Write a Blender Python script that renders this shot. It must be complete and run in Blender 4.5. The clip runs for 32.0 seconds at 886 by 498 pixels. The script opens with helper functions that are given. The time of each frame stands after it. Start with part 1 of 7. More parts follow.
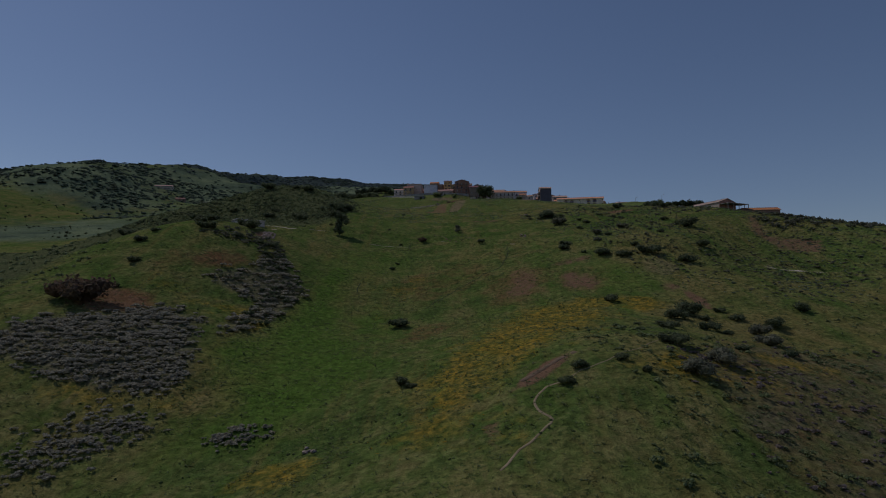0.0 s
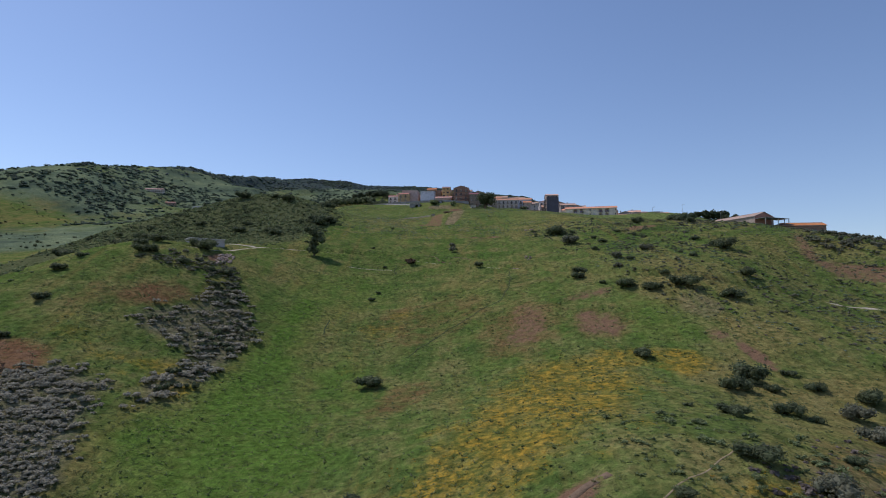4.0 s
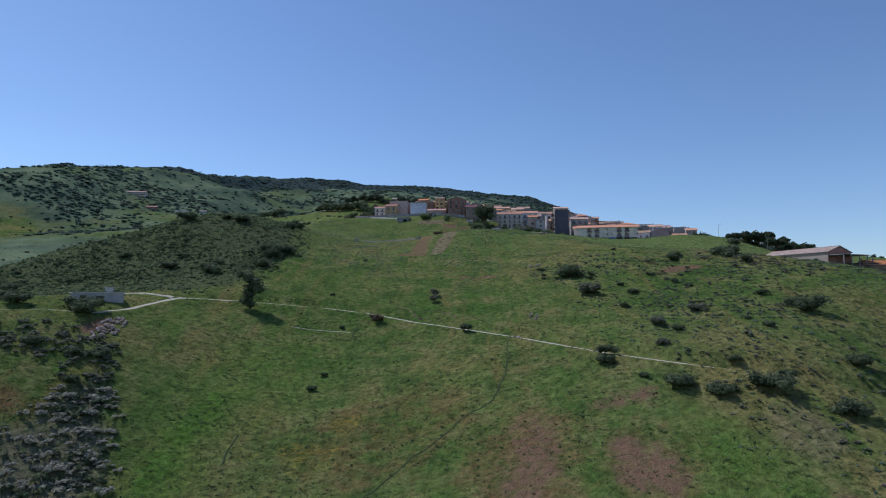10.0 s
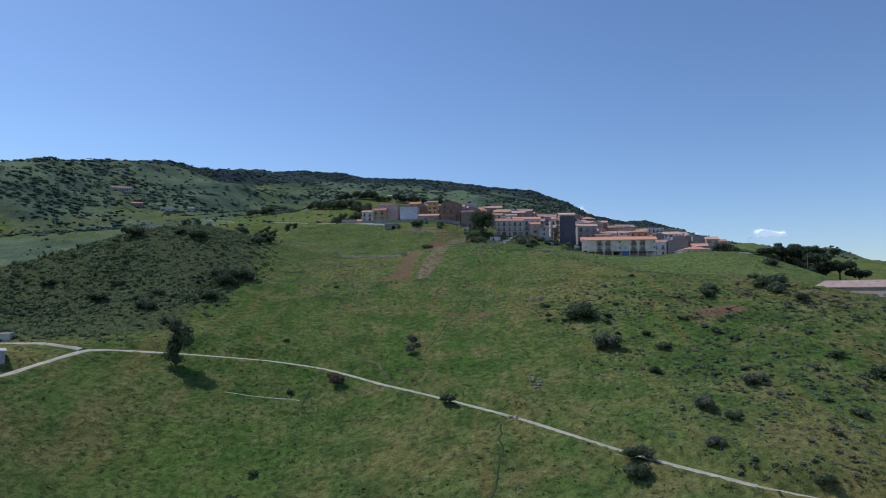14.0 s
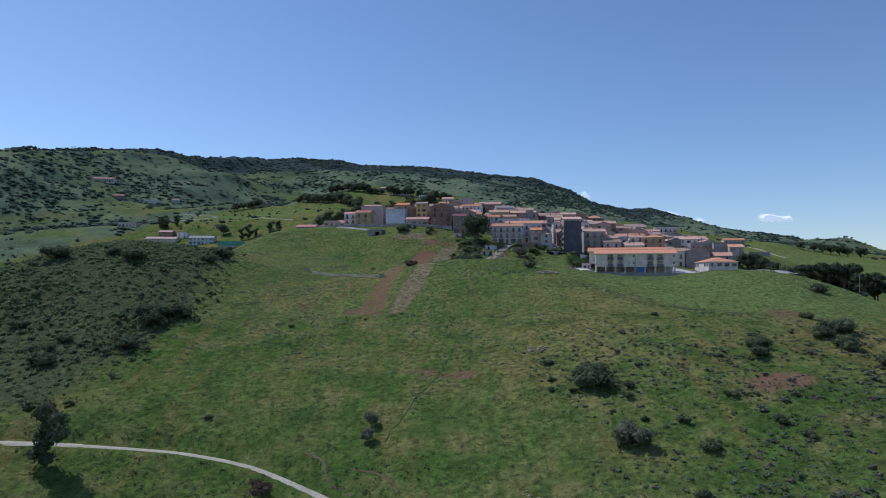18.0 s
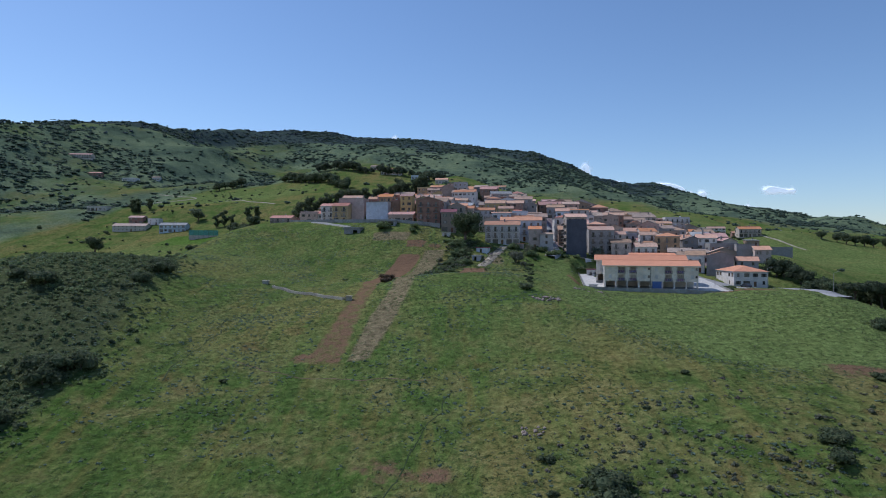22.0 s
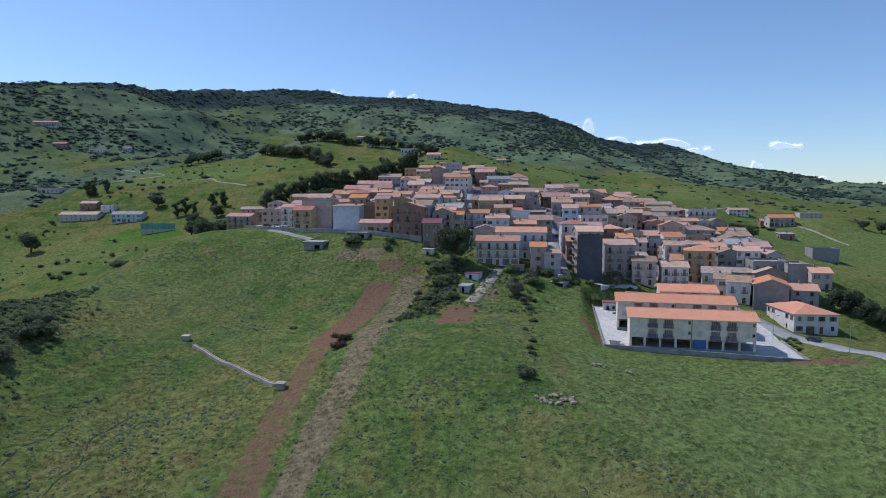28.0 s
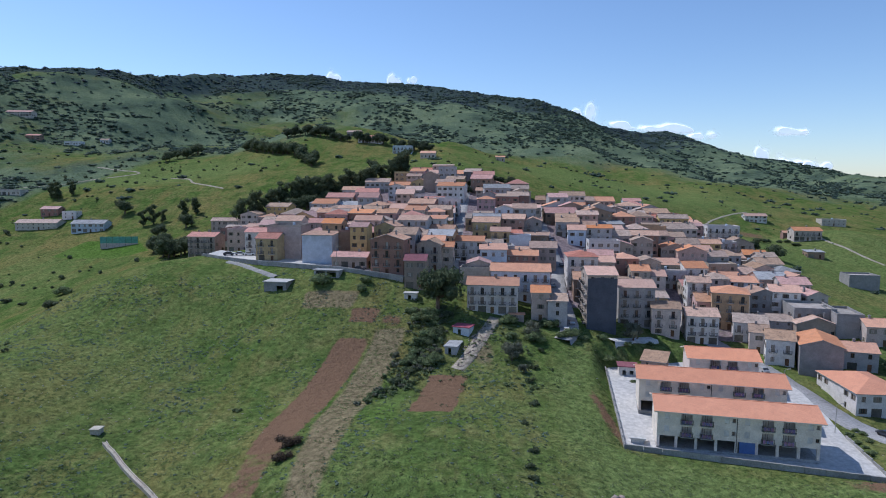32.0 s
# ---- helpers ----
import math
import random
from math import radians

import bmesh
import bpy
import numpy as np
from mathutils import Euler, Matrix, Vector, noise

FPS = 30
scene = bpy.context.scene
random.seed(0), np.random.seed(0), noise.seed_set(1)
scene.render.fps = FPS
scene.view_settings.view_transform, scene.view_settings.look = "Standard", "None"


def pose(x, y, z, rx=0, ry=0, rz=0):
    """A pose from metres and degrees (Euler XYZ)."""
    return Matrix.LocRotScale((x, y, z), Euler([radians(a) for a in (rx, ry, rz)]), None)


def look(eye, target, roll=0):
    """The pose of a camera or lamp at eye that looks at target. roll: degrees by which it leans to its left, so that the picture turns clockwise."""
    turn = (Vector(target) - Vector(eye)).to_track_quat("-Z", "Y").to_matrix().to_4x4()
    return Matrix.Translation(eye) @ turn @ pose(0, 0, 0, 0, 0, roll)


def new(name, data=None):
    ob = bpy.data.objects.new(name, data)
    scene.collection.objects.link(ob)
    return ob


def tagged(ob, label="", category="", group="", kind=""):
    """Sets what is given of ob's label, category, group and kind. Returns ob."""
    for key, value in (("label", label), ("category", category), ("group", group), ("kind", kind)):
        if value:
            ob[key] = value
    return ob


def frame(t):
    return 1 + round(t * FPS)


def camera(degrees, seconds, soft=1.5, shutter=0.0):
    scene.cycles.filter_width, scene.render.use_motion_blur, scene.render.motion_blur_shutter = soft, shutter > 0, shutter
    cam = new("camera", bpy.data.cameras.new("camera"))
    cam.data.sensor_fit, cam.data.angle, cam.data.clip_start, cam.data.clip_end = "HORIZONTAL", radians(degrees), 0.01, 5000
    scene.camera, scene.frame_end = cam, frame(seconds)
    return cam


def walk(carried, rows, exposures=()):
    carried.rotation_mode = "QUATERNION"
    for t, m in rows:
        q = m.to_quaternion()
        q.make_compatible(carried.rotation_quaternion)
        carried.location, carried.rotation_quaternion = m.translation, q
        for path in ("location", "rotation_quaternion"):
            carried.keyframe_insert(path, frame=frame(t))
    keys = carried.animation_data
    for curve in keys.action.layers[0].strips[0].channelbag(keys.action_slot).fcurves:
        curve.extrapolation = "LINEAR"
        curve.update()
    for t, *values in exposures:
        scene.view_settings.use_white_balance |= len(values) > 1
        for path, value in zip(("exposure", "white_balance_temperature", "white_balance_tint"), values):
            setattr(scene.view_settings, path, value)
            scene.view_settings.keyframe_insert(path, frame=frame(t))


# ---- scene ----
cam = camera(70.6, 32.0, soft=1.0)
METRES, EYE, TILT, LEAN, TURN = 345.0, 40.0, 5.3, 0.0, 0.0
ROWS = [
    (0.0, 0.0, 0.0, 0.0, -0.0, 0.0, 0.0),
    (0.5, 0.0018, 0.0154, 0.0019, 0.08, 0.06, -0.09),
    (1.0, 0.0036, 0.0308, 0.0043, 0.14, 0.07, -0.08),
    (1.5, 0.0054, 0.0462, 0.0071, 0.16, 0.08, -0.07),
    (2.0, 0.007, 0.0615, 0.0104, 0.22, 0.07, -0.07),
    (2.5, 0.0088, 0.0768, 0.0141, 0.26, 0.05, -0.11),
    (3.0, 0.0107, 0.0922, 0.0179, 0.27, 0.05, -0.08),
    (3.5, 0.0126, 0.1075, 0.0219, 0.31, 0.06, -0.07),
    (5.5, 0.02, 0.1686, 0.0385, 0.53, 0.1, -0.19),
    (6.0, 0.0218, 0.1839, 0.0428, 0.56, 0.1, -0.15),
    (6.5, 0.0239, 0.1993, 0.0472, 0.6, 0.09, -0.17),
    (7.0, 0.0259, 0.2146, 0.0516, 0.66, 0.07, -0.21),
    (7.5, 0.0279, 0.2297, 0.0558, 0.67, 0.07, -0.21),
    (8.0, 0.0298, 0.2448, 0.0599, 0.7, 0.08, -0.18),
    (8.5, 0.0317, 0.2598, 0.064, 0.74, 0.03, -0.18),
    (9.0, 0.0337, 0.2751, 0.0681, 0.77, -0.1, -0.14),
    (9.5, 0.0356, 0.2904, 0.0722, 0.77, -0.24, -0.06),
    (10.0, 0.0378, 0.3057, 0.0764, 0.82, -0.36, -0.07),
    (10.5, 0.0397, 0.321, 0.0806, 0.84, -0.46, -0.04),
    (11.0, 0.0414, 0.336, 0.0849, 0.87, -0.59, 0.07),
    (11.5, 0.0433, 0.351, 0.0891, 0.9, -0.73, 0.03),
    (12.0, 0.0452, 0.3661, 0.0935, 0.95, -0.87, -0.03),
    (12.5, 0.047, 0.3812, 0.0978, 0.98, -0.93, -0.12),
    (13.0, 0.0491, 0.3961, 0.1021, 1.03, -0.93, -0.18),
    (13.5, 0.0513, 0.4112, 0.1065, 1.06, -1.09, -0.2),
    (14.0, 0.0534, 0.4262, 0.1111, 1.05, -1.27, -0.12),
    (14.5, 0.0561, 0.4411, 0.1157, 1.17, -1.48, -0.08),
    (16.5, 0.0649, 0.5016, 0.1337, 1.17, -1.98, 0.0),
    (17.0, 0.0668, 0.5166, 0.1382, 1.21, -2.15, -0.03),
    (17.5, 0.0686, 0.5318, 0.1427, 1.23, -2.42, -0.01),
    (18.0, 0.0706, 0.547, 0.1472, 1.24, -2.76, 0.03),
    (18.5, 0.0726, 0.562, 0.1518, 1.21, -3.09, 0.03),
    (19.0, 0.0746, 0.5768, 0.1566, 1.22, -3.46, 0.07),
    (19.5, 0.0768, 0.5916, 0.1612, 1.21, -3.81, 0.05),
    (20.0, 0.0788, 0.6064, 0.1659, 1.21, -4.18, 0.04),
    (20.5, 0.0807, 0.6208, 0.1704, 1.2, -4.51, 0.08),
    (21.0, 0.0825, 0.6354, 0.175, 1.18, -4.84, 0.07),
    (21.5, 0.0844, 0.6498, 0.1797, 1.23, -5.19, -0.03),
    (22.0, 0.0861, 0.664, 0.1846, 1.21, -5.55, -0.07),
    (22.5, 0.0876, 0.6781, 0.1892, 1.22, -5.9, -0.08),
    (23.0, 0.089, 0.6922, 0.194, 1.21, -6.25, -0.06),
    (23.5, 0.0904, 0.7063, 0.199, 1.24, -6.61, -0.07),
    (24.0, 0.092, 0.7205, 0.2037, 1.24, -6.97, 0.04),
    (24.5, 0.0935, 0.7347, 0.2086, 1.26, -7.3, 0.12),
    (25.0, 0.0952, 0.7492, 0.2134, 1.23, -7.65, 0.13),
    (25.5, 0.0969, 0.7637, 0.2185, 1.27, -8.03, 0.22),
    (27.5, 0.1025, 0.8214, 0.2371, 1.24, -9.39, 0.14),
    (28.0, 0.1039, 0.8348, 0.2415, 1.27, -9.72, 0.11),
    (28.5, 0.1054, 0.8494, 0.2464, 1.26, -10.08, 0.09),
    (29.0, 0.1067, 0.864, 0.2513, 1.25, -10.43, -0.0),
    (29.5, 0.1079, 0.8787, 0.2562, 1.29, -10.76, -0.07),
    (30.0, 0.1093, 0.8933, 0.2612, 1.29, -10.96, -0.09),
    (30.5, 0.1108, 0.9082, 0.2659, 1.28, -11.07, -0.12),
    (31.0, 0.1122, 0.923, 0.2709, 1.3, -11.2, -0.11),
    (31.5, 0.1136, 0.9373, 0.2755, 1.29, -11.29, -0.17),
    (32.0, 0.1152, 0.9521, 0.2799, 1.31, -11.37, -0.13),
]
walk(cam, [(t, pose(0, 0, EYE, TILT, LEAN, TURN) @ pose(METRES * x, METRES * y, METRES * z, 90 + pitch, roll, yaw)) for t, x, y, z, yaw, pitch, roll in ROWS],
     exposures=[(0.0, -1.5, 6450, 19), (0.2, -0.8, 6450, 19), (0.4, -0.17, 6450, 19), (0.6, -0.06, 6450, 19), (3.0, -0.06, 6450, 19), (6.0, -0.12, 6000, 16), (8.0, -0.2, 5700, 13), (14.0, -0.21, 5700, 13), (25.0, -0.13, 5750, 12), (32.0, 0.04, 5700, 13)])

# ---- sky and sun ----
SUN_UP, SUN_EAST, SUN_NORTH = 0.80, -0.51, 0.31
sun_way = Vector((SUN_EAST, SUN_NORTH, SUN_UP)).normalized()
world = bpy.data.worlds.new("sky")
scene.world = world
world.use_nodes = True
wn = world.node_tree.nodes
sky = wn.new("ShaderNodeTexSky")
sky.sky_type, sky.sun_disc = "NISHITA", False
sky.sun_elevation = math.asin(sun_way.z)
sky.sun_rotation = math.atan2(sun_way.x, sun_way.y)
sky.altitude, sky.air_density, sky.dust_density, sky.ozone_density = 300, 1.0, 0.3, 3.5
wn["Background"].inputs["Strength"].default_value = 0.125
world.node_tree.links.new(sky.outputs["Color"], wn["Background"].inputs["Color"])
sun = new("sun", bpy.data.lights.new("sun", "SUN"))
sun.data.energy, sun.data.angle, sun.data.color = 3.4, radians(0.5), (1.0, 0.95, 0.87)
sun.matrix_world = look((0, 0, 300), Vector((0, 0, 300)) - sun_way)



# ---- materials ----
def node(tree, kind, **values):
    n = tree.nodes.new(kind)
    for key, value in values.items():
        n.inputs[key.replace("_", " ")].default_value = value
    return n


def link(tree, a, b):
    tree.links.new(a, b)


def ramp(tree, source, stops):
    r = tree.nodes.new("ShaderNodeValToRGB")
    e = r.color_ramp.elements
    while len(e) < len(stops):
        e.new(0.5)
    for k, (at, colour) in enumerate(stops):
        e[k].position = at
        e[k].color = (*colour, 1) if len(colour) == 3 else colour
    link(tree, source, r.inputs["Fac"])
    return r.outputs["Color"]


def mixed(tree, fac, a, b, blend="MIX"):
    m = tree.nodes.new("ShaderNodeMix")
    m.data_type, m.blend_type, m.clamp_factor = "RGBA", blend, True
    for slot, value in ((0, fac), (6, a), (7, b)):
        if isinstance(value, (int, float)):
            m.inputs[slot].default_value = value
        elif isinstance(value, tuple):
            m.inputs[slot].default_value = (*value, 1)
        else:
            link(tree, value, m.inputs[slot])
    return m.outputs[2]


def maths(tree, op, a, b=0.0, c=0.0):
    m = tree.nodes.new("ShaderNodeMath")
    m.operation = op
    for slot, value in enumerate((a, b, c)):
        if isinstance(value, (int, float)):
            m.inputs[slot].default_value = value
        else:
            link(tree, value, m.inputs[slot])
    return m.outputs[0]


def noise_of(tree, place, scale, detail=3.0, rough=0.55):
    n = node(tree, "ShaderNodeTexNoise", Scale=scale, Detail=detail, Roughness=rough)
    link(tree, place, n.inputs["Vector"])
    return n.outputs["Fac"]


def start(name, rough=0.9, gloss=0.25):
    m = bpy.data.materials.new(name)
    m.use_nodes = True
    t = m.node_tree
    b = t.nodes["Principled BSDF"]
    b.inputs["Roughness"].default_value = rough
    b.inputs["Specular IOR Level"].default_value = gloss
    return m, t, b


def surface(name, light, dark, patch=0.35, fine=6.0, rough=0.9, bump=0.25, vary=0.12, gloss=0.25, island=False, stain=None, hue=0.02):
    """Paint, stone or leaf: two tones in large patches and fine grain, each object a little its own."""
    m, t, b = start(name, rough, gloss)
    place = t.nodes.new("ShaderNodeNewGeometry").outputs["Position"]
    big, small = noise_of(t, place, patch, 4), noise_of(t, place, fine, 4, 0.65)
    col = mixed(t, ramp(t, big, [(0.34, (0, 0, 0)), (0.66, (1, 1, 1))]), light, dark)
    col = mixed(t, 0.55, col, ramp(t, small, [(0.25, (0.25, 0.25, 0.25)), (0.75, (0.78, 0.78, 0.78))]), "OVERLAY")
    if stain:
        col = mixed(t, ramp(t, noise_of(t, place, patch * 3.1, 5, 0.7), [(0.56, (0, 0, 0)), (0.72, (0.75, 0.75, 0.75))]), col, stain)
    if island:
        rnd = t.nodes.new("ShaderNodeNewGeometry").outputs["Random Per Island"]
    else:
        rnd = t.nodes.new("ShaderNodeObjectInfo").outputs["Random"]
    hsv = t.nodes.new("ShaderNodeHueSaturation")
    link(t, maths(t, "MULTIPLY_ADD", rnd, 2 * vary, 1 - vary), hsv.inputs["Value"])
    link(t, maths(t, "MULTIPLY_ADD", maths(t, "FRACT", maths(t, "MULTIPLY", rnd, 7.31)), 2 * hue, 0.5 - hue), hsv.inputs["Hue"])
    link(t, col, hsv.inputs["Color"])
    link(t, hsv.outputs["Color"], b.inputs["Base Color"])
    if bump:
        bp = node(t, "ShaderNodeBump", Strength=bump, Distance=0.1)
        link(t, small, bp.inputs["Height"])
        link(t, bp.outputs["Normal"], b.inputs["Normal"])
    return m


def leafy(name, light, dark, vary=0.3, island=True, fine=2.6):
    """Leaves: dull, their tones pushed towards blue and a little red, some light comes through them."""
    light, dark = (tuple(c * k for c, k in zip(tone, (1.14, 1.04, 1.28))) for tone in (light, dark))
    m = surface(name, light, dark, 0.5, fine, 0.75, 0.0, vary, 0.2, island, hue=0.018)
    t = m.node_tree
    b = t.nodes["Principled BSDF"]
    through_leaf = node(t, "ShaderNodeBsdfTranslucent")
    link(t, b.inputs["Base Color"].links[0].from_socket, through_leaf.inputs["Color"])
    both = node(t, "ShaderNodeMixShader", Fac=0.46)
    link(t, b.outputs[0], both.inputs[1])
    link(t, through_leaf.outputs[0], both.inputs[2])
    link(t, both.outputs[0], t.nodes["Material Output"].inputs["Surface"])
    return m


def roof_tiles(name, light, dark, age=(0.10, 0.09, 0.08), amount=0.6):
    """Rows of clay tiles, weathered."""
    m, t, b = start(name, 0.85, 0.2)
    place = t.nodes.new("ShaderNodeTexCoord").outputs["Object"]
    col = mixed(t, ramp(t, noise_of(t, place, 0.45, 4), [(0.35, (0, 0, 0)), (0.65, (1, 1, 1))]), light, dark)
    col = mixed(t, 0.6, col, ramp(t, noise_of(t, place, 5.5, 3, 0.7), [(0.3, (0.28, 0.28, 0.28)), (0.7, (0.74, 0.74, 0.74))]), "OVERLAY")
    col = mixed(t, ramp(t, noise_of(t, place, 0.9, 5, 0.7), [(0.52, (0, 0, 0)), (0.7, (amount, amount, amount))]), col, age)
    rnd = t.nodes.new("ShaderNodeObjectInfo").outputs["Random"]
    hsv = t.nodes.new("ShaderNodeHueSaturation")
    link(t, maths(t, "MULTIPLY_ADD", rnd, 0.4, 0.8), hsv.inputs["Value"])
    link(t, maths(t, "MULTIPLY_ADD", maths(t, "FRACT", maths(t, "MULTIPLY", rnd, 5.7)), 0.5, 0.65), hsv.inputs["Saturation"])
    link(t, col, hsv.inputs["Color"])
    link(t, hsv.outputs["Color"], b.inputs["Base Color"])
    wave = node(t, "ShaderNodeTexWave", Scale=1.6, Distortion=0.4)
    link(t, place, wave.inputs["Vector"])
    bp = node(t, "ShaderNodeBump", Strength=0.3, Distance=0.05)
    link(t, wave.outputs["Fac"], bp.inputs["Height"])
    link(t, bp.outputs["Normal"], b.inputs["Normal"])
    return m


def ground_material():
    m, t, b = start("ground", 1.0, 0.0)
    place = t.nodes.new("ShaderNodeNewGeometry").outputs["Position"]

    def mask(name, lo, hi, scale, spread=0.5):
        """A zone of the ground, its border broken up by noise."""
        a = t.nodes.new("ShaderNodeAttribute")
        a.attribute_name = name
        n = noise_of(t, place, scale, 6, 0.68)
        v = maths(t, "MULTIPLY_ADD", maths(t, "SUBTRACT", n, 0.5), spread * 2, a.outputs["Fac"])
        return ramp(t, v, [(lo, (0, 0, 0)), (hi, (1, 1, 1))])

    wide, mid, near, fine = (noise_of(t, place, s, d, r) for s, d, r in ((0.018, 4, 0.6), (0.11, 5, 0.62), (0.62, 5, 0.65), (3.2, 4, 0.7)))
    col = ramp(t, wide, [(0.34, (0.066, 0.124, 0.024)), (0.50, (0.100, 0.146, 0.036)), (0.66, (0.176, 0.166, 0.052))])
    col = mixed(t, ramp(t, mid, [(0.48, (0, 0, 0)), (0.66, (0.7, 0.7, 0.7))]), col, (0.186, 0.176, 0.064))
    col = mixed(t, ramp(t, mid, [(0.34, (0.65, 0.65, 0.65)), (0.48, (0, 0, 0))]), col, (0.040, 0.082, 0.020))
    # long streaks down the slope, where water and old ploughing ran
    run = t.nodes.new("ShaderNodeMapping")
    run.inputs["Rotation"].default_value = (0, 0, radians(38))
    run.inputs["Scale"].default_value = (0.16, 0.022, 0.0)
    link(t, place, run.inputs["Vector"])
    streak = noise_of(t, run.outputs["Vector"], 1.0, 5, 0.62)
    col = mixed(t, ramp(t, streak, [(0.52, (0, 0, 0)), (0.66, (0.55, 0.55, 0.55))]), col, (0.170, 0.150, 0.046))
    col = mixed(t, ramp(t, streak, [(0.34, (0.6, 0.6, 0.6)), (0.46, (0, 0, 0))]), col, (0.062, 0.126, 0.022))
    col = mixed(t, mask("lush", 0.40, 0.95, 0.10), col, (0.076, 0.150, 0.024))
    col = mixed(t, mask("field", 0.30, 0.85, 0.06, 0.4), col, (0.128, 0.184, 0.052))
    col = mixed(t, mask("dry", 0.35, 0.70, 0.16, 0.35), col, (0.188, 0.166, 0.085))
    col = mixed(t, mask("rust", 0.42, 0.95, 0.20, 0.6), col, (0.160, 0.098, 0.044))
    petals = mixed(t, ramp(t, near, [(0.40, (0, 0, 0)), (0.60, (1, 1, 1))]), (0.125, 0.132, 0.026), (0.275, 0.192, 0.026))
    petals = mixed(t, ramp(t, fine, [(0.50, (0.0, 0.0, 0.0)), (0.68, (0.7, 0.7, 0.7))]), petals, (0.100, 0.118, 0.022))
    col = mixed(t, mask("flower", 0.40, 0.90, 0.16, 0.75), col, petals)
    # wood and crest tones of the mountain, with distant haze mixed into the colour
    col = mixed(t, mask("wood", 0.28, 0.62, 0.03, 0.40), col, (0.104, 0.152, 0.084))
    mottle = noise_of(t, place, 0.016, 8, 0.70)
    a = t.nodes.new("ShaderNodeAttribute")
    a.attribute_name = "wood"
    col = mixed(t, maths(t, "MULTIPLY", ramp(t, mottle, [(0.50, (0, 0, 0)), (0.60, (0.85, 0.85, 0.85))]), ramp(t, a.outputs["Fac"], [(0.2, (0, 0, 0)), (0.6, (1, 1, 1))])), col, (0.158, 0.212, 0.106))
    col = mixed(t, maths(t, "MULTIPLY", ramp(t, mottle, [(0.38, (0.9, 0.9, 0.9)), (0.48, (0, 0, 0))]), ramp(t, a.outputs["Fac"], [(0.2, (0, 0, 0)), (0.6, (1, 1, 1))])), col, (0.050, 0.080, 0.054))
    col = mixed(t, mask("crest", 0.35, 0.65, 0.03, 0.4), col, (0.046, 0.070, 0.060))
    col = mixed(t, mask("brush", 0.30, 0.62, 0.10, 0.35), col, (0.078, 0.098, 0.042))
    col = mixed(t, mask("heath", 0.30, 0.62, 0.12, 0.40), col, (0.132, 0.136, 0.070))
    # clumps of darker weeds, thick in some places and thin in others
    clump = noise_of(t, place, 0.95, 3, 0.55)
    where = ramp(t, noise_of(t, place, 0.07, 4, 0.6), [(0.38, (0.15, 0.15, 0.15)), (0.62, (0.85, 0.85, 0.85))])
    col = mixed(t, maths(t, "MULTIPLY", ramp(t, clump, [(0.53, (0, 0, 0)), (0.60, (0.9, 0.9, 0.9))]), where), col, (0.046, 0.078, 0.022))
    col = mixed(t, maths(t, "MULTIPLY", ramp(t, clump, [(0.34, (0.6, 0.6, 0.6)), (0.42, (0, 0, 0))]), where), col, (0.150, 0.165, 0.060))
    earth = mixed(t, ramp(t, near, [(0.35, (0, 0, 0)), (0.65, (1, 1, 1))]), (0.215, 0.146, 0.080), (0.130, 0.088, 0.048))
    col = mixed(t, mask("soil", 0.40, 0.66, 0.42, 0.46), col, earth)
    col = mixed(t, mask("paved", 0.48, 0.54, 0.5, 0.03), col, (0.21, 0.185, 0.165))
    # tufts: dark roots and pale tips
    col = mixed(t, 0.6, col, ramp(t, near, [(0.32, (0.16, 0.16, 0.16)), (0.68, (0.80, 0.80, 0.80))]), "OVERLAY")
    col = mixed(t, 0.5, col, ramp(t, fine, [(0.26, (0.25, 0.25, 0.25)), (0.74, (0.74, 0.74, 0.74))]), "OVERLAY")
    col = mixed(t, 1.0, col, (1.16, 1.06, 1.22), "MULTIPLY")
    link(t, col, b.inputs["Base Color"])
    bump = node(t, "ShaderNodeBump", Strength=1.0, Distance=0.7)
    link(t, maths(t, "MULTIPLY_ADD", fine, 0.35, near), bump.inputs["Height"])
    link(t, bump.outputs["Normal"], b.inputs["Normal"])
    return m


GROUND = ground_material()
GRAVEL = surface("pale_gravel", (0.45, 0.40, 0.32), (0.34, 0.30, 0.23), 0.3, 2.2, 0.95, 0.3, 0.05, stain=(0.22, 0.22, 0.12))
WORN_TRACK = surface("overgrown_gravel", (0.48, 0.43, 0.34), (0.27, 0.25, 0.15), 0.22, 2.2, 0.95, 0.3, 0.05, stain=(0.10, 0.13, 0.045))
ASPHALT = surface("street_paving", (0.36, 0.35, 0.34), (0.28, 0.275, 0.27), 0.2, 2.0, 0.9, 0.2, 0.05, stain=(0.15, 0.15, 0.15))
PAVING = surface("concrete_paving", (0.50, 0.48, 0.45), (0.44, 0.425, 0.40), 0.12, 0.9, 0.9, 0.15, 0.05, stain=(0.34, 0.33, 0.31))
CHANNEL_STONE = surface("weathered_cement", (0.46, 0.41, 0.34), (0.34, 0.30, 0.25), 0.4, 3.0, 0.95, 0.2, 0.12, stain=(0.2, 0.18, 0.14))
CONCRETE = surface("concrete", (0.34, 0.33, 0.31), (0.25, 0.24, 0.23), 0.4, 3.0, 0.9, 0.2, 0.12, stain=(0.15, 0.145, 0.13))
ROCK = surface("pale_rock", (0.38, 0.31, 0.26), (0.23, 0.18, 0.15), 1.2, 4.0, 0.95, 0.5, 0.25, island=True)
PATH_EARTH = surface("trodden_earth", (0.29, 0.22, 0.145), (0.19, 0.145, 0.09), 0.4, 2.4, 1.0, 0.5, 0.05)
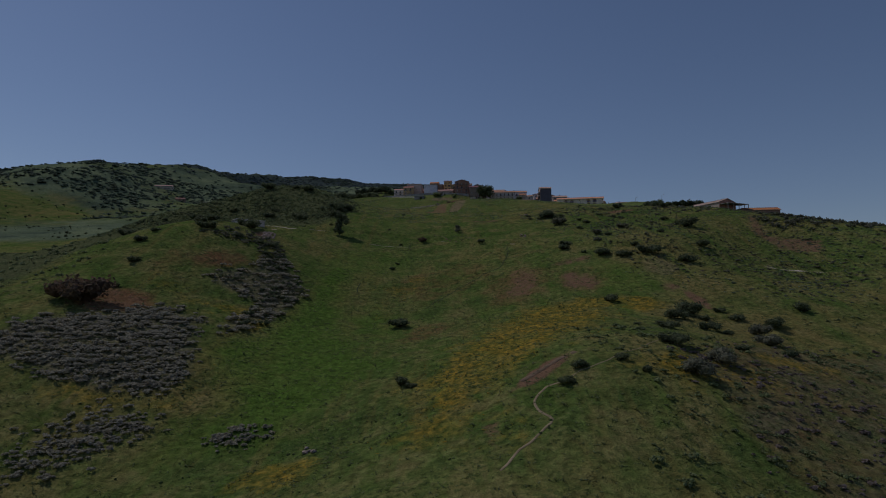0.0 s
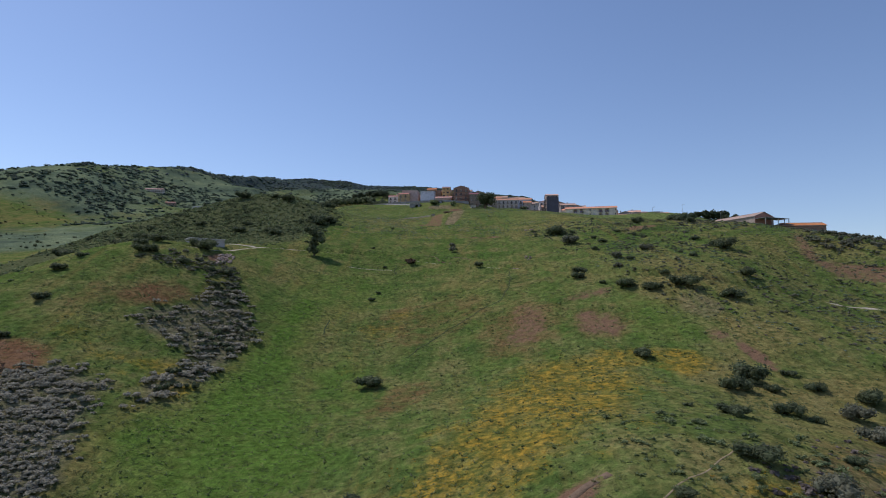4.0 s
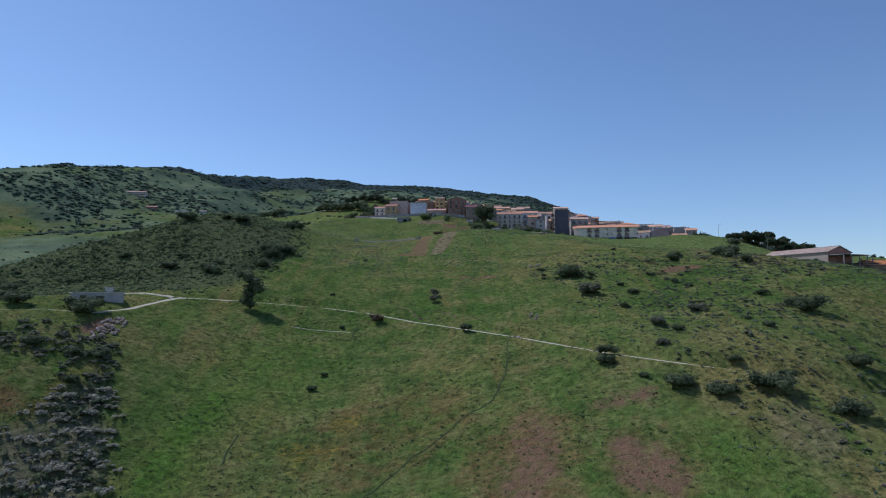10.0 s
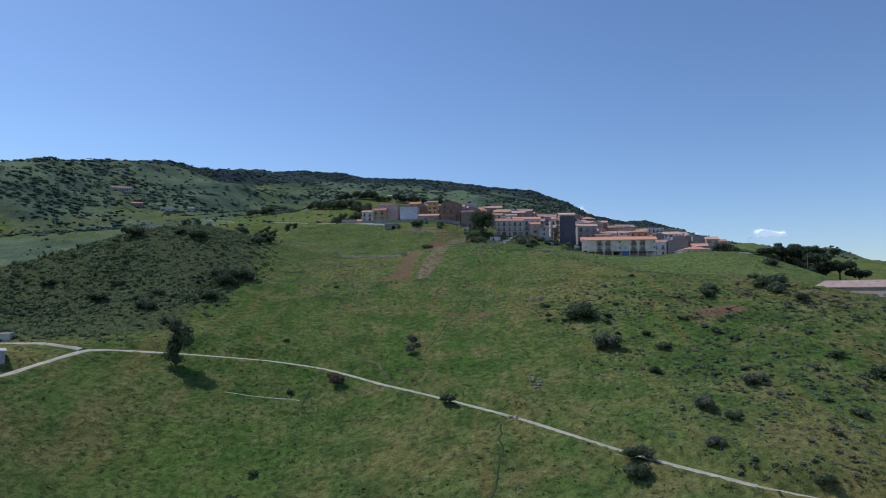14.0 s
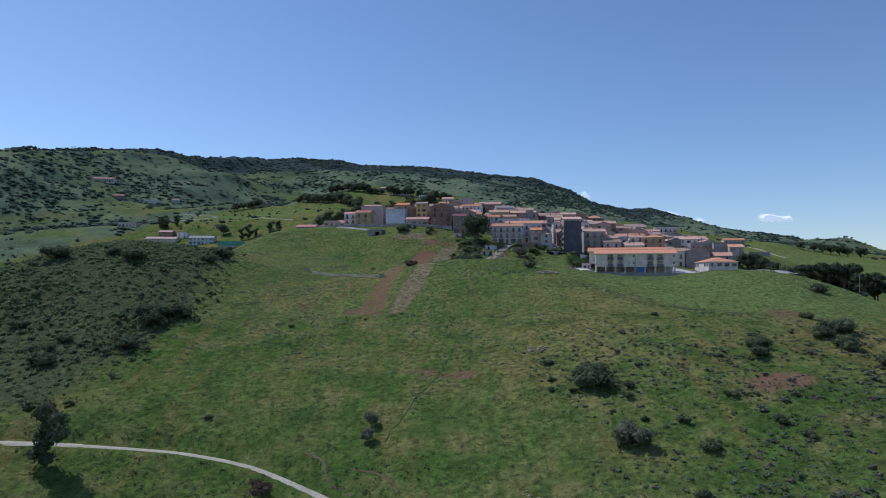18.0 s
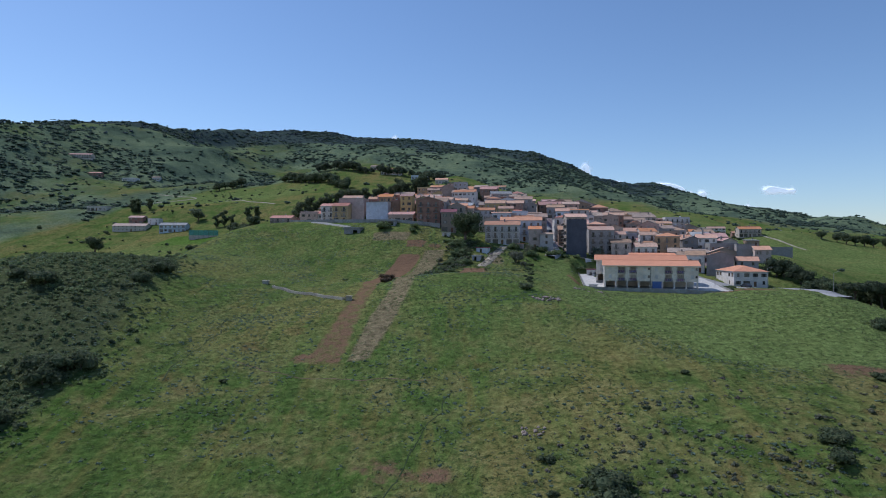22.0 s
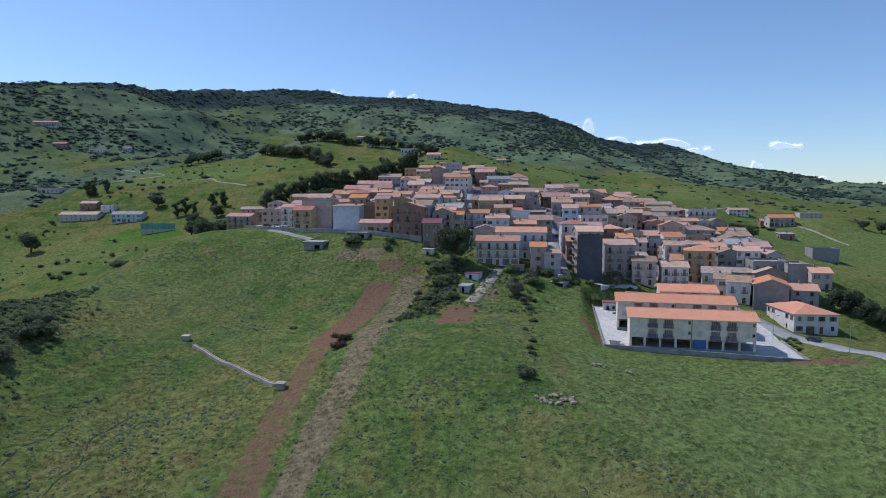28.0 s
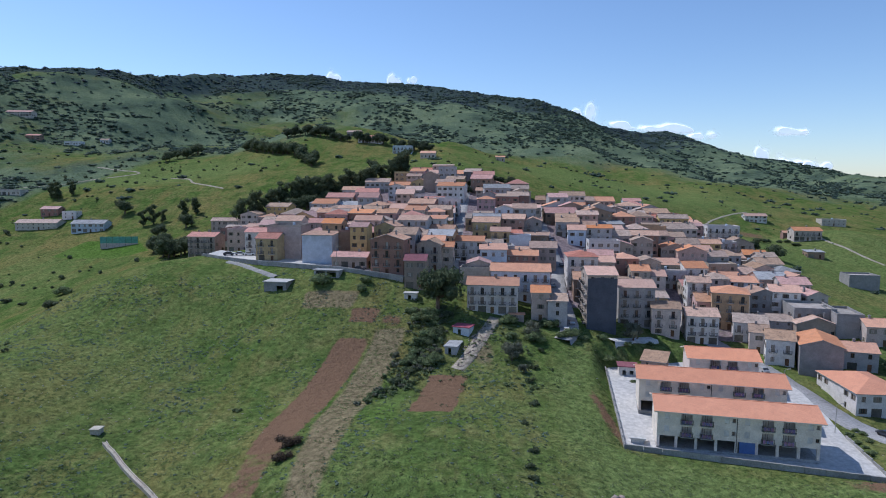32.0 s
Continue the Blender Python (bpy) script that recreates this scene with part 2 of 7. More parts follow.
RUBBLE = surface("pale_rubble", (0.42, 0.36, 0.29), (0.20, 0.18, 0.12), 0.8, 3.0, 0.95, 0.8, 0.05, stain=(0.13, 0.14, 0.07))
SOIL = surface("turned_soil", (0.165, 0.118, 0.078), (0.11, 0.080, 0.050), 0.25, 2.4, 1.0, 0.8, 0.05)
# the ditches aren't carved: their shade is put into this dark green
DITCH = surface("ditch_shade", (0.044, 0.056, 0.022), (0.032, 0.052, 0.016), 0.5, 2.4, 1.0, 0.6, 0.05)
PLASTER = {k: surface("plaster_" + k, a, tuple(c * 0.78 for c in a), 0.5, 5.0, 0.9, 0.12, 0.10, stain=tuple(c * 0.72 for c in a)) for k, a in {
    "white": (0.66, 0.62, 0.58), "cream": (0.58, 0.50, 0.43), "beige": (0.48, 0.39, 0.33), "ochre": (0.50, 0.37, 0.21), "yellow": (0.56, 0.43, 0.19),
    "grey": (0.44, 0.42, 0.41), "pale_blue": (0.56, 0.61, 0.67), "pink": (0.58, 0.40, 0.35), "brown": (0.32, 0.21, 0.16), "stone": (0.36, 0.29, 0.23),
    "slate": (0.095, 0.108, 0.130), "brick": (0.34, 0.20, 0.15), "raw": (0.30, 0.29, 0.28), "block": (0.74, 0.64, 0.55)}.items()}
ROOF = {"fresh": roof_tiles("tiles_fresh", (0.66, 0.245, 0.105), (0.60, 0.215, 0.090), (0.44, 0.20, 0.12), amount=0.25), "orange": roof_tiles("tiles_orange", (0.60, 0.285, 0.155), (0.52, 0.235, 0.125), (0.30, 0.21, 0.17), amount=0.35), "red": roof_tiles("tiles_red", (0.52, 0.25, 0.20), (0.42, 0.20, 0.155), amount=0.4),
        "tan": roof_tiles("tiles_tan", (0.52, 0.325, 0.225), (0.42, 0.255, 0.175), amount=0.5), "old": roof_tiles("tiles_old", (0.44, 0.305, 0.215), (0.33, 0.225, 0.16), amount=0.6),
        "crimson": roof_tiles("tin_crimson", (0.30, 0.06, 0.09), (0.24, 0.05, 0.07), amount=0.15), "sheet": roof_tiles("sheet_grey", (0.36, 0.36, 0.36), (0.27, 0.27, 0.27), amount=0.4)}
TERRACE = surface("terrace_floor", (0.40, 0.36, 0.32), (0.30, 0.26, 0.23), 0.4, 3.0, 0.9, 0.1, 0.2, stain=(0.2, 0.18, 0.16))
WOODEN = surface("brown_wood", (0.16, 0.09, 0.05), (0.10, 0.055, 0.03), 0.8, 6.0, 0.7, 0.1, 0.3)
SHUTTER = surface("shutter", (0.18, 0.16, 0.13), (0.12, 0.11, 0.09), 0.8, 6.0, 0.7, 0.1, 0.5)
IRON = surface("dark_iron", (0.05, 0.05, 0.05), (0.035, 0.03, 0.03), 1.0, 8.0, 0.5, 0.0, 0.2, 0.5)
BLUE_PAINT = surface("blue_paint", (0.08, 0.14, 0.34), (0.07, 0.12, 0.28), 1.0, 8.0, 0.5, 0.0, 0.1)
NETTING = surface("green_netting", (0.16, 0.38, 0.30), (0.12, 0.30, 0.23), 1.0, 6.0, 0.8, 0.0, 0.1)
CLOTHES = surface("laundry", (0.10, 0.14, 0.26), (0.30, 0.14, 0.18), 1.4, 4.0, 0.9, 0.0, 0.3)
CAR_PAINT = {k: surface("car_" + k, c, tuple(v * 0.9 for v in c), 1.0, 9.0, 0.25, 0.0, 0.05, 0.6) for k, c in {
    "white": (0.75, 0.75, 0.74), "silver": (0.42, 0.43, 0.44), "dark": (0.04, 0.045, 0.06), "red": (0.35, 0.03, 0.03)}.items()}
RUBBER = surface("tyre_rubber", (0.03, 0.03, 0.03), (0.02, 0.02, 0.02), 1.0, 9.0, 0.8, 0.0, 0.05)
GLASS, _t, _b = start("window_glass", 0.06, 0.5)
# some panes have their roller blind down
_rnd = _t.nodes.new("ShaderNodeObjectInfo").outputs["Random"]
link(_t, ramp(_t, _rnd, [(0.0, (0.030, 0.035, 0.040)), (0.42, (0.05, 0.055, 0.06)), (0.44, (0.24, 0.20, 0.16)), (0.7, (0.34, 0.30, 0.26)), (0.72, (0.14, 0.10, 0.07)), (1.0, (0.45, 0.42, 0.38))]), _b.inputs["Base Color"])
link(_t, ramp(_t, _rnd, [(0.42, (0.06, 0.06, 0.06)), (0.44, (0.7, 0.7, 0.7))]), _b.inputs["Roughness"])
BARK = surface("bark", (0.16, 0.12, 0.09), (0.09, 0.07, 0.05), 0.8, 7.0, 0.95, 0.6, 0.15)
LEAF = {"oak": leafy("oak_leaves", (0.106, 0.142, 0.060), (0.066, 0.094, 0.040)), "bush": leafy("bush_leaves", (0.172, 0.230, 0.088), (0.116, 0.166, 0.062)),
        "grey": leafy("grey_scrub_leaves", (0.330, 0.345, 0.220), (0.230, 0.245, 0.155)), "olive": leafy("olive_leaves", (0.165, 0.186, 0.106), (0.108, 0.128, 0.070)),
        "pine": leafy("pine_needles", (0.084, 0.114, 0.054), (0.050, 0.072, 0.034)), "rust": leafy("rusty_leaves", (0.128, 0.098, 0.054), (0.080, 0.066, 0.036)),
        # far and crest leaves carry the blue of distant haze in their colour
        "far": leafy("hazy_far_leaves", (0.094, 0.142, 0.082), (0.066, 0.104, 0.064), 0.3), "crest": leafy("hazy_crest_leaves", (0.068, 0.102, 0.092), (0.048, 0.076, 0.072), 0.25),
        "heath": leafy("heath_leaves", (0.185, 0.172, 0.124), (0.124, 0.116, 0.082)), "weed": leafy("weed_leaves", (0.176, 0.250, 0.150), (0.116, 0.178, 0.098), 0.25), "dot": leafy("weed_dots", (0.085, 0.135, 0.045), (0.058, 0.096, 0.030), 0.25),
        "grass": leafy("grass_blades", (0.158, 0.205, 0.076), (0.120, 0.165, 0.058), 0.2), "tuft": leafy("tuft_blades", (0.120, 0.165, 0.062), (0.090, 0.130, 0.048), 0.2),
        "flower": leafy("yellow_petals", (0.400, 0.270, 0.020), (0.310, 0.205, 0.016), 0.25)}
CLOUD, _t, _b = start("glowing_cloud", 1.0, 0.0)
_b.inputs["Base Color"].default_value = (0.93, 0.94, 0.96, 1)
# a glow added to the clouds, so that their backlit sides stay white
_b.inputs["Emission Color"].default_value = (0.82, 0.90, 1.0, 1)
_b.inputs["Emission Strength"].default_value = 0.6
_a = _t.nodes.new("ShaderNodeAttribute")
_a.attribute_name = "thick"
_p = _t.nodes.new("ShaderNodeNewGeometry").outputs["Position"]
link(_t, ramp(_t, maths(_t, "MULTIPLY_ADD", maths(_t, "SUBTRACT", noise_of(_t, _p, 0.022, 6, 0.62), 0.5), 1.5, _a.outputs["Fac"]), [(0.12, (0, 0, 0)), (0.95, (0.9, 0.9, 0.9))]), _b.inputs["Alpha"])

# The hillside: a tilted plane, with spurs, knolls and hollows on it (x, y, radius, height).
PLANE = (9.42, -1.66, 19.14)
SPURS = [(-102, 412, 45, 32.2), (78, 390, 75, 27.1), (-12, 570, 45, 19.9), (145, 278, 45, 15.7), (40, 765, 75, 12.2), (78, 615, 45, 13.9),
         (145, 615, 45, 3.9)]
KNOLLS = [(-100, 280, 28, 7.5), (-160, 360, 28, 11.2), (-80, 540, 28, 15.3), (40, 520, 28, 5.8), (280, 720, 28, 14.7), (180, 520, 28, 11.6),
          (40, 120, 28, 8.5), (-100, 240, 28, 12.1), (20, 820, 28, 10.1), (-80, 480, 28, 6.5), (20, 280, 28, 0.2), (80, 240, 28, 5.0),
          (0, 520, 28, 7.8), (20, 440, 28, 5.9), (-60, 320, 28, 5.4), (-160, 300, 28, 6.6), (-220, 780, 28, 4.7), (140, 420, 28, 7.6),
          (200, 700, 28, 4.3), (40, 700, 28, 6.0), (-80, 140, 28, 3.0), (180, 240, 28, 9.9), (80, 520, 28, 4.3)]
HOLLOWS = [(-35, 120, 45, -15.5), (-222, 690, 75, -12.7), (265, 802, 75, -35.9), (100, 440, 28, -6.7), (280, 615, 45, -7.4), (0, 200, 28, -6.8),
           (122, 120, 45, -10.1), (100, 380, 28, -4.9), (-102, 75, 45, -19.4), (-222, 540, 75, -13.3), (-240, 300, 28, -16.6), (78, -22, 75, -7.8),
           (-200, 420, 28, -12.7), (-20, 260, 28, -4.0), (40, 360, 28, -4.3), (-148, -60, 75, -9.1), (-180, 180, 28, -8.6), (-60, 420, 28, -4.4),
           (-260, 760, 28, -7.4), (-40, 200, 28, -5.8), (60, 180, 28, -1.8), (140, 240, 28, -10.7), (60, 80, 28, -9.3), (20, 480, 28, -4.0)]

# Wider forms of the western valley, the ridge beyond it and the mountain's lower slopes.
FAR_FORMS = [(-530, 976, 95, 11.0), (-387, 1189, 95, 33.2), (-600, 850, 95, 44.0), (-650, 1000, 95, 50.9), (-900, 1100, 95, 37.4), (-420, 520, 95, -17.1),
             (-267, 977, 95, 10.8), (-27, 1144, 95, -5.4), (-509, 1104, 95, 25.4), (-448, 748, 95, -21.0), (-415, 909, 95, 18.1), (-300, 380, 95, -13.9),
             (-502, 1285, 95, 24.1), (-445, 1349, 95, -19.3), (86, 1064, 95, -12.0), (-104, 1249, 95, -9.4), (-262, 855, 95, 6.0)]


def smooth(a, b, v):
    u = np.clip((v - a) / (b - a), 0, 1)
    return u * u * (3 - 2 * u)


def lattice(i, j, seed):
    """A repeatable random number, 0 to 1, for each pair of whole numbers."""
    n = (i.astype(np.int64) * 374761393 + j.astype(np.int64) * 668265263 + seed * 974711) & 0x7FFFFFFF
    n = ((n ^ (n >> 13)) * 1274126177) & 0x7FFFFFFF
    return ((n ^ (n >> 16)) & 0xFFFF) / 65535.0


def grain(x, y, size, seed=0, octaves=3):
    """Smooth noise, -1 to 1, whose largest waves are size metres wide."""
    total, amp, norm = 0, 1.0, 0.0
    for k in range(octaves):
        u, v = np.asarray(x) / size, np.asarray(y) / size
        i, j = np.floor(u), np.floor(v)
        fu, fv = u - i, v - j
        fu, fv = fu * fu * (3 - 2 * fu), fv * fv * (3 - 2 * fv)
        a, b = lattice(i, j, seed + k), lattice(i + 1, j, seed + k)
        c, d = lattice(i, j + 1, seed + k), lattice(i + 1, j + 1, seed + k)
        total = total + amp * (2 * (a + (b - a) * fu + (c - a) * fv + (a - b - c + d) * fu * fv) - 1)
        norm, amp, size = norm + amp, amp * 0.5, size * 0.5
    return total / norm


# The mountain's crest from west to east: x, y, height.
CREST = np.array([(-2600, 1500, 330), (-1036, 1300, 328), (-673, 1300, 339), (-531, 1392, 354), (-425, 1659, 391), (-390, 1710, 404),
                  (-308, 1827, 423), (-212, 1811, 401), (-100, 1752, 390), (-10, 1711, 374), (99, 1658, 349), (198, 1604, 336),
                  (264, 1656, 319), (336, 1715, 300), (429, 1785, 289), (546, 1867, 290), (675, 1950, 265), (773, 2008, 237),
                  (877, 2067, 207), (1027, 2204, 180), (1339, 2536, 152), (2600, 3200, 130)], float)
# The height of its foot, along y = 800.
FOOT = np.array([(-2600, 120), (-1000, 135), (-500, 138), (-220, 150), (-100, 170), (30, 181), (150, 162), (300, 139), (500, 119), (900, 102), (2600, 90)], float)


def within(x, y, pts, soft=1.5):
    """1 inside a polygon, 0.5 at its border, 0 outside."""
    inside, near = np.zeros(np.shape(x), bool), np.full(np.shape(x), 1e9)
    for (ax, ay), (bx, by) in zip(pts, pts[1:] + pts[:1]):
        cross = ((ay > y) != (by > y)) & (x < (bx - ax) * (y - ay) / ((by - ay) or 1e-9) + ax)
        inside ^= cross
        t = np.clip(((x - ax) * (bx - ax) + (y - ay) * (by - ay)) / ((bx - ax) ** 2 + (by - ay) ** 2 + 1e-9), 0, 1)
        near = np.minimum(near, np.hypot(x - ax - t * (bx - ax), y - ay - t * (by - ay)))
    return np.clip(0.5 + np.where(inside, near, -near) / (2 * soft), 0, 1)


YARD = 109.5


def yard_level(y):
    """The yard rises gently from its front wall to its back."""
    return YARD - 0.2 + 0.065 * (y - 447)


YARD_EDGE = [(76.5, 449.5), (125.3, 436.8), (127.4, 455.5), (129.5, 466), (131.5, 482), (130, 496), (127, 509), (95, 500), (83.5, 498)]
STREET_LINE = [(-60, 560), (-50, 552), (-36, 543), (-13, 533.5), (7.6, 526.8), (22, 524)]


def street_height(x, y):
    """The level of the upper street and the little square at its end."""
    return np.interp(x, [-60, -40, 0, 22], [137.6, 137.4, 136.9, 134.8]) + 0 * y


def near_height(x, y):
    z = PLANE[0] + PLANE[1] * x / 100 + PLANE[2] * y / 100
    for hx, hy, r, h in SPURS + HOLLOWS + KNOLLS:
        z = z + h * np.exp(-((x - hx) ** 2 + (y - hy) ** 2) / (2.0 * r * r))
    z = z - smooth(280, 520, x) * np.clip((y - 380) * 0.09, 0, 40)
    return z


def far_height(x, y):
    cy, cz = np.interp(x, CREST[:, 0], CREST[:, 1]), np.interp(x, CREST[:, 0], CREST[:, 2])
    foot = np.interp(x, FOOT[:, 0], FOOT[:, 1])
    u = np.clip((y - 800) / (cy - 800), 0, 1)
    z = foot + (cz - foot) * u ** 1.35
    spur = np.sin(np.pi * u)
    z = z + spur * (22 * grain(x, y * 0.6, 260, 5, 3) + 44 * (0.35 - np.abs(grain(x, y * 0.45, 210, 15, 3))) + 9 * grain(x, y, 70, 9, 2))
    z = z + 26 * np.exp(-(((x + 70) / 150) ** 2 + ((y - 1000) / 130) ** 2))
    z = z + u * u * (5 * grain(x, 0 * y, 95, 17, 2) + 3 * grain(x, y, 45, 19, 2))
    over = np.clip(y - cy, 0, None)
    return np.maximum(z - 0.3 * over, np.minimum(z, 70 + 45 * grain(x, y, 900, 3, 3))) + 0 * x


def height(x, y):
    """The ground's height at (x, y), of numbers or arrays."""
    x, y = np.asarray(x, float), np.asarray(y, float)
    w = smooth(720, 860, y)
    z = near_height(x, y) * (1 - w) + far_height(x, y) * w
    for hx, hy, r, h in FAR_FORMS:
        z = z + h * np.exp(-((x - hx) ** 2 + (y - hy) ** 2) / (2.0 * r * r))
    bumps = 0.55 * grain(x, y, 15, 21, 3) + 0.22 * grain(x, y, 4.5, 25, 2)
    # terracettes that cattle tread along the slope
    trod = smooth(-0.1, 0.35, grain(x, y, 60, 27, 2)) + smooth(50, 85, x) * (y < 360)
    bumps = bumps + 0.16 * np.clip(trod, 0, 1.3) * (y < 520) * np.sin(2 * np.pi * z / 1.25 + 2.5 * grain(x, y, 22, 28, 2))
    if np.any((y > 430) & (y < 575)):
        # level ground under the yard, and under the street and square
        flat = np.clip(2.0 * within(x, y, YARD_EDGE, 4.0), 0, 1)
        z, bumps = z * (1 - flat) + (yard_level(y) - 0.5) * flat, bumps * (1 - flat)
        flat = within(x, y, STREET_LINE + [(px, py + (20 if px < -5 else 11)) for px, py in STREET_LINE[::-1]], 1.2)
        z, bumps = z * (1 - flat) + (street_height(x, y) - 0.3) * flat, bumps * (1 - flat)
    z = z + bumps
    if np.any((y > 215) & (y < 312)):
        # the track is cut into the slope, with a low bank on its lower side
        off, cut = along_track(x, y)
        bed = smooth(3.6, 1.5, np.abs(off + 0.4))
        z = z * (1 - bed) + np.minimum(cut, z + 0.25) * bed
        z = z + 0.5 * np.exp(-((off - 2.6) / 0.9) ** 2)
    return z


TRACK = [(-97, 250), (-89, 257), (-81, 264), (-77, 275), (-75, 286), (-71.5, 297), (-60, 300), (-47, 302), (-29, 303), (-14, 300), (2, 291), (16, 282), (32, 269.5), (49, 252.5), (64, 240), (82, 232), (110, 226), (140, 223)]


def along_track(x, y):
    """How far right of the track (downhill, walking east) a point lies, and the track's level there."""
    best, off, level = np.full(np.shape(x), 1e9), np.full(np.shape(x), 1e9), np.zeros(np.shape(x))
    levels = [float(near_height(px, py)) - 0.55 for px, py in TRACK]
    for (ax, ay), (bx, by), za, zb in zip(TRACK, TRACK[1:], levels, levels[1:]):
        length = math.hypot(bx - ax, by - ay)
        t = np.clip(((x - ax) * (bx - ax) + (y - ay) * (by - ay)) / length ** 2, 0, 1)
        far = np.hypot(x - ax - t * (bx - ax), y - ay - t * (by - ay))
        side = np.where((x - ax) * (by - ay) - (y - ay) * (bx - ax) > 0, 1.0, -1.0)
        nearer = far < best
        best, off, level = np.where(nearer, far, best), np.where(nearer, far * side, off), np.where(nearer, za + (zb - za) * t, level)
    return off, level



# ---- the ground ----
def graded(fine_a, fine_b, step, low, high, grow=1.07, widest=70):
    """Steps of one size between fine_a and fine_b, ever wider ones beyond."""
    out, s, v = list(np.arange(fine_a, fine_b + 0.1, step)), step, fine_b
    while v < high:
        s = min(s * grow, widest)
        v += s
        out.append(v)
    s, v = step, fine_a
    while v > low:
        s = min(s * grow, widest)
        v -= s
        out.insert(0, v)
    return np.array(out)


def mesh_from(name, verts, faces, materials=(), smooth_shade=False):
    """A mesh from arrays of places and of faces with one number of corners."""
    me = bpy.data.meshes.new(name)
    verts, faces = np.asarray(verts, np.float32), np.asarray(faces, np.int32)
    n, k = faces.shape
    me.vertices.add(len(verts)), me.loops.add(n * k), me.polygons.add(n)
    me.vertices.foreach_set("co", verts.ravel())
    me.loops.foreach_set("vertex_index", faces.ravel())
    me.polygons.foreach_set("loop_start", np.arange(0, n * k, k, dtype=np.int32))
    for m in materials:
        me.materials.append(m)
    me.polygons.foreach_set("use_smooth", np.full(n, smooth_shade))
    me.update(calc_edges=True)
    return me


def spot(x, y, cx, cy, rx, ry, turn=0):
    """1 in the middle of an ellipse, 0.5 at its border, falling to 0."""
    c, s = math.cos(radians(turn)), math.sin(radians(turn))
    u, v = (x - cx) * c + (y - cy) * s, (y - cy) * c - (x - cx) * s
    return 1 / (1 + ((u / rx) ** 2 + (v / ry) ** 2) ** 2)


# Zones of the ground.
PLOUGHED = [(5, 497), (14.5, 497), (7, 456), (4, 430), (2.6, 371), (-7, 371), (-3, 424), (-3, 457)]
PLOT_EAST = [(33, 480), (43, 480), (39, 455), (28.5, 456)]
PLOT_SMALL = [(7.5, 510), (15.8, 510), (15.4, 503), (7.3, 503.7)]
SCRAPED = [(28, 238), (36, 226), (30, 204), (22, 204), (18, 211)]
RAKED = [(40, 223), (47, 220), (54, 206), (48, 201), (39, 207)]
DRY_STRIP = [(16, 501), (25, 502), (17, 454), (15.7, 421), (12.5, 393), (8.7, 372), (3.4, 372), (5.5, 398), (9.3, 422), (8, 454)]
DRY_PLOT = [(-9.6, 518.7), (9, 518), (7, 509), (-8.6, 510)]
RED_EARTH = [(-108, 190), (-85, 186), (-81, 178), (-84, 170), (-96, 168), (-112, 180)]
KNOLL_SCRUB = [(-62, 314), (-58, 336), (-55, 366), (-59, 386), (-74, 452), (-95, 490), (-140, 505), (-215, 470), (-215, 330), (-150, 300), (-100, 304), (-82, 306)]
GREY_SLOPE = [(-104, 164), (-92, 168), (-81, 180), (-68, 176), (-64, 162), (-58, 146), (-62, 138), (-74, 136), (-86, 138), (-110, 146)]
HOLLOW = [(-79, 211), (-67, 222), (-66, 236), (-60, 238), (-54, 228), (-47, 215), (-49, 202), (-51, 188), (-59, 169), (-62, 181), (-57, 196), (-66, 201), (-75, 202)]
DOME = [(-106, 206), (-98, 220), (-82, 230), (-72, 224), (-77, 214), (-91, 200)]
STRIP = [(-24, 228), (-18, 247), (10, 257), (26, 240), (10, 217), (-8, 211)]
SLIDE = [(138, 286), (144, 286), (137, 260), (154, 252), (147, 237), (133, 246), (129, 262)]
EAST_SLOPE = [(44, 95), (46, 126), (62, 142), (96, 152), (150, 160), (150, 90), (60, 62)]
EAST_SHOULDER = [(68, 214), (72, 290), (84, 330), (118, 350), (160, 330), (175, 220), (120, 188), (95, 200)]
# where the yellow flowers grow: the long band, the western banks and smaller stands
FLOWER_BANDS = [[(-19, 110), (-8, 117), (-10, 137), (3, 159), (16, 188), (30, 198), (49, 192), (49, 174), (37, 143), (26, 134), (17, 125), (8, 115), (5, 98)],
                [(-93, 145), (-82, 151), (-72, 141), (-60, 138), (-57, 150), (-51, 141), (-55, 132), (-67, 128), (-79, 126)],
                [(-95, 199), (-88, 202), (-79, 193), (-57, 197), (-49, 187), (-55, 178), (-61, 178), (-74, 183), (-87, 189)],
                [(1, 100), (8, 108), (16, 105), (17, 94)], [(38, 116), (50, 118), (49, 110), (40, 106)], [(-28, 230), (-5, 256), (0, 240), (-14, 213), (-23, 194)]]
MEADOWS = [(-57, 184, 7, 9), (58, 184, 8, 10), (50, 118, 16, 7), (72, 132, 12, 5), (-28, 108, 8, 6), (42, 188, 14, 9)]


def flowery(x, y):
    """How thickly the yellow flowers stand, 0 to 1."""
    bands = np.maximum.reduce([within(x, y, b, 10) * w for b, w in zip(FLOWER_BANDS, (0.78, 0.74, 0.70, 0.72, 0.62, 0.52))])
    return np.maximum(bands, np.maximum.reduce([spot(x, y, *m) * 0.8 for m in MEADOWS]))


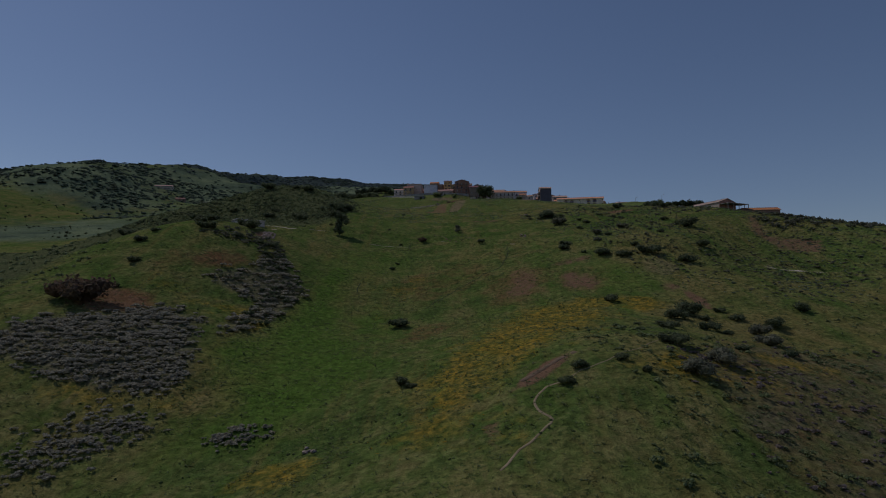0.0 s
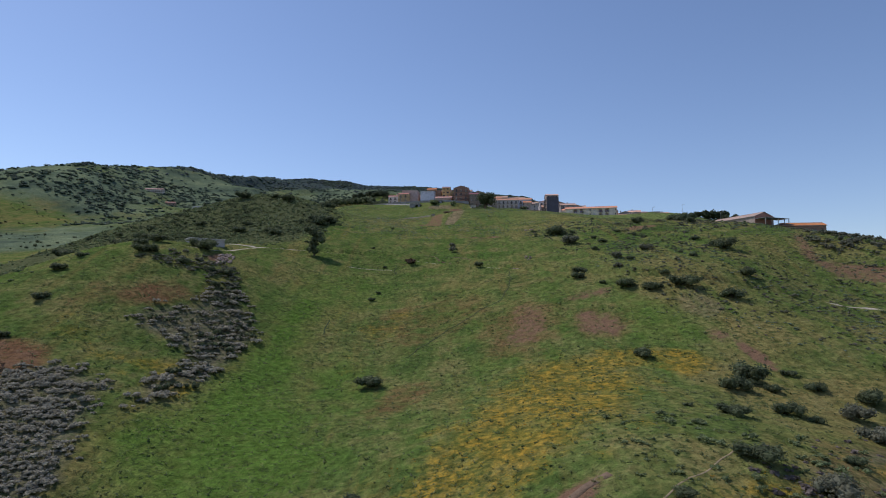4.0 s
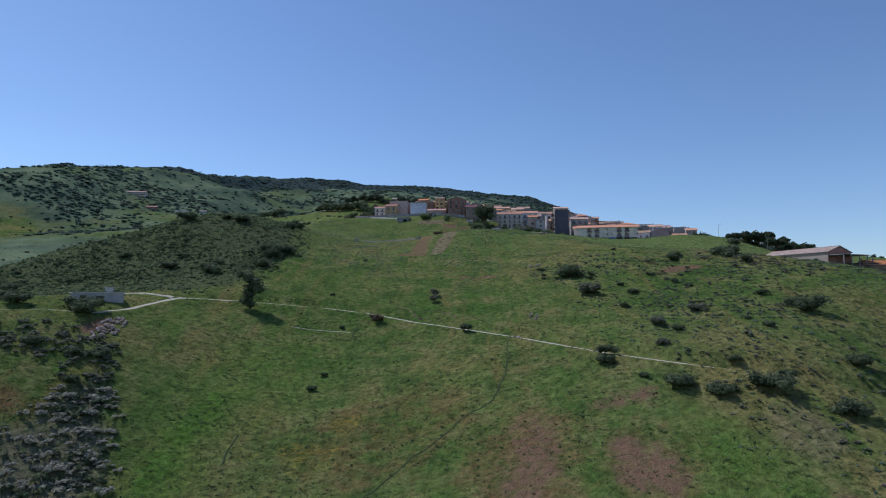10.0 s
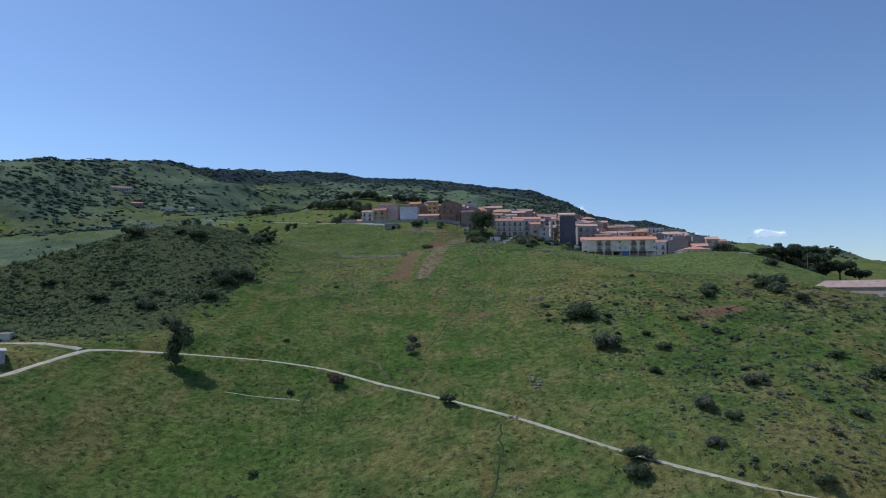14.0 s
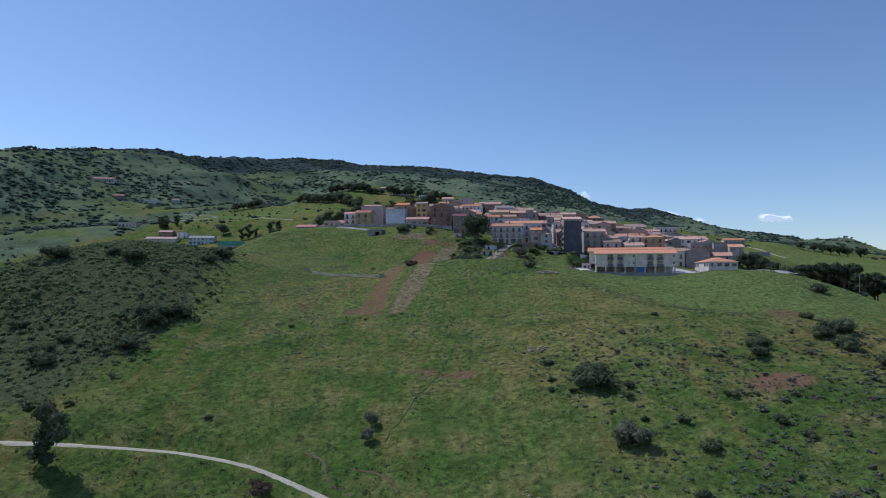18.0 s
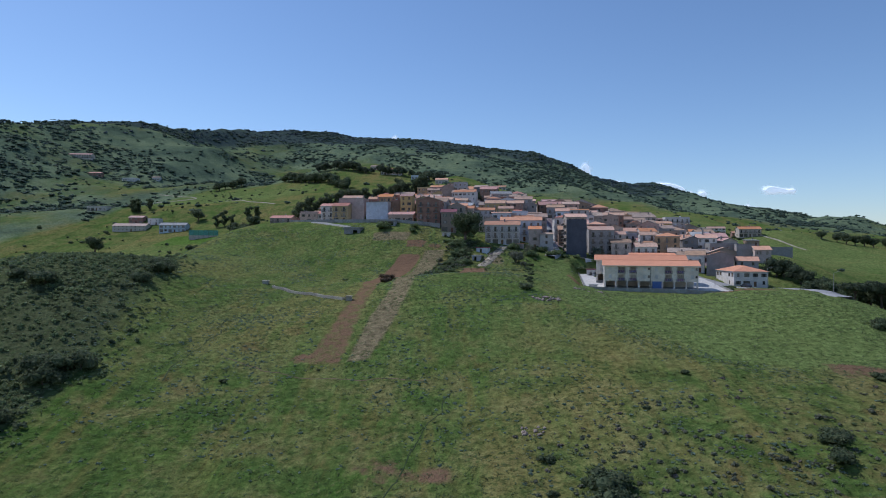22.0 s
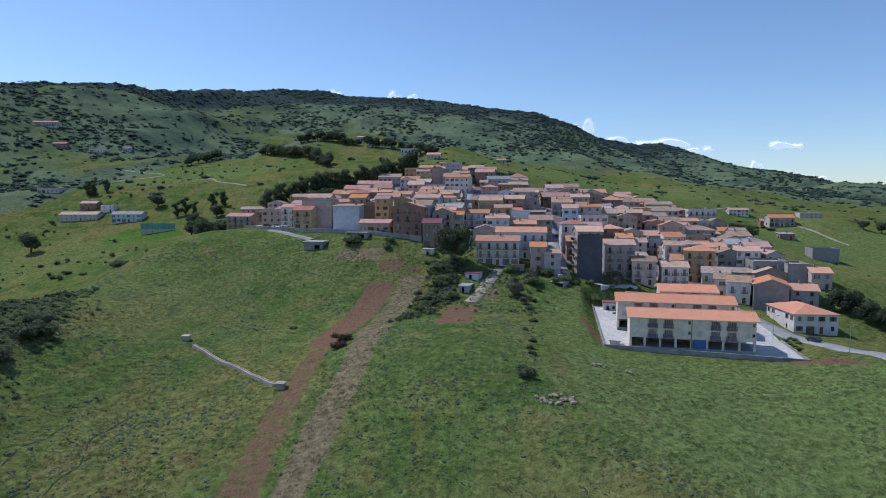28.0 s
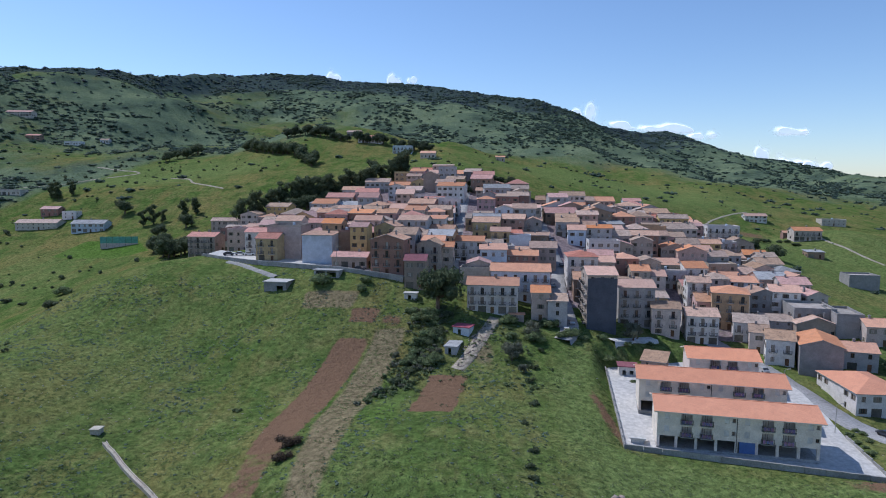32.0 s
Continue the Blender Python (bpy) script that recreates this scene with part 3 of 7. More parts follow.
VALLEY_GRASS = [(-63, 159), (-53, 175), (-51, 201), (-48, 252), (-31, 256), (-32, 211), (-20, 170), (-10, 158), (-20, 138), (-29, 122), (-39, 115), (-57, 115), (-55, 129), (-50, 139)]
EAST_FIELD = [(58, 398), (72, 380), (88, 364), (104, 356), (135, 352), (180, 400), (195, 440), (150, 425), (136, 433), (77, 448), (82, 497), (70, 503), (62, 480)]
WEST_FIELD = [(-185, 657), (-179, 681), (-147, 677), (-126, 649), (-141, 641)]
GARDEN_LAWN = [(17, 448), (23, 451), (27, 450), (28, 468), (26, 467), (20, 458)]
RAKED_ROWS = [[(25, 234), (29, 233.5), (27, 212), (21, 212)], [(31, 232), (34, 231), (33, 209), (30, 209)], [(41, 221), (52, 218), (53.5, 208), (50.6, 203), (41.5, 204)], [(38.4, 232), (46.9, 234.7), (57.7, 234.8), (55.2, 228), (42.3, 226)]]
BARE = [[(18, 209), (29, 223), (35, 225), (34.5, 212), (23.5, 203)], [(10, 334), (19, 335.5), (28.6, 329), (26, 325), (15, 327), (10, 331)], [(81, 316), (95, 313), (98, 308), (95, 304), (87, 308.6)], [(108, 364), (127, 365), (124, 356), (109.5, 352)], [(4, 104.5), (6, 97), (8, 96), (11, 106), (8.5, 109)], [(14, 118), (17, 121.5), (25, 127), (26, 125), (18, 118.5)]]

VILLAGE = [(-90, 668), (-73, 687), (-54, 702), (-10, 742), (19, 772), (36, 772), (67, 741), (94, 721), (126, 730), (165, 745), (183, 690), (180, 622), (178, 578), (168, 528), (150, 512), (120, 520), (108, 530), (78, 528), (50, 532), (30, 534), (19, 540), (-12, 552), (-60, 600), (-75, 630)]


def zones(x, y):
    z = {}
    z["soil"] = np.maximum.reduce([*(within(x, y, b, 3.5) * 0.58 for b in BARE), *(within(x, y, b, 2.2) * 0.56 for b in RAKED_ROWS), within(x, y, PLOUGHED, 1.2) * np.where(y < 440, 0.61, 1.0), within(x, y, PLOT_EAST, 0.6), within(x, y, PLOT_SMALL, 0.6), within(x, y, SCRAPED, 4) * 0.56, within(x, y, RAKED, 3) * 0.66, within(x, y, SLIDE, 3) * 0.62, within(x, y, RED_EARTH, 4) * 0.52,
                                   spot(x, y, 88, 309, 8, 4) * 0.8, spot(x, y, 118, 361, 6, 2.5), spot(x, y, 76, 187, 2.6, 9, 5) * 0.75, spot(x, y, 72, 198, 4, 5) * 0.55,
                                   spot(x, y, 19, 121, 2.6, 8, -48) * 0.9, spot(x, y, 76, 462, 2.0, 16, 8) * 0.75, spot(x, y, 125, 432, 10, 4, -15) * 0.9, spot(x, y, -75, 258, 3, 9, 0) * 0.7,
                                   spot(x, y, 26, 329, 5, 3) * 0.65, spot(x, y, -8, 375, 3, 3) * 0.7, spot(x, y, 20, 505, 4, 3) * 0.7, spot(x, y, 250, 770, 14, 9) * 0.7])
    z["dry"] = np.maximum.reduce([within(x, y, DRY_STRIP), within(x, y, DRY_PLOT, 1) * 0.9, spot(x, y, 75, 215, 8, 12) * 0.5, spot(x, y, 150, 300, 20, 20) * 0.4, spot(x, y, 47, 493, 3, 9, 10) * 0.9])
    z["rust"] = np.maximum.reduce([within(x, y, RED_EARTH, 3), spot(x, y, -78, 219, 13, 6, 40) * 0.9, spot(x, y, -5, 184, 7, 14, -30) * 0.75, spot(x, y, 26, 218, 15, 22, -20) * 0.72, spot(x, y, 47, 212, 12, 14) * 0.6, within(x, y, STRIP, 6) * 0.58, spot(x, y, 30, 250, 10, 14) * 0.5, within(x, y, DOME, 5) * 0.55, within(x, y, EAST_SLOPE, 6) * 0.62, within(x, y, KNOLL_SCRUB, 8) * 0.42,
                                   spot(x, y, 5, 345, 34, 16) * 0.58, spot(x, y, 70, 395, 24, 10) * 0.6, spot(x, y, -30, 360, 12, 24) * 0.58, spot(x, y, 45, 375, 14, 20) * 0.55, spot(x, y, -21.7, 382, 5, 5) * 0.95, spot(x, y, -14, 393, 4, 8) * 0.85, spot(x, y, -36, 364, 4, 4) * 0.9, spot(x, y, -28, 358, 7, 4) * 0.75, spot(x, y, 33, 370, 8, 12) * 0.7, spot(x, y, 100, 330, 30, 18) * 0.55,
                                   spot(x, y, -20, 385, 9, 6) * 0.6, spot(x, y, 40, 352, 12, 6) * 0.55, spot(x, y, 20, 425, 5, 18) * 0.35, spot(x, y, 80, 320, 14, 8) * 0.5, spot(x, y, -4, 400, 4, 20, -5) * 0.7])
    z["rust"] = z["rust"] * (1 - 0.35 * smooth(320, 350, y))
    z["flower"] = flowery(x, y)
    z["lush"] = np.maximum.reduce([within(x, y, VALLEY_GRASS, 8) * 0.92, spot(x, y, -32, 258, 26, 34) * 0.62, spot(x, y, -24, 190, 12, 30) * 0.7, spot(x, y, 18, 200, 8, 14, -40) * 0.6, spot(x, y, 60, 206, 12, 14) * 0.8,
                                   spot(x, y, 8, 240, 14, 26, -30) * 0.55, spot(x, y, 58, 216, 10, 12) * 0.6, spot(x, y, -25, 330, 20, 12) * 0.5, within(x, y, GARDEN_LAWN, 1.5), within(x, y, WEST_FIELD, 2) * 1.4])
    z["field"] = np.maximum.reduce([0.46 * smooth(315, 390, y) * (y < 600) * (x > -120) * (1 - within(x, y, DRY_STRIP, 2)), within(x, y, EAST_FIELD, 6) * 0.85, spot(x, y, -60, 480, 40, 34) * 0.62, spot(x, y, 10, 800, 70, 40) * 0.6, spot(x, y, -215, 850, 120, 60) * 0.75, spot(x, y, 180, 880, 150, 90) * 0.75,
                                    spot(x, y, 260, 660, 90, 120) * 0.7, spot(x, y, -95, 505, 40, 22) * 0.6, spot(x, y, 215, 620, 60, 60) * 0.6, spot(x, y, 30, 420, 50, 40) * 0.5, spot(x, y, -190, 620, 70, 60) * 0.55])
    z["brush"] = np.maximum(within(x, y, KNOLL_SCRUB, 8) * 0.9, 0.75 * smooth(-118, -150, x) * (y > 150) * (y < 430))
    z["heath"] = np.maximum.reduce([within(x, y, GREY_SLOPE, 5) * 0.85, within(x, y, HOLLOW, 4) * 0.7, within(x, y, EAST_SLOPE, 7) * 0.42])
    z["paved"] = within(x, y, VILLAGE, 3)
    # the mountain's wood: thickest at the crest; its hazy tint also covers the western valley
    crest_y = np.interp(x, CREST[:, 0], CREST[:, 1])
    up = np.clip((y - 850) / (crest_y - 850), 0, 1.3)
    wild = grain(x, y, 190, 41, 4)
    low = 860 - 400 * smooth(-235, -330, x)
    wood = np.where(y > low, np.clip(0.46 + 0.45 * up + 0.75 * wild, 0, 1), 0.0)
    wood = wood * smooth(low, low + 140 - 70 * smooth(-330, -470, x), y) * (1 - 0.8 * np.exp(-(((x - 190) / 200) ** 2 + ((y - 900) / 170) ** 2)))
    z["wood"] = wood
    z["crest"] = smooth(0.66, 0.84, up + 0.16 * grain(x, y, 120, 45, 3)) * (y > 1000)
    return z


gx, gy = graded(-170, 210, 1.6, -3400, 3400, 1.06, 26), graded(50, 640, 1.6, -700, 4700, 1.06, 26)
GX, GY = np.meshgrid(gx, gy)
nx, ny = len(gx), len(gy)
cell = (np.arange(ny - 1)[:, None] * nx + np.arange(nx - 1)[None, :]).ravel()
ground_mesh = mesh_from("ground", np.stack([GX.ravel(), GY.ravel(), height(GX, GY).ravel()], 1), np.stack([cell, cell + 1, cell + nx + 1, cell + nx], 1), [GROUND], True)
for key, value in zones(GX.ravel(), GY.ravel()).items():
    ground_mesh.attributes.new(key, "FLOAT", "POINT").data.foreach_set("value", value.astype(np.float32))
ground = tagged(new("ground", ground_mesh), "green hillside with grass, yellow flowers and bare soil", "ground", kind="structure")



# ---- building blocks ----
class Shape:
    """Collects faces of any number of corners, each with its material's number."""

    def __init__(self):
        self.v, self.f, self.m = [], [], []

    def face(self, pts, m=0):
        n = len(self.v)
        self.v.extend(pts)
        self.f.append(tuple(range(n, n + len(pts))))
        self.m.append(m)

    def box(self, x0, x1, y0, y1, z0, z1, m=0):
        n = len(self.v)
        self.v.extend([(x0, y0, z0), (x1, y0, z0), (x1, y1, z0), (x0, y1, z0), (x0, y0, z1), (x1, y0, z1), (x1, y1, z1), (x0, y1, z1)])
        for q in ((0, 3, 2, 1), (4, 5, 6, 7), (0, 1, 5, 4), (1, 2, 6, 5), (2, 3, 7, 6), (3, 0, 4, 7)):
            self.f.append(tuple(n + k for k in q))
            self.m.append(m)

    def tube(self, a, b, ra, rb, sides=6, m=0):
        a, b = Vector(a), Vector(b)
        axis = (b - a).normalized()
        u = axis.orthogonal().normalized()
        w = axis.cross(u)
        n = len(self.v)
        for p, r in ((a, ra), (b, rb)):
            for k in range(sides):
                c = 2 * math.pi * k / sides
                self.v.append(tuple(p + r * (math.cos(c) * u + math.sin(c) * w)))
        for k in range(sides):
            j = (k + 1) % sides
            self.f.append((n + k, n + j, n + sides + j, n + sides + k))
            self.m.append(m)
        self.f.append(tuple(n + sides + k for k in range(sides)))
        self.m.append(m)

    def mesh(self, name, materials):
        me = bpy.data.meshes.new(name)
        me.from_pydata(self.v, [], self.f)
        for m in materials:
            me.materials.append(m)
        me.polygons.foreach_set("material_index", self.m)
        me.update()
        return me


def part(name, me, parent, m=None, label=""):
    """One mesh as a part of a thing, or of a part."""
    ob = new(name, me)
    ob.parent = parent
    if m is not None:
        ob.matrix_local = m
    return tagged(ob, label)


def empty(name, m, label, category, group="", kind=""):
    ob = new(name)
    ob.empty_display_size = 0.5
    ob.matrix_world = m
    return tagged(ob, label, category, group, kind)


def ground_at(x, y):
    return float(height(x, y))


def lowest(x, y, w, d, rz):
    """The lowest ground under a rectangle whose front's middle stands at (x, y)."""
    c, s = math.cos(radians(rz)), math.sin(radians(rz))
    return min(ground_at(x + u * c - v * s, y + u * s + v * c) for u in (-w / 2, 0, w / 2) for v in (0, d))


# ---- plants ----
rng = np.random.default_rng(7)
ICO_V = np.array([(0, 0, 1), (0.894, 0, 0.447), (0.276, 0.851, 0.447), (-0.724, 0.526, 0.447), (-0.724, -0.526, 0.447), (0.276, -0.851, 0.447),
                  (0.724, 0.526, -0.447), (-0.276, 0.851, -0.447), (-0.894, 0, -0.447), (-0.276, -0.851, -0.447), (0.724, -0.526, -0.447), (0, 0, -1)])
ICO_F = np.array([(0, 1, 2), (0, 2, 3), (0, 3, 4), (0, 4, 5), (0, 5, 1), (1, 6, 2), (2, 7, 3), (3, 8, 4), (4, 9, 5), (5, 10, 1),
                  (6, 7, 2), (7, 8, 3), (8, 9, 4), (9, 10, 5), (10, 6, 1), (11, 7, 6), (11, 8, 7), (11, 9, 8), (11, 10, 9), (11, 6, 10)])


def leaf_cloud(lobes, leaves, leaf, flat=1.0):
    """Triangles of a crown: leaves over several lobes (x, y, z, radius), with a rough dark heart in each. Its leaves point outwards."""
    verts, tris, base = [], [], 0
    weights = np.array([l[3] ** 2 for l in lobes])
    for (cx, cy, cz, r), share in zip(lobes, weights / weights.sum()):
        heart = ICO_V * (r * 0.72) * (1 + 0.3 * (rng.random((12, 1)) - 0.5)) * (1, 1, flat) + (cx, cy, cz)
        verts.append(heart)
        tris.append(ICO_F + base)
        base += 12
        n = max(4, int(leaves * share))
        way = rng.normal(size=(n, 3))
        way[:, 2] = np.abs(way[:, 2]) - 0.45
        way /= np.linalg.norm(way, axis=1)[:, None]
        at = way * (r * (0.70 + 0.36 * rng.random((n, 1)))) * (1, 1, flat) + (cx, cy, cz)
        norm = way + 0.7 * rng.normal(size=(n, 3))
        norm /= np.linalg.norm(norm, axis=1)[:, None]
        u = np.cross(norm, rng.normal(size=(n, 3)))
        u /= np.linalg.norm(u, axis=1)[:, None]
        w = np.cross(norm, u)
        size = leaf * (0.6 + 0.8 * rng.random((n, 1)))
        quad = np.stack([at - u * size * 0.5, at + w * size * 0.42, at + u * size * 0.6, at - w * size * 0.42], 1).reshape(-1, 3)
        verts.append(quad)
        k = base + 4 * np.arange(n)[:, None]
        tris.append(np.concatenate([k + (0, 1, 2), k + (0, 2, 3)]))
        base += 4 * n
    return np.concatenate(verts), np.concatenate(tris)


def lobes_for(kind, k):
    """The lobes of a crown one metre wide."""
    r = np.random.default_rng(100 + 13 * k + len(kind))
    if kind == "bush":
        return [(0.24 * r.normal() * 0.8, 0.24 * r.normal() * 0.8, 0.15 + 0.20 * r.random(), 0.17 + 0.12 * r.random()) for _ in range(9)]
    if kind == "tree":
        return [(0.30 * math.cos(a) * r.random(), 0.30 * math.sin(a) * r.random(), 0.26 + 0.36 * r.random(), 0.15 + 0.12 * r.random()) for a in r.random(12) * 6.28]
    if kind == "umbrella":
        return [(0.34 * math.cos(a) * math.sqrt(q), 0.34 * math.sin(a) * math.sqrt(q), 0.50 + 0.06 * q, 0.13 + 0.04 * q) for a, q in zip(r.random(14) * 6.28, r.random(14))]
    if kind == "tall":
        return [(0.15 * r.normal(), 0.15 * r.normal(), 0.22 + 1.15 * q / 12, 0.16 + 0.10 * r.random()) for q in range(13)]
    return [(0.2 * r.normal(), 0.2 * r.normal(), 0.25 + 0.15 * r.random(), 0.16 + 0.08 * r.random()) for _ in range(5)]


def wooden_frame(kind, k):
    """A short trunk that forks into limbs, for a plant one metre wide."""
    r = np.random.default_rng(900 + 7 * k)
    s = Shape()
    top = {"bush": 0.14, "tree": 0.22, "tall": 0.4, "umbrella": 0.40}.get(kind, 0.22)
    thick = {"bush": 0.022, "tree": 0.045, "tall": 0.05}.get(kind, 0.03)
    s.tube((0, 0, -0.12), (0.02, 0.01, top), thick, thick * 0.75, 7)
    for lx, ly, lz, lr in lobes_for(kind, k)[:6]:
        bend = (lx * 0.5, ly * 0.5, (top + lz) * 0.5)
        s.tube((0.02, 0.01, top * (0.7 + 0.3 * r.random())), bend, thick * 0.6, thick * 0.4, 5)
        s.tube(bend, (lx, ly, lz), thick * 0.4, thick * 0.15, 5)
    return s.mesh("trunk", [BARK])


PLANTS = {}


def plant(x, y, wide, kind, leaf, name, label, category, group="", turn=None):
    """A bush or tree of its own, wide metres across: trunk and crown."""
    k = len(PLANTS) and int(abs(x * 7 + y * 3)) % 4
    key = (kind, leaf, k)
    if key not in PLANTS:
        count = {"bush": 900, "tree": 1600, "tall": 1200, "umbrella": 1500}.get(kind, 260)
        v, f = leaf_cloud(lobes_for(kind, k), count, {"bush": 0.062, "tree": 0.05, "tall": 0.065}.get(kind, 0.07))
        PLANTS[key] = (mesh_from("crown", v, f, [LEAF[leaf]]), wooden_frame(kind, k))
    crown, trunk = PLANTS[key]
    r = random.Random(int(x * 31 + y * 17))
    m = pose(x, y, ground_at(x, y) - 0.05, 0, 0, r.uniform(0, 360) if turn is None else turn) @ Matrix.Diagonal((wide, wide, wide * r.uniform(0.85, 1.1) * (0.82 if kind == "bush" else 1.0), 1))
    ob = empty(name, m, label, category, group)
    part("crown", crown, ob)
    part("trunk", trunk, ob)
    return ob


def scatter(name, places, sizes, templates, material, label, category, tall=1.0, sink=0.08):
    """Many small plants of one kind as one object."""
    n = len(places)
    if not n:
        return None
    pick = rng.integers(0, len(templates), n)
    turn = rng.random(n) * 2 * math.pi
    zs = height(places[:, 0], places[:, 1])
    verts, tris, base = [], [], 0
    for k, (tv, tf) in enumerate(templates):
        who = np.nonzero(pick == k)[0]
        if not len(who):
            continue
        c, s, z = np.cos(turn[who])[:, None], np.sin(turn[who])[:, None], sizes[who][:, None]
        px = (tv[:, 0] * c - tv[:, 1] * s) * z + places[who, 0][:, None]
        py = (tv[:, 0] * s + tv[:, 1] * c) * z + places[who, 1][:, None]
        stretch = tall * (0.8 + 0.4 * rng.random((len(who), 1)))
        pz = tv[:, 2] * z * stretch + zs[who][:, None] - sink * z
        verts.append(np.stack([px, py, pz], 2).reshape(-1, 3))
        tris.append((tf[None] + (base + len(tv) * np.arange(len(who)))[:, None, None]).reshape(-1, 3))
        base += len(tv) * len(who)
    me = mesh_from(name, np.concatenate(verts), np.concatenate(tris), [material])
    return tagged(new(name, me), label, category, kind="stuff")


def blades(n, spread):
    """A tuft of n pointed blades, one metre wide."""
    v, f = [], []
    for k in range(n):
        a, b = rng.random() * 6.28, rng.random() * spread
        x, y = b * math.cos(a), b * math.sin(a)
        t = rng.random() * 6.28
        w = 0.10 + 0.08 * rng.random()
        lean = 0.55 * rng.normal(size=2)
        v += [(x - w * math.cos(t), y - w * math.sin(t), 0), (x + w * math.cos(t), y + w * math.sin(t), 0), (x + lean[0], y + lean[1], 0.22 + 0.30 * rng.random())]
        f.append((3 * k, 3 * k + 1, 3 * k + 2))
    return np.array(v), np.array(f)


# ---- houses ----
def panel(s, at, u, w, z0, z1, holes, m=0, thick=0.28):
    """An upright wall from the point at, along the level way u for w metres, with openings (a0, a1, b0, b1) through it. Its outside is to the right of u."""
    out = Vector((u[1], -u[0], 0))
    u, at = Vector((u[0], u[1], 0)), Vector((at[0], at[1], 0))
    xs = sorted({0.0, w, *(h[0] for h in holes), *(h[1] for h in holes)})
    zs = sorted({z0, z1, *(h[2] for h in holes), *(h[3] for h in holes)})

    def p(a, b, deep):
        q = at + u * a - out * deep
        return (q.x, q.y, b)

    def opened(a, b):
        return any(h[0] < a < h[1] and h[2] < b < h[3] for h in holes)

    for a0, a1 in zip(xs, xs[1:]):
        run = None
        for b0, b1 in [*zip(zs, zs[1:]), (None, None)]:
            solid = b0 is not None and not opened((a0 + a1) / 2, (b0 + b1) / 2)
            if solid:
                run = (run[0], b1) if run else (b0, b1)
            if run and not solid:
                s.face([p(a0, run[0], 0), p(a1, run[0], 0), p(a1, run[1], 0), p(a0, run[1], 0)], m)
                s.face([p(a1, run[0], thick), p(a0, run[0], thick), p(a0, run[1], thick), p(a1, run[1], thick)], m)
                run = None
    for a0, a1, b0, b1 in holes:
        for q, r in (((a0, b0), (a1, b0)), ((a1, b0), (a1, b1)), ((a1, b1), (a0, b1)), ((a0, b1), (a0, b0))):
            s.face([p(*q, 0), p(*q, thick), p(*r, thick), p(*r, 0)], m)


def relief(name, xs, zs, cells, materials):
    """A front made of fields at several depths, all joined by their steps: cells[j][i] is (depth, material), or None for no field."""
    v, f, m, seen = [], [], [], {}

    def at(i, j, y):
        key = (i, j, round(y, 4))
        if key not in seen:
            seen[key] = len(v)
            v.append((xs[i], y, zs[j]))
        return seen[key]

    def depth(i, j):
        return cells[j][i][0] if 0 <= j < len(cells) and 0 <= i < len(cells[j]) and cells[j][i] else None

    for j, row in enumerate(cells):
        for i, c in enumerate(row):
            if not c:
                continue
            y, k = c
            f.append((at(i, j, y), at(i + 1, j, y), at(i + 1, j + 1, y), at(i, j + 1, y)))
            m.append(k)
            for di, dj, p, q in ((-1, 0, (i, j + 1), (i, j)), (1, 0, (i + 1, j), (i + 1, j + 1)), (0, -1, (i, j), (i + 1, j)), (0, 1, (i + 1, j + 1), (i, j + 1))):
                other = depth(i + di, j + dj)
                back = (-0.003 if y < 0 else y + 0.05) if other is None else other
                if back > y:
                    f.append((at(*p, y), at(*p, back), at(*q, back), at(*q, y)))
                    m.append(k)
    me = bpy.data.meshes.new(name)
    me.from_pydata(v, [], f)
    for k in materials:
        me.materials.append(k)
    me.polygons.foreach_set("material_index", m)
    me.update()
    return me


def casement(w, h, shutters=False, door=False, material=None):
    """A window or door that fills an opening, from its lower middle; the outside is towards -y, the wall's face at y = 0."""
    b, e = 0.07, w / 2 - 0.004
    xs = [-e, -e + b, -b / 2, b / 2, e - b, e]
    zs = [0.006, b, h - b, h - 0.004]
    frame_field, pane = (0.12, 0), (0.145, 0) if door else (0.16, 1)
    rows = [[frame_field] * 5, [frame_field, pane, frame_field, pane, frame_field], [frame_field] * 5]
    if not door:
        side = (-0.05, 3) if shutters else None
        out = w if shutters else w / 2 + 0.08
        xs = [-out, *xs, out]
        rows = [[(-0.08, 2)] * 7, *([side, *row, side] for row in rows)]
        zs = [-0.07, *zs]
    return relief("door" if door else "window", xs, zs, rows, [material or WOODEN, GLASS, CONCRETE, SHUTTER])


WIN = {"blind": casement(1.0, 1.35, door=True, material=PLASTER["white"]), "plain": casement(1.0, 1.35), "shut": casement(1.0, 1.35, True), "tall": casement(1.05, 2.15), "door": casement(1.1, 2.1, door=True),
       "garage": casement(2.5, 2.3, door=True, material=SHUTTER), "small": casement(0.7, 0.8)}
SIZE = {"plain": (1.0, 1.35), "shut": (1.0, 1.35), "tall": (1.05, 2.15), "door": (1.1, 2.1), "garage": (2.5, 2.3), "small": (0.7, 0.8)}


def balcony_mesh(w, d=1.0):
    s = Shape()
    s.box(-w / 2, w / 2, -d, -0.006, -0.16, 0)
    return s.mesh("balcony", [CONCRETE])


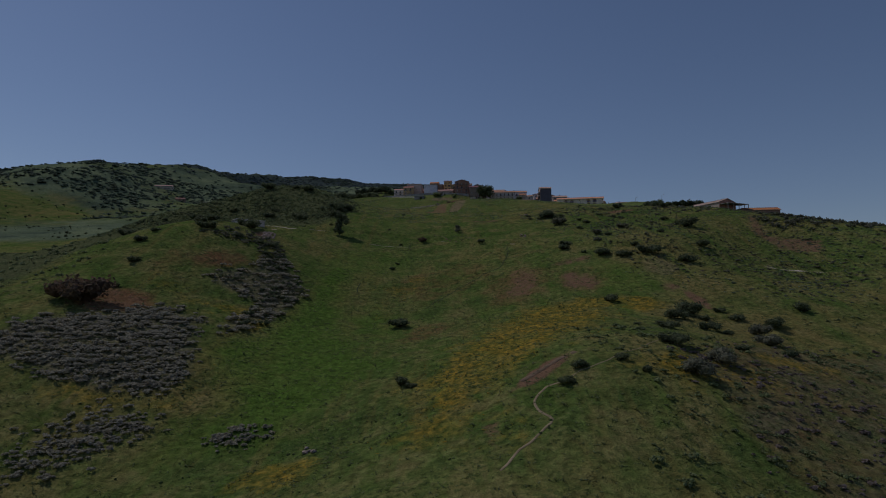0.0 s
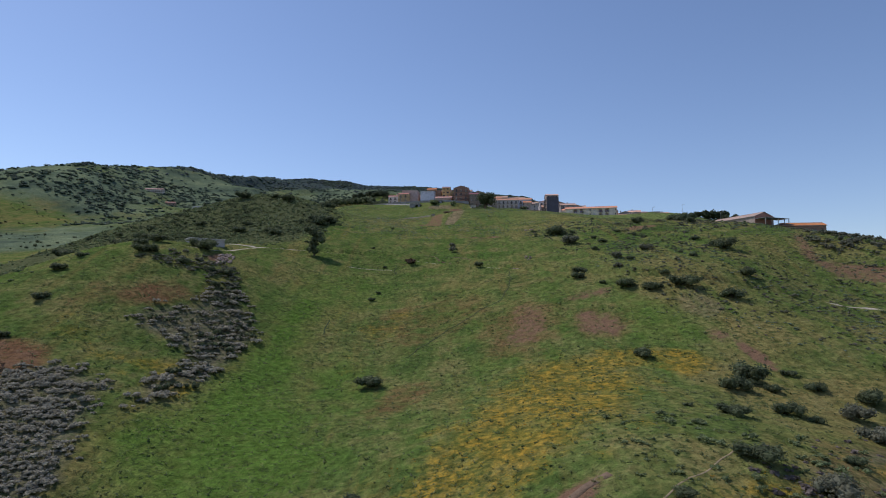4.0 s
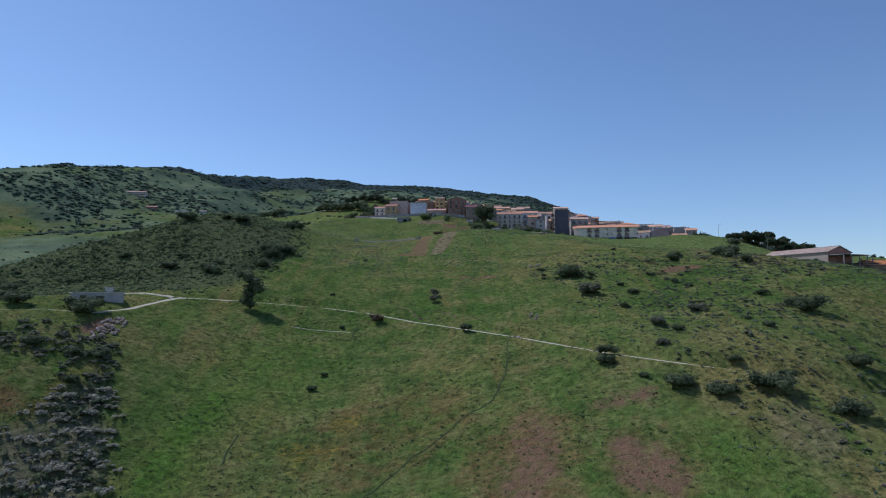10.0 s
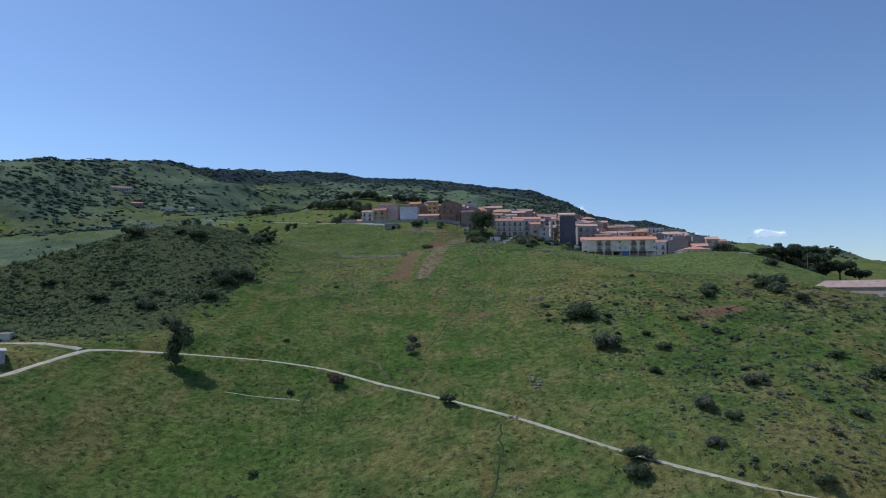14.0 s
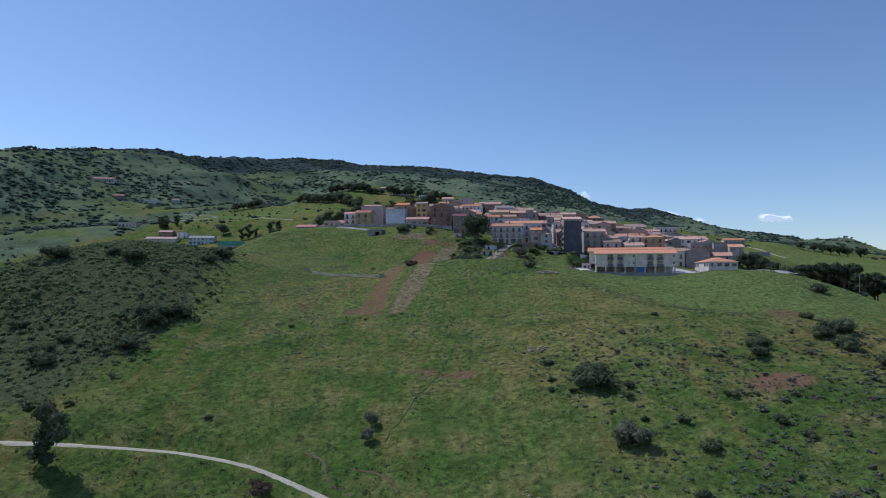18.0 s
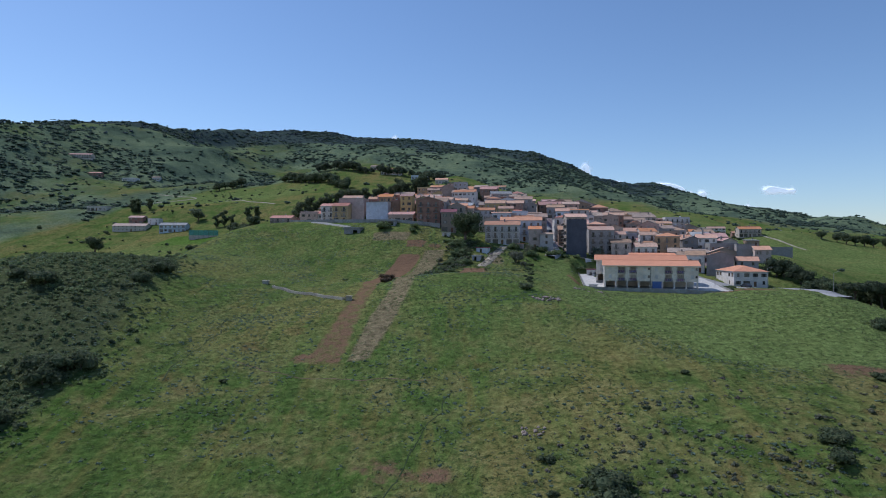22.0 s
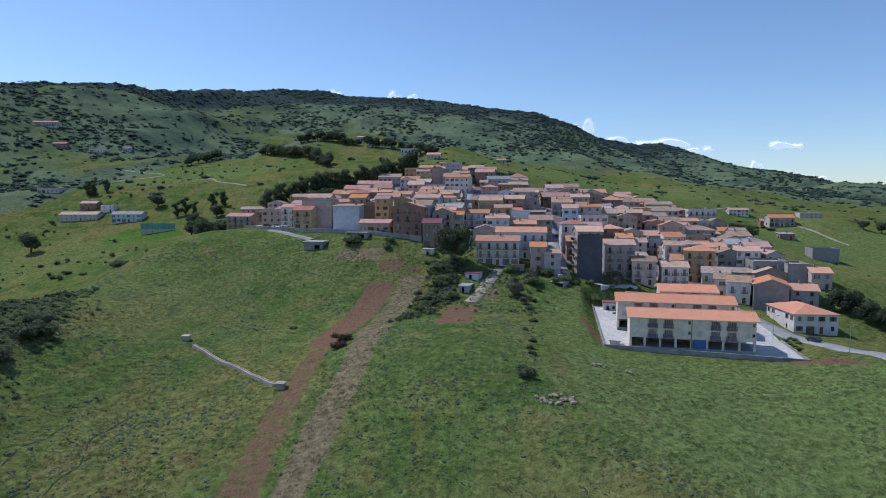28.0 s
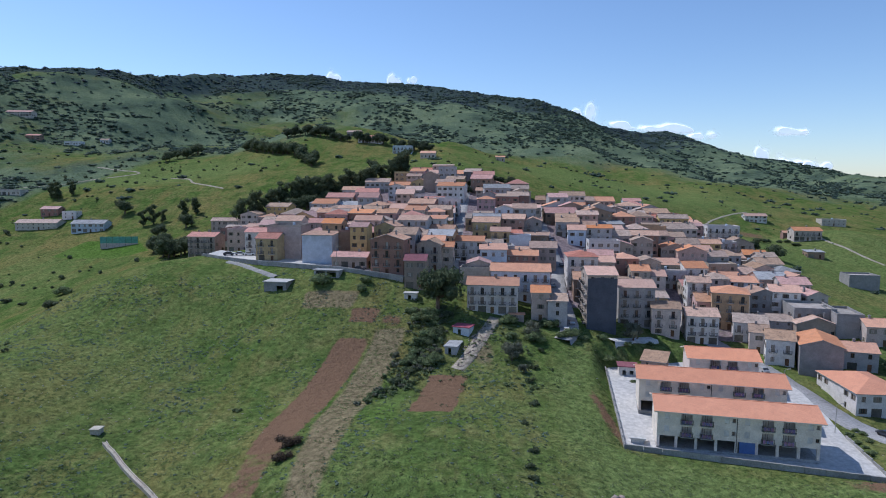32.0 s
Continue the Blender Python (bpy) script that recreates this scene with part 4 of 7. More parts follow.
def railing_mesh(w, d=1.0):
    """Two rails with bars between them, bent round the balcony's three sides in one piece."""
    n, m = int(w / 0.26), int(d / 0.26)
    run = [0.0]
    for length, count in ((d, m), (w, n), (d, m)):
        a, step = run[-1], length / count
        for k in range(count):
            run += [a + step * (k + 0.5) - 0.014, a + step * (k + 0.5) + 0.014]
        run.append(a + length)
    bar = (0.0, 0)
    middle = [bar if round(b - a, 3) == 0.028 else None for a, b in zip(run, run[1:])]
    me = relief("railing", run, [0.06, 0.11, 0.93, 0.98], [[bar] * len(middle), middle, [bar] * len(middle)], [IRON])
    for v in me.vertices:
        s, y, z = v.co
        if s < d - 1e-5:
            v.co = (-w / 2 + y, -s, z)
        elif s > d + w + 1e-5:
            v.co = (w / 2 - y, -(2 * d + w - s), z)
        else:
            v.co = (min(max(-w / 2 + s - d, -w / 2 + y), w / 2 - y), -d + y, z)
    me.update()
    return me


BALCONY = {w: (balcony_mesh(w), railing_mesh(w)) for w in (2.2, 3.4, 5.0)}


def chimney_mesh():
    s = Shape()
    s.box(-0.3, 0.3, -0.3, 0.3, -0.8, 1.1)
    s.box(-0.4, 0.4, -0.4, 0.4, 1.1, 1.2)
    s.box(-0.22, 0.22, -0.22, 0.22, 1.2, 1.4)
    return s.mesh("chimney", [PLASTER["raw"]])


CHIMNEY = chimney_mesh()


def tank_mesh():
    s = Shape()
    s.tube((0, 0, 0.25), (0, 0, 1.35), 0.55, 0.55, 12)
    s.tube((0, 0, 1.35), (0, 0, 1.5), 0.55, 0.2, 12)
    for x in (-0.35, 0.35):
        s.box(x - 0.06, x + 0.06, -0.45, 0.45, 0, 0.25)
    return s.mesh("water_tank", [PLASTER["pale_blue"]])


TANK = tank_mesh()


def roof_mesh(w, d, kind, rise, over=0.45, thick=0.2, material=None, side=None):
    """A roof over a house w wide and d deep, its front at y = 0 and its eaves at z = 0. gable: ridge along x; cross: along y; shed: one slope; hip: four."""
    s = Shape()
    x0, x1, y0, y1 = -w / 2 - over, w / 2 + over, -over, d + over

    def slope(pts):
        low = [(p[0], p[1], p[2] - thick) for p in pts]
        s.face(pts, 0)
        s.face(low[::-1], 1)
        for a in range(len(pts)):
            b = (a + 1) % len(pts)
            s.face([low[a], low[b], pts[b], pts[a]], 1)

    t = thick
    if kind == "gable":
        e = -rise * over / (d / 2)
        slope([(x0, y0, e + t), (x1, y0, e + t), (x1, d / 2, rise + t), (x0, d / 2, rise + t)])
        slope([(x1, y1, e + t), (x0, y1, e + t), (x0, d / 2, rise + t), (x1, d / 2, rise + t)])
        s.box(x0, x1, d / 2 - 0.14, d / 2 + 0.14, rise + t - 0.03, rise + t + 0.07, 0)
    elif kind == "cross":
        e = -rise * over / (w / 2)
        slope([(x0, y1, e + t), (x0, y0, e + t), (0, y0, rise + t), (0, y1, rise + t)])
        slope([(x1, y0, e + t), (x1, y1, e + t), (0, y1, rise + t), (0, y0, rise + t)])
        s.box(-0.14, 0.14, y0, y1, rise + t - 0.03, rise + t + 0.07, 0)
    elif kind == "shed":
        k = rise / d
        slope([(x0, y0, -k * over + t), (x1, y0, -k * over + t), (x1, y1, rise + k * over + t), (x0, y1, rise + k * over + t)])
    else:
        q = min(w, d) / 2 + over
        e = -rise * over / (q - over)
        if w >= d:
            a, b = (x0 + q, d / 2, rise + t), (x1 - q, d / 2, rise + t)
            slope([(x0, y0, e + t), (x1, y0, e + t), b, a])
            slope([(x1, y1, e + t), (x0, y1, e + t), a, b])
            slope([(x0, y1, e + t), (x0, y0, e + t), a])
            slope([(x1, y0, e + t), (x1, y1, e + t), b])
        else:
            a, b = (0, y0 + q, rise + t), (0, y1 - q, rise + t)
            slope([(x0, y1, e + t), (x0, y0, e + t), a, b])
            slope([(x1, y0, e + t), (x1, y1, e + t), b, a])
            slope([(x0, y0, e + t), (x1, y0, e + t), a])
            slope([(x1, y1, e + t), (x0, y1, e + t), b])
    return s.mesh("roof", [material, side or CONCRETE])


WORDS = {"white": "whitewashed", "cream": "cream-coloured", "beige": "beige", "ochre": "ochre", "yellow": "yellow", "grey": "grey", "pale_blue": "pale blue", "pink": "dusty pink",
         "brown": "brown", "stone": "stone-coloured", "slate": "dark slate", "brick": "brick-red", "raw": "bare grey"}
ROOF_WORDS = {"orange": "an orange tiled roof", "red": "a red tiled roof", "tan": "a faded tiled roof", "old": "an old brown tiled roof", "crimson": "a crimson sheet roof", "sheet": "a grey sheet roof", "flat": "a flat roof"}
HOUSE_SPOTS = []


def house(x, y, w, d, h, rz=-6, wall="white", roof="tan", kind="gable", windows=True, balconies=0, name="house", group="village houses", seed=None, label="", rise=None, base=None, tank=False, shop=False):
    """A house whose front's middle stands at (x, y): walls with real openings, windows and doors in them, roof, balconies, chimney."""
    r = random.Random(int(x * 13 + y * 7) if seed is None else seed)
    z = (lowest(x, y, w, d, rz) if base is None else base) - 0.3
    front = ground_at(x, y) - z
    top = front + h
    storeys = max(1, round(h / 3.0))
    step = h / storeys
    if not label:
        label = f"{WORDS[wall]} {'two' if storeys == 2 else 'three' if storeys == 3 else 'tall' if storeys > 3 else 'one'}{'-storey' if storeys < 4 else ''} house with {ROOF_WORDS[roof]}"
    ob = empty(name, pose(x, y, z, 0, 0, rz), label, "house" if name == "house" else name.replace("_", " "), group)
    HOUSE_SPOTS.append((x - math.sin(radians(rz)) * d / 2, y + math.cos(radians(rz)) * d / 2, max(w, d) / 2))
    s = Shape()
    todo = []
    sides = ((( -w / 2, 0), (1, 0), w, 0), ((w / 2, 0), (0, 1), d, 90), ((w / 2, d), (-1, 0), w, 180), ((-w / 2, d), (0, -1), d, 270))
    for n, (at, u, length, turn) in enumerate(sides):
        holes = []
        many = 0 if not windows or (windows == "front" and n) else max(1, int(length / (3.0 if n in (0, 3) else 3.8)))
        for level in range(storeys):
            floor = front + level * step
            for k in range(many):
                c = length * (k + 0.5) / many
                chance = r.random()
                if n == 2 or (n == 1 and chance < 0.65) or (n == 3 and chance < 0.3):
                    continue
                style = "shut" if chance > 0.62 else "plain" if chance > 0.3 else "small" if n else "plain"
                sill = 0.95
                if level == 0 and n == 0:
                    style, sill = ("door", 0.02) if k == many // 2 else (("garage", 0.02) if chance < 0.45 and length / many > 3 else (style, sill))
                    if shop:
                        style, sill = "garage", 0.02
                elif n == 0 and (k < balconies or balconies > 8):
                    style, sill = "tall", 0.06
                ww, hh = SIZE[style]
                if ww > length / many - 0.3 or sill + hh > step + (0.0 if level < storeys - 1 else -0.1):
                    style, sill = "small", 1.1
                    ww, hh = SIZE[style]
                    if ww > length / many - 0.2:
                        continue
                holes.append((c - ww / 2, c + ww / 2, floor + sill, floor + sill + hh))
                q = Vector((at[0], at[1], floor + sill)) + Vector((u[0], u[1], 0)) * c
                todo.append((style, pose(*q, 0, 0, turn), n == 0 and style == "tall"))
        panel(s, at, u, length, -2.0, top, holes)
    rise = rise if rise is not None else (0.0 if kind == "flat" else (min(w, d) if kind == "hip" else d if kind == "gable" else w if kind == "cross" else d * 0.45) * r.uniform(0.15, 0.21))
    if kind == "gable":
        for x0, flip in ((-w / 2, True), (w / 2, False)):
            tri = [(x0, 0, top), (x0, d, top), (x0, d / 2, top + rise)]
            s.face(tri[::-1] if flip else tri)
    elif kind == "cross":
        s.face([(-w / 2, 0, top), (w / 2, 0, top), (0, 0, top + rise)])
        s.face([(w / 2, d, top), (-w / 2, d, top), (0, d, top + rise)])
    elif kind == "shed":
        s.face([(w / 2, 0, top), (w / 2, d, top), (w / 2, d, top + rise)])
        s.face([(-w / 2, d, top), (-w / 2, 0, top), (-w / 2, d, top + rise)])
        s.face([(w / 2, d, top), (-w / 2, d, top), (-w / 2, d, top + rise), (w / 2, d, top + rise)])
    s.box(-w / 2 + 0.3, w / 2 - 0.3, 0.3, d - 0.3, -1.9, top - 0.25)
    part("wall", s.mesh("wall", [PLASTER[wall]]), ob)
    if kind == "flat":
        f = Shape()
        f.box(-w / 2 + 0.2, w / 2 - 0.2, 0.2, d - 0.2, top - 0.24, top - 0.004)
        part("roof", f.mesh("roof", [TERRACE]), ob, label="flat terrace roof")
        f = Shape()
        for b in ((-w / 2, w / 2, 0, 0.2), (-w / 2, w / 2, d - 0.2, d), (-w / 2, -w / 2 + 0.2, 0.2, d - 0.2), (w / 2 - 0.2, w / 2, 0.2, d - 0.2)):
            f.box(*b, top + 0.003, top + 0.75)
        part("parapet", f.mesh("parapet", [PLASTER[wall]]), ob)
    else:
        part("roof", roof_mesh(w, d, kind, rise, material=ROOF[roof]), ob, pose(0, 0, top + 0.01))
    for style, m, stands in todo:
        part("door" if style in ("door", "garage") else "window", WIN[style], ob, m)
        if stands:
            slab, rail = BALCONY[2.2]
            b = part("balcony", slab, ob, m @ pose(0, 0, -0.07))
            part("railing", rail, b, label="dark iron railing")
    if kind != "flat" and r.random() < 0.6 and w > 5:
        part("chimney", CHIMNEY, ob, pose(r.uniform(-w / 3, w / 3), d * r.uniform(0.4, 0.6), top + rise * 0.85))
    if tank or (kind == "flat" and r.random() < 0.5):
        part("water_tank", TANK, ob, pose(r.uniform(-w / 4, w / 4), d * 0.6, top + (0 if kind == "flat" else rise)))
    return ob


def ribbon(name, pts, wide, material, label, category, lift=0.12, step=2.5, kind="structure", edge=0.5, wander=0.0):
    """A road or path along points, laid over the ground, with sloping edges."""
    line = [Vector((px, py, 0)) for px, py in pts]
    run = [line[0]]
    for k in range(len(line) - 1):
        p0, p1, p2, p3 = line[max(k - 1, 0)], line[k], line[k + 1], line[min(k + 2, len(line) - 1)]
        n = max(1, int((p2 - p1).length / step))
        for j in range(1, n + 1):
            u = j / n
            run.append(0.5 * ((2 * p1) + (p2 - p0) * u + (2 * p0 - 5 * p1 + 4 * p2 - p3) * u * u + (3 * p1 - p0 - 3 * p2 + p3) * u ** 3))
    run = [p + Vector((float(grain(p.x, p.y, 5, 33)), float(grain(p.x, p.y, 5, 35)), 0)) * wander for p in run] if wander else run
    v, f = [], []
    for k, p in enumerate(run):
        way = (run[min(k + 1, len(run) - 1)] - run[max(k - 1, 0)]).normalized()
        side = Vector((way.y, -way.x, 0))
        wig = 1 + 0.12 * float(grain(p.x, p.y, 7, 31))
        zc = max(ground_at(*(p + side * wide * 0.5 * q).xy) for q in (-1, 0, 1)) + lift
        for q, dz in ((-0.5 * wig - edge / wide, -0.7), (-0.5 * wig, 0), (0, 0.03), (0.5 * wig, 0), (0.5 * wig + edge / wide, -0.7)):
            w = p + side * wide * q
            v.append((w.x, w.y, max(ground_at(w.x, w.y) + lift, zc - 0.25) if dz > -0.5 else ground_at(w.x, w.y) - 0.3))
    for k in range(len(run) - 1):
        for j in range(4):
            f.append((5 * k + j, 5 * k + j + 1, 5 * k + j + 6, 5 * k + j + 5))
    return tagged(new(name, mesh_from(name, v, f, [material], True)), label, category, kind=kind)



# ---- roads, walls and channels on the hillside ----
ribbon("track", TRACK[:8], 2.2, GRAVEL, "pale gravel track to the flat shed", "track", 0.06)
ribbon("track", TRACK[7:15], 1.4, GRAVEL, "narrow pale gravel track across the hillside", "track", 0.08)
ribbon("track", TRACK[14:], 0.8, WORN_TRACK, "narrow overgrown gravel track across the hillside", "track", 0.06)
ribbon("footpath", [(-74, 297.5), (-84, 298), (-101, 301), (-112, 306)], 1.6, GRAVEL, "pale gravel path behind the flat shed", "path")
# ditches and gullies are strips on the ground, coloured dark for their shade
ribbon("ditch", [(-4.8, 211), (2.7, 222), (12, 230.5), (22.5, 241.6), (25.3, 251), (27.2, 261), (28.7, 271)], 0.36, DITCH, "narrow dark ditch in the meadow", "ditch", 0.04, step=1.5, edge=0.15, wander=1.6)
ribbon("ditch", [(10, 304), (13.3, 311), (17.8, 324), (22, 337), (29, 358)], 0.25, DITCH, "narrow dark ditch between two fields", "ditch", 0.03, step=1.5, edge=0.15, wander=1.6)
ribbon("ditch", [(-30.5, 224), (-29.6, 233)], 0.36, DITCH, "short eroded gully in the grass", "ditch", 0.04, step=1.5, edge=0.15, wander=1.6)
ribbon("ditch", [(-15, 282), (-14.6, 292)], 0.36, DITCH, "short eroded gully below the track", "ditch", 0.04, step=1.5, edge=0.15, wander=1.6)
ribbon("footpath", [(20.9, 114.4), (18.2, 113.6), (16.0, 109.5), (16.1, 106.2), (17.6, 102.8), (16.2, 100.7), (13.8, 97.6), (11.6, 95.5), (8, 91)], 0.42, PATH_EARTH, "winding pale earth path between flowers", "path", 0.05, step=1.0, edge=0.12, wander=0.7)
ribbon("footpath", [(20.9, 114.4), (25.2, 116.8), (32.9, 120.3), (44.1, 129.6)], 0.22, PATH_EARTH, "faint earth path up the slope", "path", 0.03, step=1.0, edge=0.1, wander=0.9)
ribbon("footpath", [(14.6, 119.3), (17.2, 120.6), (19.9, 122.4), (22.9, 124.7), (26.5, 126.3)], 1.3, SOIL, "brown earth path on the slope", "path", 0.06, edge=0.12)
ribbon("footpath", [(14, 290), (12, 294), (6, 297)], 0.3, SOIL, "brown earth path above the track", "path", 0.03, step=1.2, edge=0.1, wander=0.8)
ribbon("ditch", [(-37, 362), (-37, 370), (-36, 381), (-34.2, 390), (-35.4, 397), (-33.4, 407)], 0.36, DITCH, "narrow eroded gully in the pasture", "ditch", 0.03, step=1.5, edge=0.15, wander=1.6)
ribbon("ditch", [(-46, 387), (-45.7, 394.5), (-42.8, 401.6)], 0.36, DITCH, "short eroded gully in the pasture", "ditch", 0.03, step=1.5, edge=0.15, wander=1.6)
ribbon("footpath", [(-28.5, 376), (-21.6, 372.5), (-14.3, 369.8), (-6.1, 366.2), (5.4, 364.7), (15, 364), (23, 363)], 0.22, SOIL, "thin brown path along the slope", "path", 0.03, step=1.2, edge=0.1, wander=1.2)
ribbon("footpath", [(-4.3, 303), (0.1, 299.4), (2.1, 295.2), (6.9, 291.4)], 0.3, SOIL, "brown earth path down to the track", "path", 0.03, step=1.2, edge=0.1, wander=0.8)
ribbon("footpath", [(-34.7, 287.6), (-28.6, 287.4), (-24, 287.1), (-16.2, 286)], 0.25, RUBBLE, "stony pale line in the grass", "path", 0.05, edge=0.1, wander=0.8)
ribbon("farm_lane", [(273, 661), (266, 684), (261, 704), (272, 745), (291, 785)], 1.3, RUBBLE, "pale lane to a lone farmhouse", "lane", 0.2)
ribbon("farm_lane", [(215, 770), (230, 792), (253, 815), (273, 829)], 1.3, RUBBLE, "pale lane up to a hillside house", "lane", 0.2)
ribbon("farm_lane", [(-310, 818), (-286, 823), (-266, 845), (-240, 865), (-256, 874), (-271, 880), (-290, 890)], 1.3, RUBBLE, "pale lane across the far pasture", "lane", 0.25)
ribbon("farm_lane", [(-200, 842), (-175, 818), (-161, 795), (-130, 771)], 1.3, RUBBLE, "pale lane across the far pasture", "lane", 0.25)


def stones(name, x, y, rx, ry, n, size, label, turn=0):
    """A heap of rough stones, each its own part."""
    ob = empty(name, pose(x, y, ground_at(x, y), 0, 0, turn), label, "stones")
    r = np.random.default_rng(int(abs(x) * 10 + abs(y)))
    made = [mesh_from("stone", ICO_V * (1 + 0.45 * (r.random((12, 1)) - 0.5)) * (1, 0.8, 0.6), ICO_F, [ROCK]) for _ in range(4)]
    c, s = math.cos(radians(turn)), math.sin(radians(turn))
    for k in range(n):
        a, q = r.random() * 6.28, math.sqrt(r.random())
        u, v = rx * q * math.cos(a), ry * q * math.sin(a)
        w = size * (0.4 + 0.9 * r.random())
        dz = ground_at(x + u * c - v * s, y + u * s + v * c) - ground_at(x, y)
        part("stone", made[k % 4], ob, pose(u, v, dz + 0.2 * w + 0.5 * size * (1 - q) * r.random(), 30 * r.random(), 30 * r.random(), 360 * r.random()) @ Matrix.Diagonal((w, w, w, 1)))
    return ob


stones("stone_heap", -72.5, 258, 2.6, 10, 90, 0.55, "pale broken rocks tumbled below the track", 8)
stones("stone_heap", 56, 403, 4.5, 2.5, 46, 0.55, "heap of grey field stones in the grass")
stones("stone_heap", 44, 339, 2.5, 3, 20, 0.4, "few grey stones on the slope")
stones("stone_heap", 36, 283, 1.6, 3.5, 22, 0.4, "few grey stones above the track")
stones("stone_heap", 46, 496, 2.6, 13, 110, 0.42, "pale rubble strewn down the garden bank", -24)
ribbon("garden_path", [(52, 509.5), (48.6, 502.2), (45.5, 494.4), (42.7, 488.3), (40, 482.8)], 3.6, RUBBLE, "pale rubble path down the garden bank", "path", 0.08)
stones("stone_heap", -24, 116, 1.6, 1.6, 4, 0.6, "few white boulders in the meadow")
stones("stone_heap", 70, 424, 3.0, 1.0, 5, 0.6, "few white blocks lying in the field")
stones("stone_heap", 75, 422, 3.5, 5.5, 8, 0.5, "few white stones scattered in the field")
stones("stone_heap", 30, 270, 0.8, 0.8, 5, 0.5, "few white stones beside the ditch")


def channel():
    """A raised concrete water channel with a small chamber at each end."""
    a, b = Vector((-36.5, 447.2)), Vector((-5.2, 416.2))
    ob = empty("water_channel", Matrix.Translation((a.x, a.y, 0)), "weathered pale cement water channel with a small chamber at each end", "channel")
    n = 16
    side = Vector(((b - a).y, -(b - a).x)).normalized() * 0.45
    for k in range(n):
        s = Shape()
        p, q = a.lerp(b, k / n), a.lerp(b, (k + 0.985) / n)
        zp, zq = ground_at(*p) + 0.55, ground_at(*q) + 0.55
        for lo, hi, w0, w1 in ((-1.4, 0.0, -1, 1), (0.0, 0.22, -1, -0.6), (0.0, 0.22, 0.6, 1)):
            c = [(*(r + side * w - a), z + dz) for dz in (lo, hi) for r, z, w in ((p, zp, w0), (p, zp, w1), (q, zq, w1), (q, zq, w0))]
            for f in ((0, 1, 2, 3), (7, 6, 5, 4), (0, 4, 5, 1), (1, 5, 6, 2), (2, 6, 7, 3), (3, 7, 4, 0)):
                s.face([c[i] for i in f])
        part("segment", s.mesh("segment", [CHANNEL_STONE]), ob)
    for c, w in ((Vector((-40.2, 450.8)), 2.0), (Vector((-3.4, 415.2)), 1.8)):
        s = Shape()
        z = ground_at(*c)
        d = c - a
        s.box(d.x - w / 2, d.x + w / 2, d.y - w / 2, d.y + w / 2, z - 0.8, z + 1.1)
        s.box(d.x - w / 2 - 0.15, d.x + w / 2 + 0.15, d.y - w / 2 - 0.15, d.y + w / 2 + 0.15, z + 1.103, z + 1.25)
        part("chamber", s.mesh("chamber", [CHANNEL_STONE]), ob)


channel()


def flat_shed(x, y, w, d, h, rz, label, wall="grey", roof=None, openings=(), name="shed"):
    """A low building with a slab roof and, where given, openings in its front (from, to, sill, head)."""
    z = lowest(x, y, w, d, rz)
    ob = empty(name, pose(x, y, z, 0, 0, rz), label, name.replace("_", " "))
    s = Shape()
    panel(s, (-w / 2, 0), (1, 0), w, -1.5, h, list(openings))
    panel(s, (w / 2, 0), (0, 1), d, -1.5, h, [])
    panel(s, (w / 2, d), (-1, 0), w, -1.5, h, [])
    panel(s, (-w / 2, d), (0, -1), d, -1.5, h, [])
    part("wall", s.mesh("wall", [PLASTER[wall]]), ob)
    s = Shape()
    s.box(-w / 2 - 0.35, w / 2 + 0.35, -0.35, d + 0.35, h + 0.004, h + 0.24)
    part("roof", s.mesh("roof", [roof or PAVING]), ob, label="flat slab roof")
    s = Shape()
    s.box(-w / 2 + 0.3, w / 2 - 0.3, 0.3, d - 0.3, -0.3, 0.02)
    part("floor", s.mesh("floor", [CONCRETE]), ob)
    return ob


flat_shed(-85.5, 276.5, 12.5, 7, 2.8, 38, "low grey shed with a pale flat roof beside the track", openings=((1.5, 3.0, 0.1, 2.1), (5.5, 7.5, 0.8, 1.9)))
flat_shed(-98, 304, 2.4, 2.4, 1.8, 20, "tiny pale hut on the scrubby knoll", "white")
flat_shed(-20.3, 521.5, 7.8, 6, 3.3, -8, "grey concrete hut with a flat roof below the street", "raw", openings=((4.4, 6.6, 0.0, 2.1),), name="hut")
flat_shed(-4.2, 526.0, 9, 3.4, 2.4, -12, "low garden shelter with a pale sheet roof", "grey", ROOF["sheet"], ((0.8, 4.0, 0.2, 2.2), (4.6, 8.0, 0.2, 2.2)), name="garden_shelter")
flat_shed(41.1, 499.5, 5.0, 4.5, 2.6, -20, "small dark shack with a red and white roof", "pale_blue", ROOF["crimson"], ((1.5, 2.5, 0.1, 2.0),), name="shack")
flat_shed(38.2, 490, 3.4, 6.5, 2.3, -14, "small garden shack with a striped sheet roof", "grey", ROOF["sheet"], ((1.0, 1.9, 0.1, 1.9),), name="shack")
flat_shed(25.0, 515.5, 4, 2.4, 2.2, -6, "small white hut at the garden's edge", "white", None, ((1.2, 2.2, 0.0, 1.8),), name="hut")
flat_shed(58.5, 509.5, 4.5, 2.5, 2.4, -6, "small lean-to with a tiled roof", "beige", ROOF["orange"], ((1.2, 2.2, 0.0, 1.9),), name="lean_to")
flat_shed(88.5, 492, 5.0, 4.5, 3.0, -10, "small house with a crimson sheet roof", "white", ROOF["crimson"], ((1.0, 2.0, 0.0, 2.0), (3, 4, 0.9, 2.0)), name="hut")
flat_shed(79.8, 451.4, 2.8, 1.8, 1.6, -14, "low white cabin in the corner of the yard", "white", None, (), name="cabin")
